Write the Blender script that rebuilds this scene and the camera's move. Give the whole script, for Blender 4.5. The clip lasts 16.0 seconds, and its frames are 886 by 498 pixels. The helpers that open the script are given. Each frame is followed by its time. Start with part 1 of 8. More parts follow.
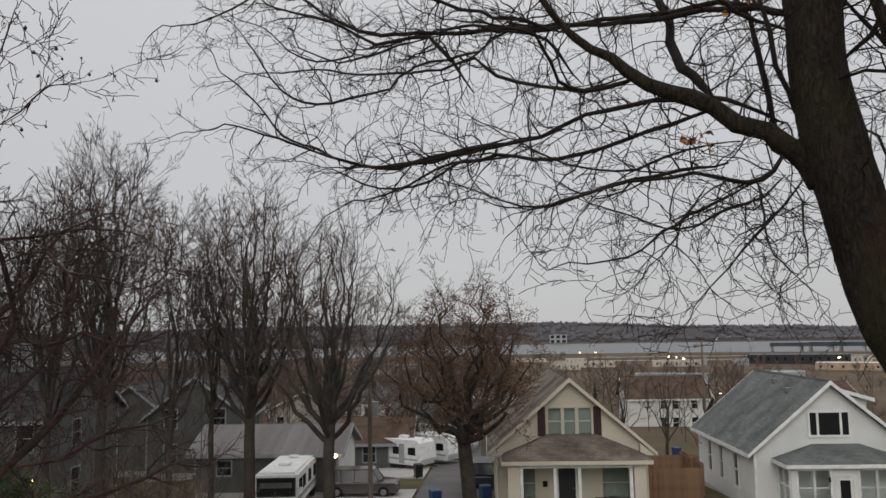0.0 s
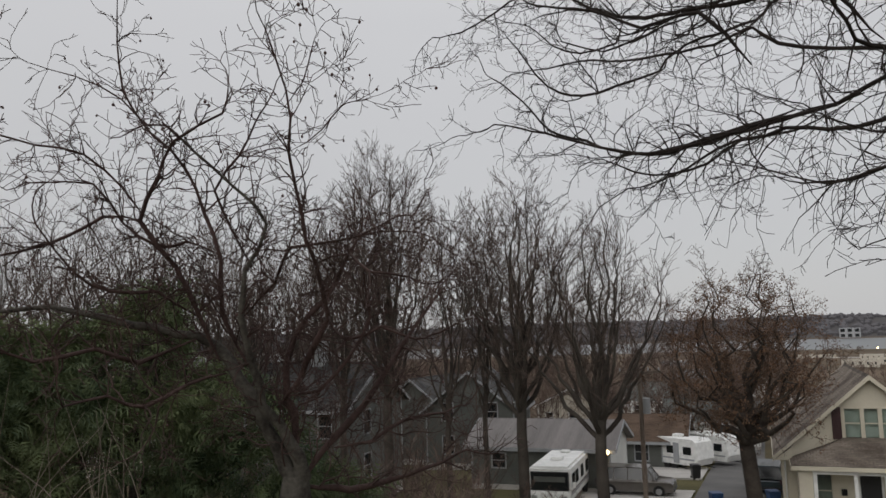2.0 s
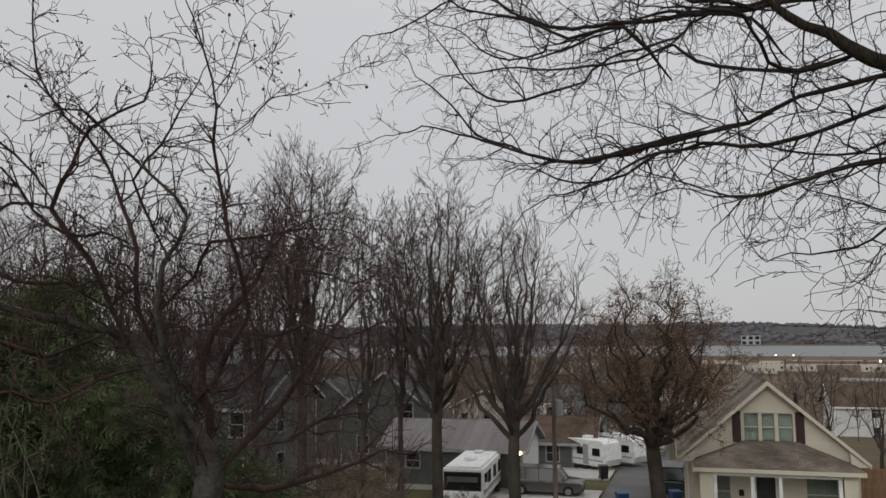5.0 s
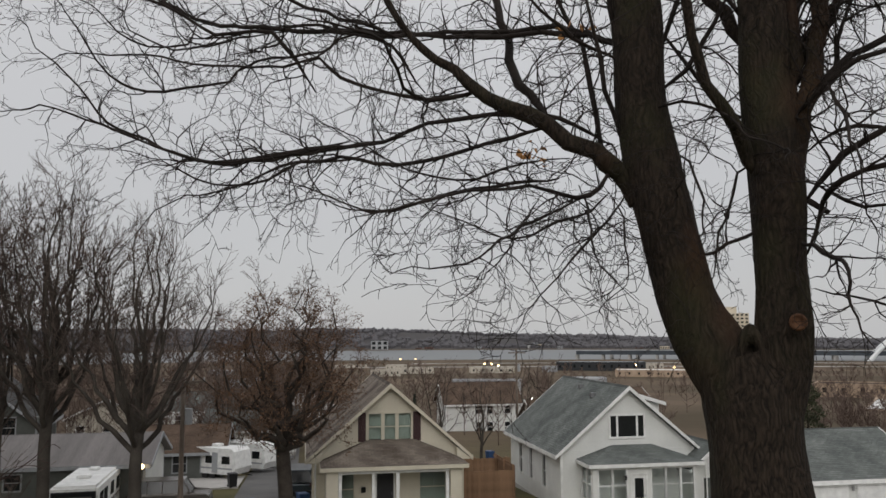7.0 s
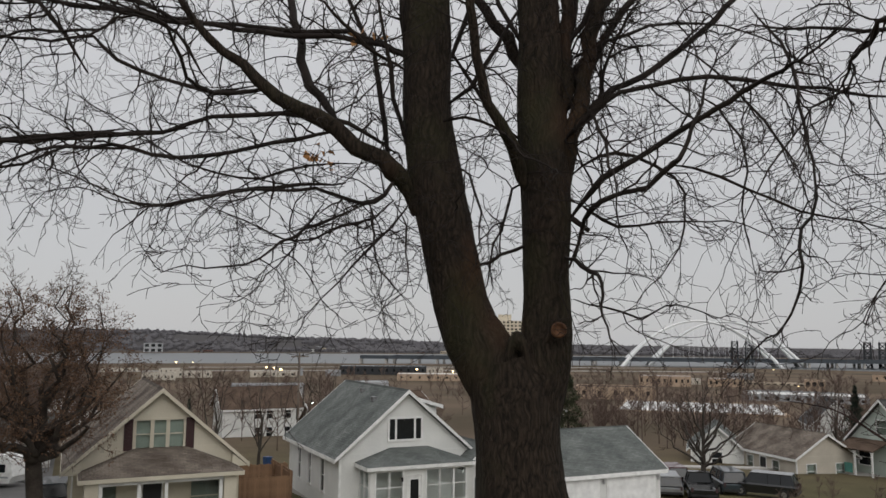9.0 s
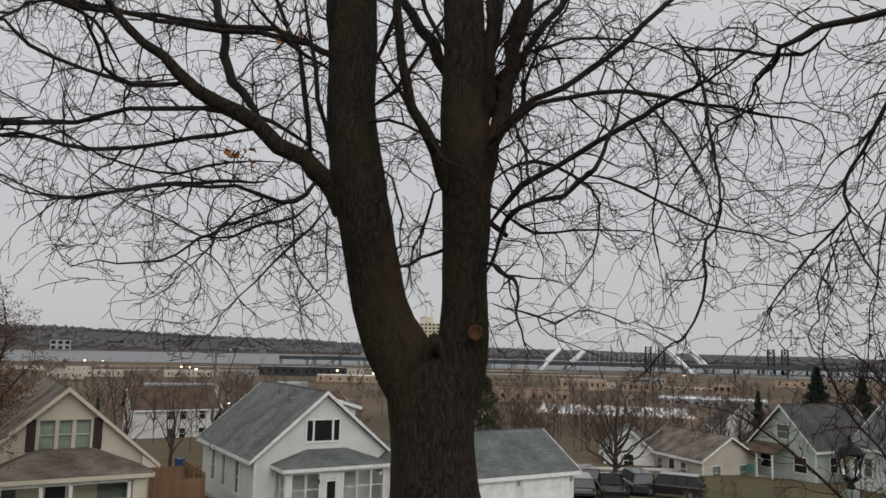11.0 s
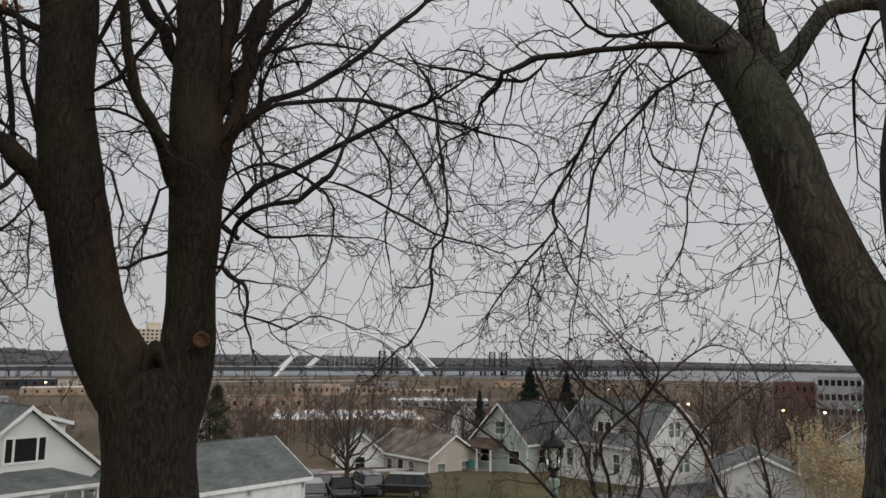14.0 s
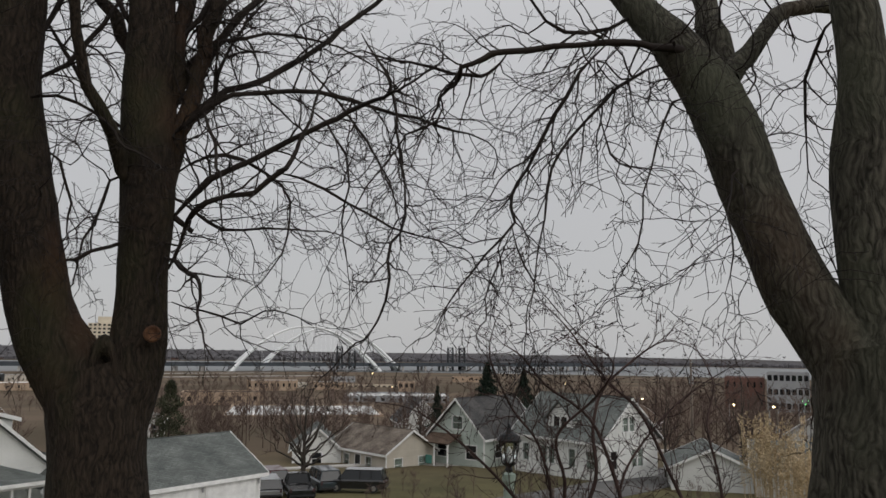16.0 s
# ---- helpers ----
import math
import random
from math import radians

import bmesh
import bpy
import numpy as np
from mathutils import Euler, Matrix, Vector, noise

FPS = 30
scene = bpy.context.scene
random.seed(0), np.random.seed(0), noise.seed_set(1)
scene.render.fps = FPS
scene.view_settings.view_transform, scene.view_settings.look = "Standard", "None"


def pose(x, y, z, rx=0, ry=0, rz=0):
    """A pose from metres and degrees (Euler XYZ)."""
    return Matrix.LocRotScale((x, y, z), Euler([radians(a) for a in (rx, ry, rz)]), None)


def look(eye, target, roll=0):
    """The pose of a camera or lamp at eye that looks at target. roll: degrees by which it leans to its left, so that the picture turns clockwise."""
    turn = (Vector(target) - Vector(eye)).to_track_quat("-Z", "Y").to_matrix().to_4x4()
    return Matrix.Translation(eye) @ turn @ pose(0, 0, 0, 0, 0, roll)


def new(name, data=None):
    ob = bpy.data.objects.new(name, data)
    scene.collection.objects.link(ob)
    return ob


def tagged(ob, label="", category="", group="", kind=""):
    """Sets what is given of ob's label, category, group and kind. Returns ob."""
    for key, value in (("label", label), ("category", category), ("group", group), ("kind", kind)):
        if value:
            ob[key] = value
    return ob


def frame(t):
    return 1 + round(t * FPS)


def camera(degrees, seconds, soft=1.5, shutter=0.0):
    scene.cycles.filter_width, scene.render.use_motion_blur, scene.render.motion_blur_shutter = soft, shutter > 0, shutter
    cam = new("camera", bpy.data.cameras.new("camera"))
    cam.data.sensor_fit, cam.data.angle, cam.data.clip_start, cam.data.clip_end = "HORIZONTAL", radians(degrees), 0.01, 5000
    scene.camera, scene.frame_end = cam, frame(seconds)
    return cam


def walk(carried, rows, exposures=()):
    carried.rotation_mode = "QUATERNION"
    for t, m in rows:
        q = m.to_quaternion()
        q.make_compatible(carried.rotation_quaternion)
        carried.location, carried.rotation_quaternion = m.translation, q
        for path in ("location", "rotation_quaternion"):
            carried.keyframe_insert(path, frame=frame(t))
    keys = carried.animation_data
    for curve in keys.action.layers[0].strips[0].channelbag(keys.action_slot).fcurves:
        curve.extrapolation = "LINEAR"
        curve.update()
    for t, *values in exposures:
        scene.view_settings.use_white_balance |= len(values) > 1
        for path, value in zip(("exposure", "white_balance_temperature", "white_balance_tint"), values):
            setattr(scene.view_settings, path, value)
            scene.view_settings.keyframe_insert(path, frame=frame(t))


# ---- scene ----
EYE = 9.6
cam = camera(59.14, 16.0, soft=1.55)
PATH = [
    (0.0, 0.079, 0.002, EYE +0.019, 95.96, 1.05, -0.97),
    (0.5, -0.007, 0.002, EYE -0.002, 96.18, 0.97, 7.91),
    (1.0, -0.028, 0.002, EYE -0.006, 96.06, 1.30, 11.88),
    (1.5, -0.044, -0.013, EYE -0.013, 96.05, 1.59, 14.66),
    (2.0, -0.059, -0.016, EYE -0.019, 96.16, 1.74, 18.08),
    (2.5, -0.047, -0.038, EYE -0.011, 96.14, 1.80, 19.95),
    (3.0, -0.038, -0.054, EYE -0.011, 96.17, 1.54, 21.75),
    (3.2, -0.040, -0.057, EYE -0.009, 96.11, 1.49, 22.17),
    (5.3, -0.099, -0.034, EYE -0.015, 96.07, 0.35, 7.79),
    (5.5, -0.103, -0.026, EYE -0.015, 96.12, 0.31, 4.59),
    (6.0, -0.083, -0.009, EYE -0.008, 96.27, 0.34, -2.27),
    (6.5, -0.064, 0.012, EYE -0.003, 96.22, 0.21, -9.85),
    (7.0, -0.041, 0.018, EYE -0.001, 96.25, 0.28, -13.92),
    (7.5, -0.013, 0.005, EYE +0.001, 96.32, -0.13, -17.42),
    (8.0, 0.003, -0.002, EYE +0.001, 96.37, -0.18, -21.67),
    (8.5, 0.006, -0.003, EYE +0.000, 96.43, -0.39, -27.37),
    (9.0, 0.000, 0.000, EYE +0.000, 96.56, -0.48, -29.51),
    (9.2, 0.010, -0.015, EYE +0.002, 96.57, -0.44, -29.92),
    (11.3, -0.008, -0.067, EYE -0.004, 96.93, -1.32, -37.21),
    (11.5, 0.016, -0.058, EYE -0.002, 97.03, -1.21, -38.86),
    (12.0, 0.044, -0.051, EYE +0.006, 97.19, -0.75, -44.37),
    (12.5, 0.038, -0.065, EYE +0.005, 97.34, -0.51, -49.76),
    (13.0, 0.036, -0.071, EYE +0.004, 97.40, -0.64, -51.43),
    (13.5, 0.047, -0.070, EYE +0.004, 97.46, -0.56, -52.59),
    (14.0, 0.047, -0.071, EYE +0.003, 97.50, -0.58, -54.27),
    (14.5, 0.063, -0.064, EYE +0.004, 97.46, -0.52, -55.99),
    (15.0, 0.061, -0.070, EYE +0.003, 97.50, -0.59, -57.00),
    (15.5, 0.066, -0.074, EYE +0.001, 97.47, -0.86, -57.41),
    (16.0, 0.076, -0.064, EYE +0.001, 97.19, -0.68, -57.31),
]

walk(cam, [(r[0], pose(*r[1:])) for r in PATH], exposures=[(0.0, -0.06), (9.0, -0.08), (14.5, -0.08), (16.0, -0.18)])

# ---- sky and light: even overcast at dusk ----
world = bpy.data.worlds.new("overcast_sky")
scene.world = world
world.use_nodes = True
wn, wl = world.node_tree.nodes, world.node_tree.links
wn.clear()
w_out = wn.new("ShaderNodeOutputWorld")
w_bg = wn.new("ShaderNodeBackground")
w_sky = wn.new("ShaderNodeTexSky")
w_sky.sky_type, w_sky.sun_disc = "NISHITA", False
w_sky.sun_elevation, w_sky.sun_rotation = radians(24), radians(195)
w_geo = wn.new("ShaderNodeTexCoord")
w_sep = wn.new("ShaderNodeSeparateXYZ")
wl.new(w_geo.outputs["Generated"], w_sep.inputs[0])
w_ramp = wn.new("ShaderNodeValToRGB")
w_ramp.color_ramp.elements[0].position, w_ramp.color_ramp.elements[0].color = 0.0, (0.53, 0.53, 0.54, 1)
w_ramp.color_ramp.elements[1].position, w_ramp.color_ramp.elements[1].color = 1.0, (1.0, 1.0, 1.015, 1)
w_mid = w_ramp.color_ramp.elements.new(0.38)
w_mid.color = (0.62, 0.62, 0.635, 1)
wl.new(w_sep.outputs["Z"], w_ramp.inputs[0])
w_noise = wn.new("ShaderNodeTexNoise")
w_noise.inputs["Scale"].default_value, w_noise.inputs["Detail"].default_value = 1.6, 4
wl.new(w_geo.outputs["Generated"], w_noise.inputs["Vector"])
w_cl = wn.new("ShaderNodeMapRange")
w_cl.inputs["To Min"].default_value, w_cl.inputs["To Max"].default_value = 0.93, 1.07
wl.new(w_noise.outputs[0], w_cl.inputs["Value"])
w_mul = wn.new("ShaderNodeMix")
w_mul.data_type, w_mul.blend_type = "RGBA", "MULTIPLY"
w_mul.inputs["Factor"].default_value = 1.0
wl.new(w_ramp.outputs[0], w_mul.inputs["A"])
wl.new(w_cl.outputs[0], w_mul.inputs["B"])
w_sc = wn.new("ShaderNodeMix")
w_sc.data_type, w_sc.blend_type = "RGBA", "MULTIPLY"
w_sc.inputs["Factor"].default_value = 1.0
w_sc.inputs["B"].default_value = (0.08, 0.08, 0.08, 1)
wl.new(w_sky.outputs[0], w_sc.inputs["A"])
w_mix = wn.new("ShaderNodeMix")
w_mix.data_type = "RGBA"
w_mix.inputs["Factor"].default_value = 0.94
wl.new(w_sc.outputs["Result"], w_mix.inputs["A"])
wl.new(w_mul.outputs["Result"], w_mix.inputs["B"])
wl.new(w_mix.outputs["Result"], w_bg.inputs[0])
w_bg.inputs[1].default_value = 1.04
wl.new(w_bg.outputs[0], w_out.inputs[0])

sun_data = bpy.data.lights.new("veiled_sun", "SUN")
sun_data.energy, sun_data.angle, sun_data.color = 0.75, radians(40), (1.0, 0.97, 0.93)
sun = new("veiled_sun", sun_data)
sun.matrix_world = look((0, 0, 60), (14, 52, 30))


# ---- materials ----
def mat(name, c1, c2, scale=3.0, rough=0.8, bump=0.0, fine=40.0, metal=0.0, stretch=(1, 1, 1), rand=0.0, grain=0.25, spec=0.5):
    """Two-scale mottled surface between c1 and c2, with fine grain and relief."""
    m = bpy.data.materials.new(name)
    m.use_nodes = True
    n, l = m.node_tree.nodes, m.node_tree.links
    b = n["Principled BSDF"]
    tc, mp = n.new("ShaderNodeTexCoord"), n.new("ShaderNodeMapping")
    mp.inputs["Scale"].default_value = stretch
    l.new(tc.outputs["Object"], mp.inputs[0])
    n1, n2 = n.new("ShaderNodeTexNoise"), n.new("ShaderNodeTexNoise")
    n1.inputs["Scale"].default_value, n1.inputs["Detail"].default_value = scale, 5
    n2.inputs["Scale"].default_value, n2.inputs["Detail"].default_value = fine, 3
    l.new(mp.outputs[0], n1.inputs["Vector"])
    l.new(mp.outputs[0], n2.inputs["Vector"])
    ad = n.new("ShaderNodeMath")
    ad.operation = "MULTIPLY_ADD"
    ad.inputs[1].default_value, ad.inputs[2].default_value = grain * 2, -grain
    l.new(n2.outputs[0], ad.inputs[0])
    a2 = n.new("ShaderNodeMath")
    l.new(n1.outputs[0], a2.inputs[0])
    l.new(ad.outputs[0], a2.inputs[1])
    last = a2
    if rand:
        oi, a3 = n.new("ShaderNodeObjectInfo"), n.new("ShaderNodeMath")
        a3.operation = "MULTIPLY_ADD"
        a3.inputs[1].default_value = rand
        l.new(oi.outputs["Random"], a3.inputs[0])
        l.new(a2.outputs[0], a3.inputs[2])
        last = a3
    r = n.new("ShaderNodeValToRGB")
    r.color_ramp.elements[0].position, r.color_ramp.elements[1].position = 0.3, 0.72
    r.color_ramp.elements[0].color, r.color_ramp.elements[1].color = (*c1, 1), (*c2, 1)
    l.new(last.outputs[0], r.inputs[0])
    l.new(r.outputs[0], b.inputs["Base Color"])
    b.inputs["Roughness"].default_value, b.inputs["Metallic"].default_value = rough, metal
    b.inputs["Specular IOR Level"].default_value = spec
    if bump:
        bp = n.new("ShaderNodeBump")
        bp.inputs["Strength"].default_value, bp.inputs["Distance"].default_value = bump, 0.02
        l.new(a2.outputs[0], bp.inputs["Height"])
        l.new(bp.outputs[0], b.inputs["Normal"])
    return m


def bark(name, c1, c2, moss, rust, furrow=26.0, tall=0.2, relief=0.9):
    """Ridged bark: wandering furrows and plates, with greenish moss and rusty bare patches."""
    m = bpy.data.materials.new(name)
    m.use_nodes = True
    n, l = m.node_tree.nodes, m.node_tree.links
    b = n["Principled BSDF"]
    tc, mp = n.new("ShaderNodeTexCoord"), n.new("ShaderNodeMapping")
    warp = n.new("ShaderNodeTexNoise")
    warp.inputs["Scale"].default_value, warp.inputs["Detail"].default_value = 3.5, 3
    l.new(tc.outputs["Object"], warp.inputs["Vector"])
    wv = n.new("ShaderNodeVectorMath")
    wv.operation = "MULTIPLY_ADD"
    wv.inputs[1].default_value = (0.16, 0.16, 0.5)
    l.new(warp.outputs["Color"], wv.inputs[0])
    l.new(tc.outputs["Object"], wv.inputs[2])
    mp.inputs["Scale"].default_value = (1, 1, tall)
    l.new(wv.outputs[0], mp.inputs[0])
    nz = n.new("ShaderNodeTexNoise")
    nz.inputs["Scale"].default_value, nz.inputs["Detail"].default_value = furrow * 1.5, 7
    l.new(mp.outputs[0], nz.inputs["Vector"])
    vo = n.new("ShaderNodeTexVoronoi")
    vo.feature = "DISTANCE_TO_EDGE"
    vo.inputs["Scale"].default_value = furrow
    l.new(mp.outputs[0], vo.inputs["Vector"])
    ad = n.new("ShaderNodeMath")
    ad.operation = "MULTIPLY_ADD"
    ad.inputs[1].default_value = 0.8
    l.new(vo.outputs["Distance"], ad.inputs[0])
    l.new(nz.outputs[0], ad.inputs[2])
    r = n.new("ShaderNodeValToRGB")
    r.color_ramp.elements[0].position, r.color_ramp.elements[1].position = 0.4, 0.85
    r.color_ramp.elements[0].color, r.color_ramp.elements[1].color = (*c1, 1), (*c2, 1)
    l.new(ad.outputs[0], r.inputs[0])
    last = r.outputs[0]
    for k, (colour, scale, lo, hi, most) in enumerate(((moss, 1.5, 0.47, 0.66, 0.7), (rust, 1.1, 0.56, 0.72, 0.6), (tuple(v * 0.4 for v in c1), 4.0, 0.6, 0.75, 0.6))):
        big, mv = n.new("ShaderNodeTexNoise"), n.new("ShaderNodeMapping")
        mv.inputs["Location"].default_value, mv.inputs["Scale"].default_value = (3.7 * k, 1.3 * k, 5.1 * k), (1, 1, 0.6)
        big.inputs["Scale"].default_value, big.inputs["Detail"].default_value = scale, 6
        l.new(tc.outputs["Object"], mv.inputs[0])
        l.new(mv.outputs[0], big.inputs["Vector"])
        rr = n.new("ShaderNodeMapRange")
        rr.inputs["From Min"].default_value, rr.inputs["From Max"].default_value, rr.inputs["To Max"].default_value = lo, hi, most
        l.new(big.outputs[0], rr.inputs["Value"])
        mx = n.new("ShaderNodeMix")
        mx.data_type = "RGBA"
        mx.inputs["B"].default_value = (*colour, 1)
        l.new(rr.outputs[0], mx.inputs["Factor"])
        l.new(last, mx.inputs["A"])
        last = mx.outputs["Result"]
    l.new(last, b.inputs["Base Color"])
    b.inputs["Roughness"].default_value = 0.95
    b.inputs["Specular IOR Level"].default_value = 0.2
    bp = n.new("ShaderNodeBump")
    bp.inputs["Strength"].default_value, bp.inputs["Distance"].default_value = relief, 0.03
    l.new(ad.outputs[0], bp.inputs["Height"])
    l.new(bp.outputs[0], b.inputs["Normal"])
    return m


def shingles(name, c1, c2):
    """Asphalt shingles: staggered tabs with mottled granules and weather streaks."""
    m = mat(name, c1, c2, 0.7, 0.95, 0.5, 30, grain=0.35, spec=0.2)
    n, l = m.node_tree.nodes, m.node_tree.links
    b = n["Principled BSDF"]
    br, tc = n.new("ShaderNodeTexBrick"), n.new("ShaderNodeTexCoord")
    br.inputs["Scale"].default_value = 1.0
    br.inputs["Brick Width"].default_value, br.inputs["Row Height"].default_value = 0.33, 0.15
    br.inputs["Mortar Size"].default_value = 0.012
    br.inputs["Color1"].default_value, br.inputs["Color2"].default_value = (1, 1, 1, 1), (0.72, 0.72, 0.72, 1)
    br.inputs["Mortar"].default_value = (0.5, 0.5, 0.5, 1)
    l.new(tc.outputs["UV"], br.inputs["Vector"])
    mx = n.new("ShaderNodeMix")
    mx.data_type, mx.blend_type = "RGBA", "MULTIPLY"
    mx.inputs["Factor"].default_value = 1.0
    src = b.inputs["Base Color"].links[0].from_socket
    l.new(src, mx.inputs["A"])
    l.new(br.outputs[0], mx.inputs["B"])
    l.new(mx.outputs["Result"], b.inputs["Base Color"])
    return m


def glow(name, colour, power):
    m = bpy.data.materials.new(name)
    m.use_nodes = True
    b = m.node_tree.nodes["Principled BSDF"]
    b.inputs["Base Color"].default_value = (*colour, 1)
    b.inputs["Emission Color"].default_value = (*colour, 1)
    b.inputs["Emission Strength"].default_value = power
    return m


def plain(name, c, rough=0.5, metal=0.0, coat=0.0):
    m = mat(name, tuple(v * 0.85 for v in c), tuple(min(1, v * 1.1) for v in c), 2.5, rough, 0, 60, metal, grain=0.15)
    m.node_tree.nodes["Principled BSDF"].inputs["Coat Weight"].default_value = coat
    return m


BARK = bark("maple_bark", (0.013, 0.01, 0.008), (0.05, 0.037, 0.027), (0.036, 0.036, 0.017), (0.085, 0.043, 0.026), 30.0, 0.22, 0.8)
OLD_BARK = bark("old_maple_bark", (0.02, 0.018, 0.014), (0.1, 0.092, 0.072), (0.07, 0.074, 0.05), (0.075, 0.052, 0.036), 24.0, 0.2, 1.0)
CUT_WOOD = mat("rusty_cut_wood", (0.05, 0.026, 0.016), (0.15, 0.075, 0.042), 14, 0.9, 0.6, 60, spec=0.2)
TWIG = mat("twig_bark", (0.014, 0.011, 0.01), (0.035, 0.027, 0.023), 2, 0.85, 0, 30, spec=0.2)
CRAB_BARK = mat("lichen_bark", (0.024, 0.02, 0.017), (0.1, 0.092, 0.078), 6, 0.9, 0.4, 30, spec=0.2)
CRAB_TWIG = mat("reddish_twig", (0.03, 0.018, 0.016), (0.085, 0.054, 0.048), 3, 0.85, 0, 30, spec=0.2)
FAR_BARK = mat("tall_tree_bark", (0.034, 0.028, 0.024), (0.085, 0.074, 0.062), 0.8, 0.9, 0.2, 20, spec=0.2)
FAR_TWIG = mat("tall_tree_twig", (0.06, 0.046, 0.039), (0.13, 0.1, 0.085), 0.4, 0.9, 0, 10, spec=0.1)
OAK_BARK = mat("oak_bark", (0.03, 0.024, 0.02), (0.07, 0.058, 0.048), 2, 0.95, 0.4, 20, spec=0.2)
OAK_TWIG = mat("oak_twig", (0.06, 0.04, 0.03), (0.125, 0.085, 0.062), 1.0, 0.9, 0, 10, spec=0.2)
OAK_LEAF = mat("dry_oak_leaf", (0.1, 0.056, 0.034), (0.19, 0.11, 0.068), 0.8, 0.9, 0, 6, spec=0.2)
DRY_LEAF = mat("withered_leaf", (0.25, 0.1, 0.03), (0.5, 0.26, 0.09), 5, 0.9, 0, 30)
YEW_LEAF = mat("yew_needle", (0.026, 0.046, 0.022), (0.14, 0.165, 0.072), 1.2, 0.75, 0, 14, spec=0.3)
SPRUCE_LEAF = mat("spruce_needle", (0.012, 0.022, 0.015), (0.03, 0.045, 0.03), 1, 0.8, 0, 14, spec=0.2)
CEDAR_LEAF = mat("cedar_spray", (0.03, 0.034, 0.018), (0.075, 0.08, 0.045), 0.8, 0.8, 0, 14, spec=0.2)
WOODS = mat("bare_woods", (0.085, 0.06, 0.05), (0.18, 0.132, 0.11), 0.06, 0.95, 0, 1.0, spec=0.1)
# distance haze put into the hill colour: lighter, bluish grey
HAZY_HILL_WOODS = mat("hazy_hill_woods", (0.095, 0.092, 0.099), (0.14, 0.134, 0.14), 0.004, 0.95, 0, 0.05, spec=0.1)
BERRY = plain("dark_berry", (0.05, 0.016, 0.012), 0.4)
STRAW = mat("dry_grass_blade", (0.48, 0.37, 0.22), (0.72, 0.58, 0.38), 3, 0.9, 0, 20)
RUST_GRASS = mat("rusty_grass_blade", (0.26, 0.13, 0.055), (0.45, 0.26, 0.12), 3, 0.9, 0, 20)
WHITE = plain("white_paint", (0.8, 0.8, 0.78), 0.6)
WHITE_SIDING = mat("white_vinyl_siding", (0.62, 0.625, 0.6), (0.75, 0.75, 0.72), 0.6, 0.6, 0.05, 9, grain=0.15)
BEIGE_SIDING = mat("cream_vinyl_siding", (0.53, 0.485, 0.385), (0.64, 0.59, 0.475), 0.6, 0.6, 0.05, 9, grain=0.15)
TAN_SIDING = mat("tan_siding", (0.46, 0.42, 0.35), (0.58, 0.53, 0.45), 0.6, 0.7, 0.05, 9, grain=0.15)
GREEN_SIDING = mat("pale_green_siding", (0.4, 0.46, 0.41), (0.52, 0.57, 0.52), 0.6, 0.7, 0.05, 9, grain=0.15)
GREY_SIDING = mat("grey_siding", (0.07, 0.075, 0.068), (0.13, 0.135, 0.122), 0.6, 0.7, 0.05, 9, grain=0.15)
TAN_SHINGLE = shingles("brown_grey_shingles", (0.09, 0.07, 0.056), (0.29, 0.245, 0.205))
GREY_SHINGLE = shingles("slate_grey_shingles", (0.11, 0.122, 0.116), (0.215, 0.228, 0.216))
METAL_ROOF = mat("weathered_metal_roof", (0.13, 0.118, 0.113), (0.22, 0.2, 0.192), 0.5, 0.7, 0.1, 8, stretch=(3, 0.3, 0.3))
DARK_SHINGLE = shingles("dark_shingles", (0.06, 0.06, 0.062), (0.13, 0.125, 0.12))
BROWN_SHINGLE = shingles("brown_shingles", (0.085, 0.058, 0.042), (0.165, 0.115, 0.085))
SHUTTER = plain("maroon_shutter_paint", (0.045, 0.016, 0.018), 0.5)
DARK = plain("dark_paint", (0.02, 0.02, 0.022), 0.5)
CURTAIN = mat("pale_green_curtain", (0.2, 0.235, 0.205), (0.3, 0.34, 0.3), 8, 0.9, 0.2, 30, stretch=(6, 6, 0.4))
WOOD_FENCE = mat("fence_boards", (0.12, 0.068, 0.036), (0.24, 0.14, 0.08), 2.0, 0.85, 0.3, 30, rand=0.25)
ASPHALT = mat("worn_asphalt", (0.075, 0.073, 0.072), (0.13, 0.125, 0.12), 0.35, 0.9, 0.3, 30)
CONCRETE = mat("pale_concrete", (0.36, 0.34, 0.32), (0.52, 0.5, 0.47), 0.5, 0.9, 0.2, 20)
STEEL_DARK = mat("dark_bridge_steel", (0.016, 0.018, 0.022), (0.03, 0.034, 0.038), 0.05, 0.7, 0, 1)
DECK_STEEL = mat("blue_grey_girder", (0.035, 0.045, 0.056), (0.06, 0.072, 0.085), 0.05, 0.6, 0, 1)
ARCH_WHITE = mat("white_arch_paint", (0.8, 0.82, 0.82), (0.88, 0.89, 0.88), 0.05, 0.5, 0, 1)
BRICK_TAN = mat("tan_brick", (0.36, 0.26, 0.18), (0.5, 0.38, 0.28), 0.3, 0.9, 0, 4)
BRICK_RED = mat("red_brick", (0.12, 0.062, 0.048), (0.19, 0.1, 0.078), 0.3, 0.9, 0, 4)
CREAM_WALL = mat("cream_masonry", (0.55, 0.48, 0.36), (0.68, 0.6, 0.47), 0.1, 0.85, 0, 2)
ROOF_WHITE = mat("white_membrane_roof", (0.62, 0.62, 0.6), (0.78, 0.78, 0.76), 0.06, 0.8, 0, 1)
GREY_WALL = mat("grey_panel_wall", (0.28, 0.29, 0.3), (0.4, 0.41, 0.42), 0.1, 0.8, 0, 2)
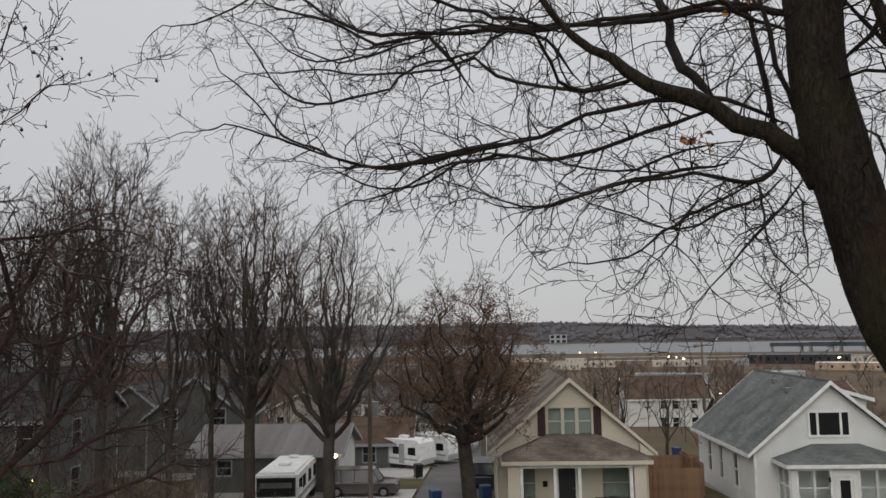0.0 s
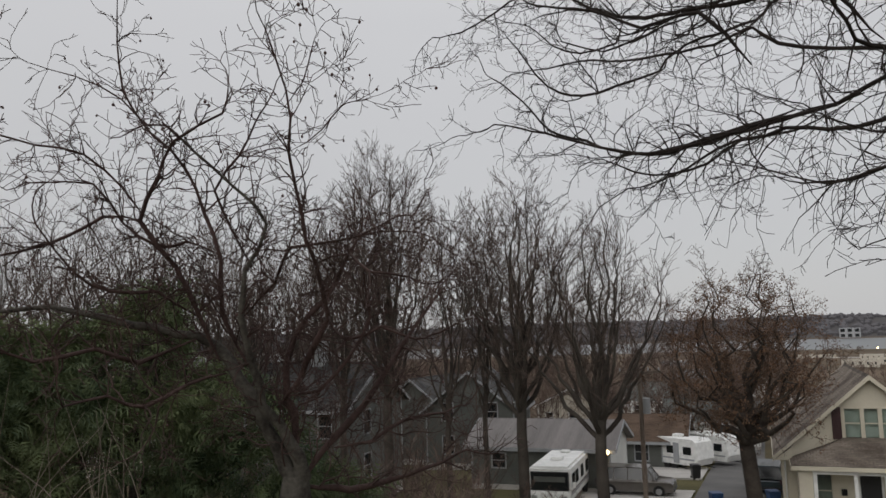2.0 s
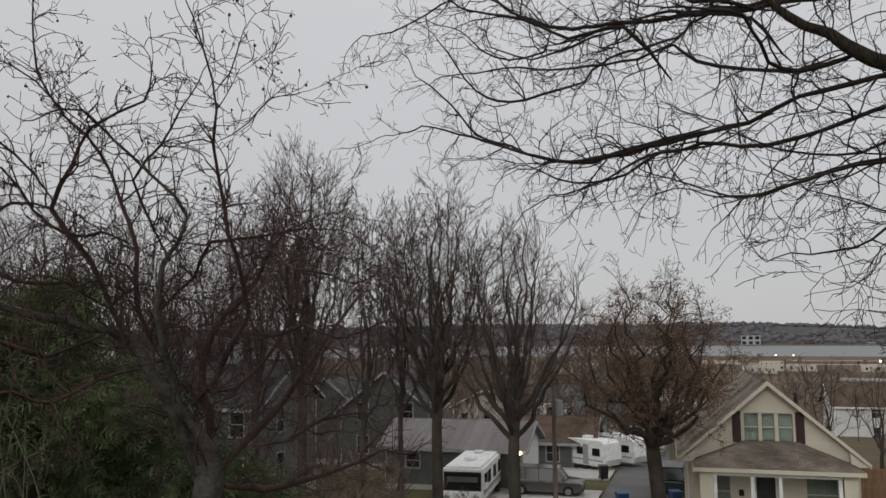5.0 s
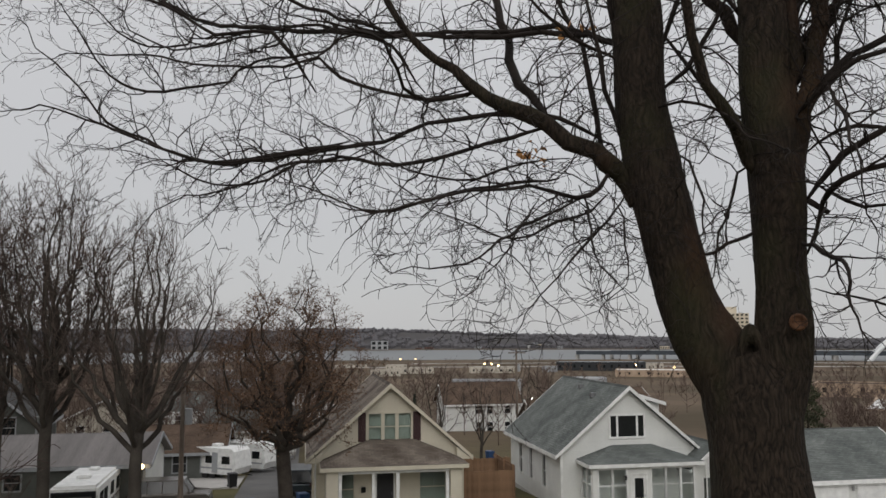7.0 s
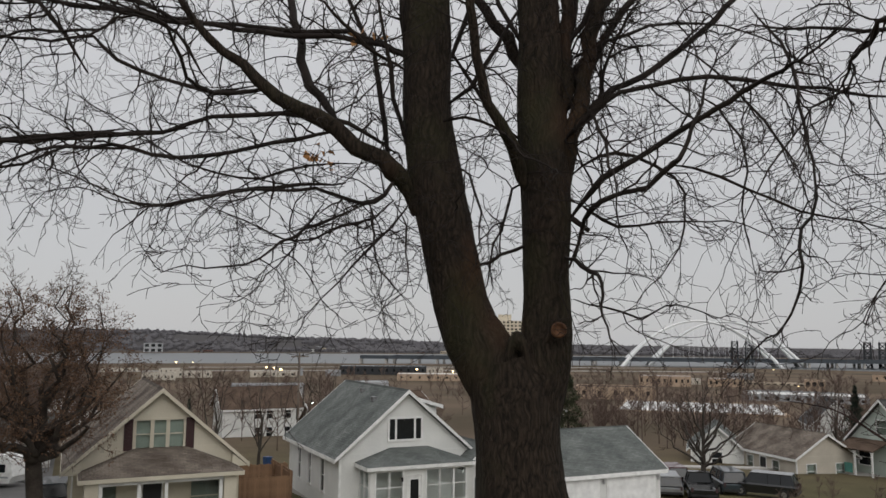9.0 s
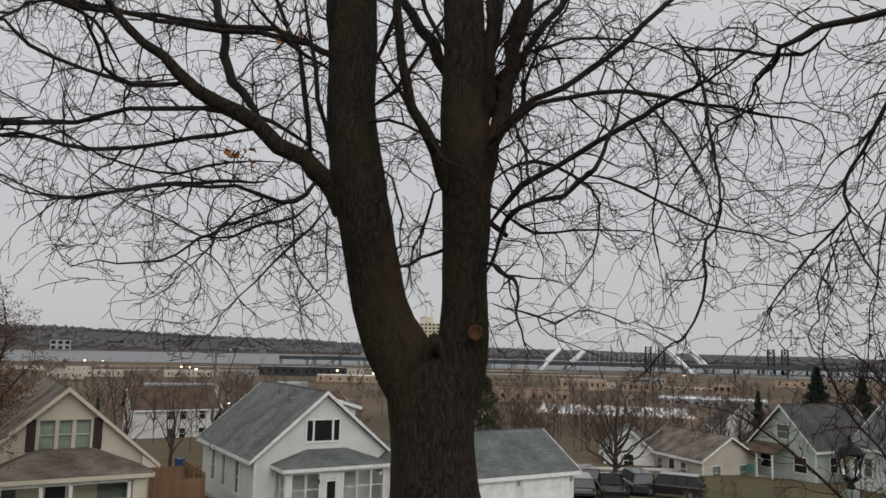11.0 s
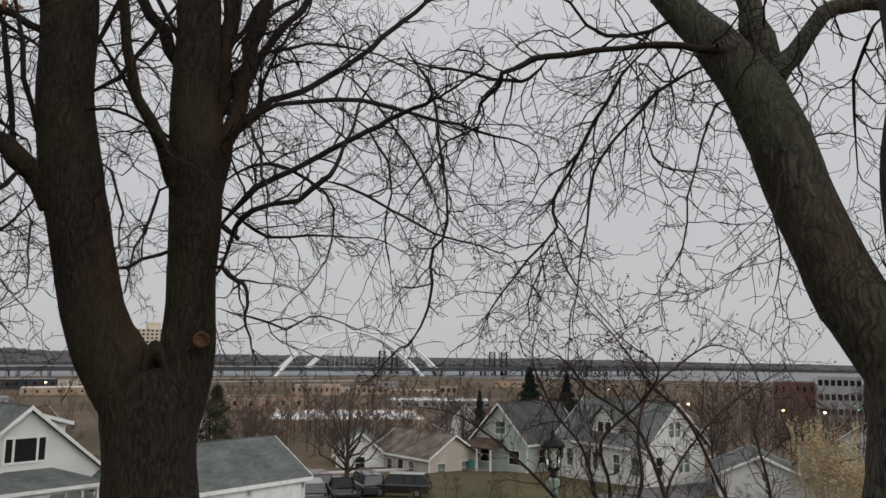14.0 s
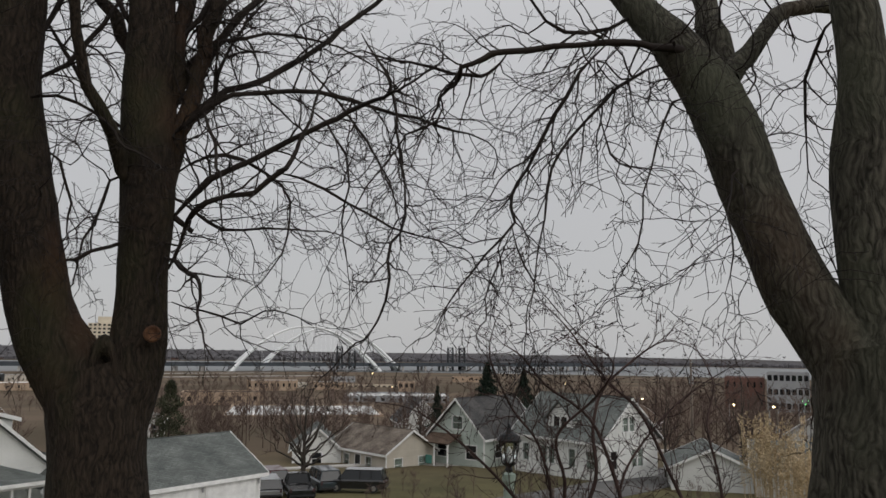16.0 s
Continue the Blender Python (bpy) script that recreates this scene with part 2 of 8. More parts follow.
POLE_WOOD = mat("weathered_pole", (0.13, 0.1, 0.08), (0.24, 0.2, 0.165), 3, 0.9, 0.3, 30, stretch=(1, 1, 0.1))
BLACK_METAL = plain("black_metal", (0.015, 0.016, 0.017), 0.4, 0.6)
PATINA = mat("pale_green_post_paint", (0.25, 0.32, 0.27), (0.36, 0.43, 0.37), 5, 0.6, 0.1, 40)
RUBBER = plain("tyre_rubber", (0.018, 0.018, 0.018), 0.9)
CHROME = plain("brushed_rim", (0.4, 0.4, 0.41), 0.35, 0.9)
BLUE_PLASTIC = plain("blue_plastic", (0.02, 0.06, 0.16), 0.5)
GREEN_PLASTIC = plain("teal_plastic", (0.1, 0.3, 0.26), 0.6)
LIGHT_WARM = glow("warm_light", (1.0, 0.72, 0.36), 7)
LIGHT_AMBER = glow("amber_light", (1.0, 0.55, 0.12), 5)
LIGHT_WHITE = glow("white_light", (1.0, 0.95, 0.86), 18)
LIGHT_GREEN = glow("green_light", (0.25, 1.0, 0.3), 5)

GLASS = bpy.data.materials.new("dim_window_glass")
GLASS.use_nodes = True
gb = GLASS.node_tree.nodes["Principled BSDF"]
gb.inputs["Base Color"].default_value, gb.inputs["Roughness"].default_value = (0.9, 0.95, 0.95, 1), 0.03
gb.inputs["Transmission Weight"].default_value, gb.inputs["IOR"].default_value = 1.0, 1.45
TINT = plain("tinted_car_glass", (0.015, 0.017, 0.019), 0.08)
WATER = mat("river_water", (0.05, 0.06, 0.065), (0.07, 0.08, 0.085), 0.01, 0.34, 0, 0.4)


def grass_ground():
    """Winter lawn near, dull brown and grey-green patches further off."""
    m = mat("winter_grass", (0.05, 0.06, 0.02), (0.15, 0.14, 0.06), 0.22, 0.95, 0.6, 9, grain=0.4, spec=0.1)
    n, l = m.node_tree.nodes, m.node_tree.links
    b = n["Principled BSDF"]
    tc, nz = n.new("ShaderNodeTexCoord"), n.new("ShaderNodeTexNoise")
    nz.inputs["Scale"].default_value, nz.inputs["Detail"].default_value = 0.012, 6
    l.new(tc.outputs["Object"], nz.inputs["Vector"])
    r = n.new("ShaderNodeValToRGB")
    r.color_ramp.elements[0].position, r.color_ramp.elements[1].position = 0.36, 0.62
    r.color_ramp.elements[0].color, r.color_ramp.elements[1].color = (0.085, 0.064, 0.045, 1), (0.16, 0.115, 0.085, 1)
    l.new(nz.outputs[0], r.inputs[0])
    mx = n.new("ShaderNodeMix")
    mx.data_type = "RGBA"
    src = b.inputs["Base Color"].links[0].from_socket
    l.new(src, mx.inputs["A"])
    l.new(r.outputs[0], mx.inputs["B"])
    ln = n.new("ShaderNodeVectorMath")
    ln.operation = "LENGTH"
    l.new(tc.outputs["Object"], ln.inputs[0])
    near = n.new("ShaderNodeMapRange")   # mown lawn near, scrub and leaf litter further off
    near.inputs["From Min"].default_value, near.inputs["From Max"].default_value = 60, 110
    near.inputs["To Min"].default_value, near.inputs["To Max"].default_value = 0.35, 0.9
    l.new(ln.outputs["Value"], near.inputs["Value"])
    l.new(near.outputs[0], mx.inputs["Factor"])
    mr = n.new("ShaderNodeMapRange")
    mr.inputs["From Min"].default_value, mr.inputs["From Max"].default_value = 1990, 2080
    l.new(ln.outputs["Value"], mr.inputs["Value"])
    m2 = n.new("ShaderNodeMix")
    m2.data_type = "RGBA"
    m2.inputs["B"].default_value = (0.085, 0.08, 0.08, 1)   # leafless woodland floor on the far hills, its colour lightened to grey for haze
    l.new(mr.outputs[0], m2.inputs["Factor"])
    l.new(mx.outputs["Result"], m2.inputs["A"])
    l.new(m2.outputs["Result"], b.inputs["Base Color"])
    return m


GRASS = grass_ground()

# ---- building kit ----
HEAD = 4.0   # the street grid is turned this many degrees from the y axis


def grid(u, v):
    a = radians(HEAD)
    return u * math.cos(a) + v * math.sin(a), -u * math.sin(a) + v * math.cos(a)


def polar(az, d):
    return d * math.sin(radians(az)), d * math.cos(radians(az))


HILL_AZ = (-60, -30, 9, 18, 32, 50, 60, 80, 100)   # bearing and apparent height of the hill line
HILL_EL = (0.3, 0.25, 0.5, 0.1, -0.35, -0.6, -0.6, -0.9, -0.9)
PROFILE_R = (0, 7.5, 11, 18, 26, 45, 75, 150, 400, 1180, 1215, 1960, 2010, 2500, 3100, 4800)
PROFILE_Z = (7.95, 7.75, 6.2, 2.6, 0.2, -0.4, -2.3, -6.0, -16, -28.0, -31.5, -31.5, -29, 12, 26, 20)


def height(x, y):
    """Ground level: a knoll under the eye that falls to the street, the flats and the river, with hills beyond."""
    r = math.hypot(x, y)
    a = math.degrees(math.atan2(x, y))
    off = min(1.0, max(0.0, (abs(a - 22) - 88) / 40))
    z = float(np.interp(r, PROFILE_R, PROFILE_Z))
    if r > 2010:
        k = min(1.0, (r - 2010) / 490)
        top = EYE - 10 + 2500 * math.tan(radians(float(np.interp(a, HILL_AZ, HILL_EL))))
        z = -29 + (top + 29) * (k * k * (3 - 2 * k)) + k * 7 * noise.noise((x / 400, y / 400, 0.3)) + k * 3 * noise.noise((x / 120, y / 120, 0.7))
    elif r > 30:
        z += 0.35 * noise.noise((x / 40, y / 40, 0.1)) * min(1, (r - 30) / 60)
    return z * (1 - off) + 7.95 * off if r < 2000 else z


class Build:
    """Collects corners and faces of one mesh; xf moves what is added."""

    def __init__(self):
        self.v, self.f, self.uv, self.xf = [], [], {}, Matrix.Identity(4)

    def add(self, verts, faces):
        k = len(self.v)
        self.v += [tuple(self.xf @ Vector(p)) for p in verts]
        self.f += [tuple(i + k for i in f) for f in faces]
        return self

    def box(self, x0, x1, y0, y1, z0, z1, c=0.0):
        if c:
            m = bmesh.new()
            bmesh.ops.create_cube(m, size=1)
            bmesh.ops.scale(m, vec=(x1 - x0, y1 - y0, z1 - z0), verts=m.verts)
            bmesh.ops.translate(m, vec=((x0 + x1) / 2, (y0 + y1) / 2, (z0 + z1) / 2), verts=m.verts)
            bmesh.ops.bevel(m, geom=m.edges[:], offset=c, segments=2, affect="EDGES")
            m.verts.index_update()
            self.add([p.co[:] for p in m.verts], [[q.index for q in f.verts] for f in m.faces])
            m.free()
            return self
        return self.add([(x0, y0, z0), (x1, y0, z0), (x1, y1, z0), (x0, y1, z0), (x0, y0, z1), (x1, y0, z1), (x1, y1, z1), (x0, y1, z1)],
                        [(0, 3, 2, 1), (4, 5, 6, 7), (0, 1, 5, 4), (1, 2, 6, 5), (2, 3, 7, 6), (3, 0, 4, 7)])

    def prism(self, poly, y0, y1):
        """A side profile (x, z), counter-clockwise seen from -y, drawn out from y0 to y1."""
        n = len(poly)
        return self.add([(x, y0, z) for x, z in poly] + [(x, y1, z) for x, z in poly],
                        [tuple(range(n)), tuple(range(2 * n - 1, n - 1, -1))] + [((i + 1) % n, i, i + n, (i + 1) % n + n) for i in range(n)])

    def rod(self, p, q, r0, r1=None, n=8):
        p, q = Vector(p), Vector(q)
        r1 = r0 if r1 is None else r1
        d = (q - p).normalized()
        a = d.orthogonal().normalized()
        b = d.cross(a)
        vs = [c + r * (math.cos(2 * math.pi * i / n) * a + math.sin(2 * math.pi * i / n) * b) for c, r in ((p, r0), (q, r1)) for i in range(n)]
        return self.add(vs, [(i, (i + 1) % n, (i + 1) % n + n, i + n) for i in range(n)] + [tuple(range(n))[::-1], tuple(range(n, 2 * n))])

    def lathe(self, prof, n=16):
        """Turns a profile (r, z) round the z axis."""
        vs = [(r * math.cos(2 * math.pi * i / n), r * math.sin(2 * math.pi * i / n), z) for r, z in prof for i in range(n)]
        fs = [(j * n + i, j * n + (i + 1) % n, (j + 1) * n + (i + 1) % n, (j + 1) * n + i) for j in range(len(prof) - 1) for i in range(n)]
        return self.add(vs, fs + [tuple(range(n))[::-1], tuple(range(len(vs) - n, len(vs)))])

    def data(self, name, material, smooth=False):
        me = bpy.data.meshes.new(name)
        me.from_pydata(self.v, [], self.f)
        me.materials.append(material)
        if smooth:
            me.shade_smooth()
        return me


def part(name, b, material, parent=None, label="", smooth=False):
    ob = new(name, b.data(name, material, smooth) if isinstance(b, Build) else b)
    ob.parent = parent
    return tagged(ob, label)


def thing(name, label, category, loc, rz=0.0, group="", kind=""):
    ob = new(name)
    ob.empty_display_size = 0.3
    ob.matrix_basis = pose(*loc, 0, 0, rz)
    return tagged(ob, label, category, group, kind)


def wall(b, xf, length, z0, z1, holes=(), rise=0.0, course=0.2, lap=0.018, thick=0.14):
    """A clad wall with a gable of that rise; boards lap outwards (-y) and stop at the holes (x0, x1, z0, z1)."""
    old, b.xf = b.xf, b.xf @ xf
    top = z1 + rise
    cuts = sorted({z0 + i * course for i in range(int((top - z0) / course) + 1)} | {top, z1} | {h for o in holes for h in o[2:4]})
    for a, c in zip(cuts, cuts[1:]):
        if c - a < 0.004:
            continue

        def span(z):
            if z <= z1 or not rise:
                return 0.0, length
            k = (z - z1) / rise * length / 2
            return k, length - k
        (l0, r0), (l1, r1) = span(a + 1e-5), span(c - 1e-5)
        xs = [(l0, l1)]
        for o in sorted(holes):
            if o[2] < c - 1e-4 and o[3] > a + 1e-4:
                xs += [(o[0], o[0]), (o[1], o[1])]
        xs.append((r0, r1))
        for (p0, p1), (q0, q1) in zip(xs[::2], xs[1::2]):
            if q0 - p0 > 0.01:
                b.add([(p0, -lap, a), (q0, -lap, a), (q0, thick, a), (p0, thick, a), (p1, 0, c), (q1, 0, c), (q1, thick, c), (p1, thick, c)],
                      [(0, 3, 2, 1), (4, 5, 6, 7), (0, 1, 5, 4), (1, 2, 6, 5), (2, 3, 7, 6), (3, 0, 4, 7)])
    b.xf = old


def window(parent, xf, x0, x1, z0, z1, cols=1, rail=True, curtain=None, trim=None, pane_mat=None):
    """A sash window set in a wall: trim, one sash a column with a meeting rail, panes of glass."""
    f = Build()
    f.xf = xf
    t = 0.09
    f.box(x0 - t, x0, -0.05, 0.08, z0 - t, z1 + t).box(x1, x1 + t, -0.05, 0.08, z0 - t, z1 + t)
    f.box(x0, x1, -0.05, 0.08, z1, z1 + t).box(x0, x1, -0.07, 0.08, z0 - t, z0)
    w = (x1 - x0) / cols
    win = part("window", f, trim or WHITE, parent)
    for i in range(1, cols):
        g = Build()
        g.xf = xf
        part("mullion", g.box(x0 + i * w - 0.09, x0 + i * w + 0.09, -0.04, 0.08, z0, z1), trim or WHITE, win)
    for i in range(cols if rail else 0):
        g = Build()
        g.xf = xf
        g.box(x0 + i * w + (0.06 if i else 0), x0 + (i + 1) * w - (0.06 if i < cols - 1 else 0), 0.0, 0.06, (z0 + z1) / 2 - 0.025, (z0 + z1) / 2 + 0.025)
        part("meeting_rail", g, trim or WHITE, win)
    for i in range(cols):
        g = Build()
        g.xf = xf
        a, c = x0 + i * w + (0.06 if i else 0), x0 + (i + 1) * w - (0.06 if i < cols - 1 else 0)
        g.box(a, c, 0.064, 0.07, z0, z1)
        p = part("pane", g, pane_mat or GLASS, win)
        p.visible_shadow = False
    if curtain:
        g = Build()
        g.xf = xf
        n = 14
        for i in range(n):
            a, c = x0 + (x1 - x0) * i / n, x0 + (x1 - x0) * (i + 1) / n
            y = 0.16 + 0.03 * (i % 2)
            g.box(a, c, y, y + 0.01, z0 + 0.02, z1)
        part("curtain", g, curtain, win, "pale drawn curtain")
    return win


def door(parent, xf, x0, x1, z0, z1, material, lite=None):
    f = Build()
    f.xf = xf
    f.box(x0 - 0.09, x0, -0.04, 0.1, z0, z1 + 0.09).box(x1, x1 + 0.09, -0.04, 0.1, z0, z1 + 0.09).box(x0, x1, -0.04, 0.1, z1, z1 + 0.09)
    fr = part("door_frame", f, WHITE, parent)
    g = Build()
    g.xf = xf
    g.box(x0, x1, 0.02, 0.065, z0, z1)
    w = x1 - x0
    for a, c in ((0.08, 0.36), (0.44, 0.92)):
        g.box(x0 + 0.14 * w, x1 - 0.14 * w, 0.008, 0.02, z0 + a * (z1 - z0), z0 + c * (z1 - z0))
    part("door_leaf", g, material, fr)
    k = Build()
    k.xf = xf
    k.rod((x1 - 0.08, -0.03, z0 + 0.95), (x1 - 0.08, 0.02, z0 + 0.95), 0.03, n=6)
    part("door_handle", k, CHROME, fr)
    return fr


def slab(b, corners, t, uvs=None):
    """A roof slab under four corners given counter-clockwise seen from above."""
    c = [Vector(p) for p in corners]
    n = (c[1] - c[0]).cross(c[3] - c[0]).normalized() * t
    vs = c + [p - n for p in c]
    k = len(b.v)
    b.add(vs, [(0, 1, 2, 3), (7, 6, 5, 4), (0, 4, 5, 1), (1, 5, 6, 2), (2, 6, 7, 3), (3, 7, 4, 0)])
    ax = (c[1] - c[0]).normalized()
    up = (c[3] - c[0]) - (c[3] - c[0]).dot(ax) * ax
    up.normalize()
    for i, p in enumerate(vs):
        b.uv[k + i] = ((p - c[0]).dot(ax), (p - c[0]).dot(up))


def roof_part(name, b, material, parent, label=""):
    ob = part(name, b, material, parent, label)
    lay = ob.data.uv_layers.new(name="slope")
    for lp in ob.data.loops:
        lay.data[lp.index].uv = b.uv.get(lp.vertex_index, (0, 0))
    return ob


def gable_roof(parent, x0, x1, y0, y1, zw, rise, axis, shingle, over=0.45, t=0.16, fascia=None, label=""):
    """Two slabs over a body; axis is the way the ridge runs. Rakes carry boards."""
    b, r = Build(), Build()
    if axis == "x":
        turn = Matrix.Translation((x0, y1, 0)) @ pose(0, 0, 0, 0, 0, -90)
        w, d = y1 - y0, x1 - x0
    else:
        turn = Matrix.Translation((x0, y0, 0))
        w, d = x1 - x0, y1 - y0
    b.xf = r.xf = turn
    k = rise / (w / 2)
    zt, ze = zw + rise + t, zw - over * k + t
    slab(b, [(-over, d + over, ze), (-over, -over, ze), (w / 2, -over, zt), (w / 2, d + over, zt)], t)
    slab(b, [(w + over, -over, ze), (w + over, d + over, ze), (w / 2, d + over, zt), (w / 2, -over, zt)], t)
    roof = roof_part("roof", b, shingle, parent, label)
    for y in (-over - 0.05, d + over + 0.004):
        for s in (1, -1):
            xe = -over if s == 1 else w + over
            poly = [(xe, ze - t - 0.02), (xe, ze + 0.015), (w / 2, zt + 0.015), (w / 2, zt - t - 0.06)]
            r.prism(poly if s == -1 else poly[::-1], y, y + 0.046)
            part("bargeboard", r, fascia or WHITE, roof)
            r = Build()
            r.xf = turn
    for xe in (-over - 0.03, w + over + 0.004):
        r.box(xe, xe + 0.026, -over, d + over, ze - t - 0.08, ze - 0.01)
        part("gutter", r, fascia or WHITE, roof)
        r = Build()
        r.xf = turn
    cap = Build()
    cap.xf = turn
    cap.prism([(w / 2 - 0.12, zt - 0.09), (w / 2 + 0.12, zt - 0.09), (w / 2, zt + 0.035)], -over, d + over)
    part("ridge_cap", cap, shingle, roof)
    return roof


SIDES = {"front": lambda w, d: Matrix.Translation((-w / 2, 0, 0)),
         "right": lambda w, d: Matrix.Translation((w / 2, 0, 0)) @ pose(0, 0, 0, 0, 0, 90),
         "back": lambda w, d: Matrix.Translation((w / 2, d, 0)) @ pose(0, 0, 0, 0, 0, 180),
         "left": lambda w, d: Matrix.Translation((-w / 2, d, 0)) @ pose(0, 0, 0, 0, 0, -90)}


def house(name, label, loc, rz, w, d, h, rise, axis, siding, shingle, windows=(), doors=(), over=0.45, course=0.2, base=0.5, category="house", group="", trim=None):
    """A gabled body. windows: (side, x0, x1, z0, z1, columns, curtain); doors: (side, x0, x1, z0, z1, material)."""
    root = thing(name, label, category, loc, rz, group)
    for side, turn in SIDES.items():
        xf = turn(w, d)
        length = w if side in ("front", "back") else d
        gable = rise if (side in ("front", "back")) == (axis == "y") else 0.0
        holes = [o[1:5] for o in list(windows) + list(doors) if o[0] == side]
        b = Build()
        wall(b, xf, length, 0.0, h, holes, gable, course)
        b.xf = xf
        part("wall", b, siding, root)
        b = Build()
        b.xf = xf
        b.box(-0.03, length + 0.03, -0.03, 0.1, -2.5, 0.0)
        part("foundation", b, CONCRETE, root)
        b = Build()
        b.xf = xf
        b.box(-0.024, 0.1, -0.024, 0.1, 0, h)
        part("corner_board", b, trim or WHITE, root)
        for o in windows:
            if o[0] == side:
                window(root, xf, *o[1:5], cols=o[5], curtain=o[6], trim=trim, pane_mat=TINT if o[6] is None else None)
        for o in doors:
            if o[0] == side:
                door(root, xf, *o[1:5], o[5])
    b = Build()
    b.box(-w / 2 + 0.15, w / 2 - 0.15, 0.15, d - 0.15, h - 0.12, h - 0.02)
    part("loft_floor", b, POLE_WOOD, root)
    gable_roof(root, -w / 2, w / 2, 0, d, h, rise, axis, shingle, over, fascia=trim)
    return root

# ---- ground, water, roads ----
def ground_sheet():
    rings = [0, 2, 4, 6, 7.5, 9, 11, 14, 18, 22, 26, 30, 35, 40, 45, 52, 60, 68, 75, 90, 105, 125, 150, 190, 240, 300, 400, 520, 680, 900, 1100, 1180, 1215, 1500,
             1960, 2010, 2100, 2200, 2300, 2400, 2500, 2650, 2800, 3000, 3300, 3800, 4400, 4800]
    n = 240
    b = Build()
    b.v = [(0, 0, height(0, 0))]
    for r in rings[1:]:
        for i in range(n):
            x, y = polar(360 * i / n, r)
            b.v.append((x, y, height(x, y)))
    b.f = [(0, 1 + (i + 1) % n, 1 + i) for i in range(n)]
    for j in range(len(rings) - 2):
        for i in range(n):
            a, c = 1 + j * n + i, 1 + j * n + (i + 1) % n
            b.f.append((a, c, c + n, a + n))
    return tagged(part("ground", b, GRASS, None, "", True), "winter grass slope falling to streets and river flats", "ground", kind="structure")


ground_sheet()
b = Build()
ring = [polar(-60 + 5 * i, 1185) for i in range(33)]
out = [polar(-60 + 5 * i, 2060) for i in range(33)]
b.add([(x, y, -29.7) for x, y in ring] + [(x, y, -29.7) for x, y in out], [(i, i + 33, i + 34, i + 1) for i in range(32)])
tagged(part("water", b, WATER), "wide pale grey river under an overcast sky", "river", kind="structure")


def strip(name, pts, width, material, label, lift=0.06, category="road"):
    """A paved strip that follows the ground along street-grid points."""
    b = Build()
    prev = None
    for (u0, v0), (u1, v1) in zip(pts, pts[1:]):
        n = max(1, int(math.hypot(u1 - u0, v1 - v0) / 3))
        for i in range(n + 1):
            u, v = u0 + (u1 - u0) * i / n, v0 + (v1 - v0) * i / n
            d = Vector((u1 - u0, v1 - v0)).normalized()
            row = []
            for s in (-1, -0.5, 0, 0.5, 1):
                x, y = grid(u + d.y * s * width / 2, v - d.x * s * width / 2)
                row.append((x, y, height(x, y) + lift))
            k = len(b.v)
            b.v += row + [(p[0], p[1], p[2] - 0.4) for p in (row[0], row[4])]
            if prev is not None:
                b.f += [(prev + j, prev + j + 1, k + j + 1, k + j) for j in range(4)]
                b.f += [(prev + 5, prev, k, k + 5), (prev + 4, prev + 6, k + 6, k + 4)]
            prev = k
    return tagged(part(name, b, material), label, category, kind="structure")


strip("road", [(-2.5, 26), (-2.5, 75), (-2.4, 130)], 3.9, ASPHALT, "narrow worn asphalt side street going downhill")
strip("road", [(-60, 29), (120, 29)], 6.5, ASPHALT, "asphalt street below the slope", 0.05)
strip("pavement", [(-14, 50), (-4.6, 50)], 5.0, CONCRETE, "pale concrete drive beside the side street", 0.12, "driveway")
strip("pavement", [(-11, 62), (-4.6, 62)], 7.0, CONCRETE, "pale concrete parking pad by campers", 0.12, "driveway")
strip("pavement", [(29, 30), (29, 37.2)], 8.0, CONCRETE, "concrete apron before the garage", 0.1, "driveway")
strip("pavement", [(36, 55), (55, 50)], 5.0, ASPHALT, "asphalt parking lane on the grass", 0.1, "driveway")
strip("pavement", [(52, 62), (75, 52), (110, 40)], 1.6, CONCRETE, "concrete walk along the lawns", 0.14, "walkway")


def gz(u, v):
    return height(*grid(u, v))


def spot(u, v, dz=0.0):
    return (*grid(u, v), gz(u, v) + dz)


# ---- trees ----
def tubes(branches, sides):
    """One mesh of tapered tubes; branches are (points, radii)."""
    groups = {}
    for p, r in branches:
        groups.setdefault(len(p), []).append((p, r))
    V, F, base = [], [], 0
    ang = np.arange(sides) * 2 * np.pi / sides
    for n, items in groups.items():
        P = np.array([i[0] for i in items], dtype=float)
        R = np.array([i[1] for i in items], dtype=float)
        T = np.gradient(P, axis=1)
        T /= np.linalg.norm(T, axis=2, keepdims=True) + 1e-9
        m = P[:, -1] - P[:, 0]
        ref = np.where(np.abs(m[:, 2:3]) > 0.75 * np.linalg.norm(m, axis=1, keepdims=True), np.array([[1.0, 0.2, 0]]), np.array([[0, 0.1, 1.0]]))
        U = np.cross(T, ref[:, None, :])
        U /= np.linalg.norm(U, axis=2, keepdims=True) + 1e-9
        W = np.cross(T, U)
        ring = P[:, :, None, :] + R[:, :, None, None] * (np.cos(ang)[None, None, :, None] * U[:, :, None, :] + np.sin(ang)[None, None, :, None] * W[:, :, None, :])
        B = len(items)
        V.append(ring.reshape(-1, 3))
        idx = base + np.arange(B * n * sides).reshape(B, n, sides)
        a, c = idx[:, :-1, :], np.roll(idx, -1, axis=2)[:, :-1, :]
        d, e = np.roll(idx, -1, axis=2)[:, 1:, :], idx[:, 1:, :]
        F.append(np.stack([a, c, d, e], -1).reshape(-1, 4))
        base += B * n * sides
    return np.concatenate(V), np.concatenate(F)


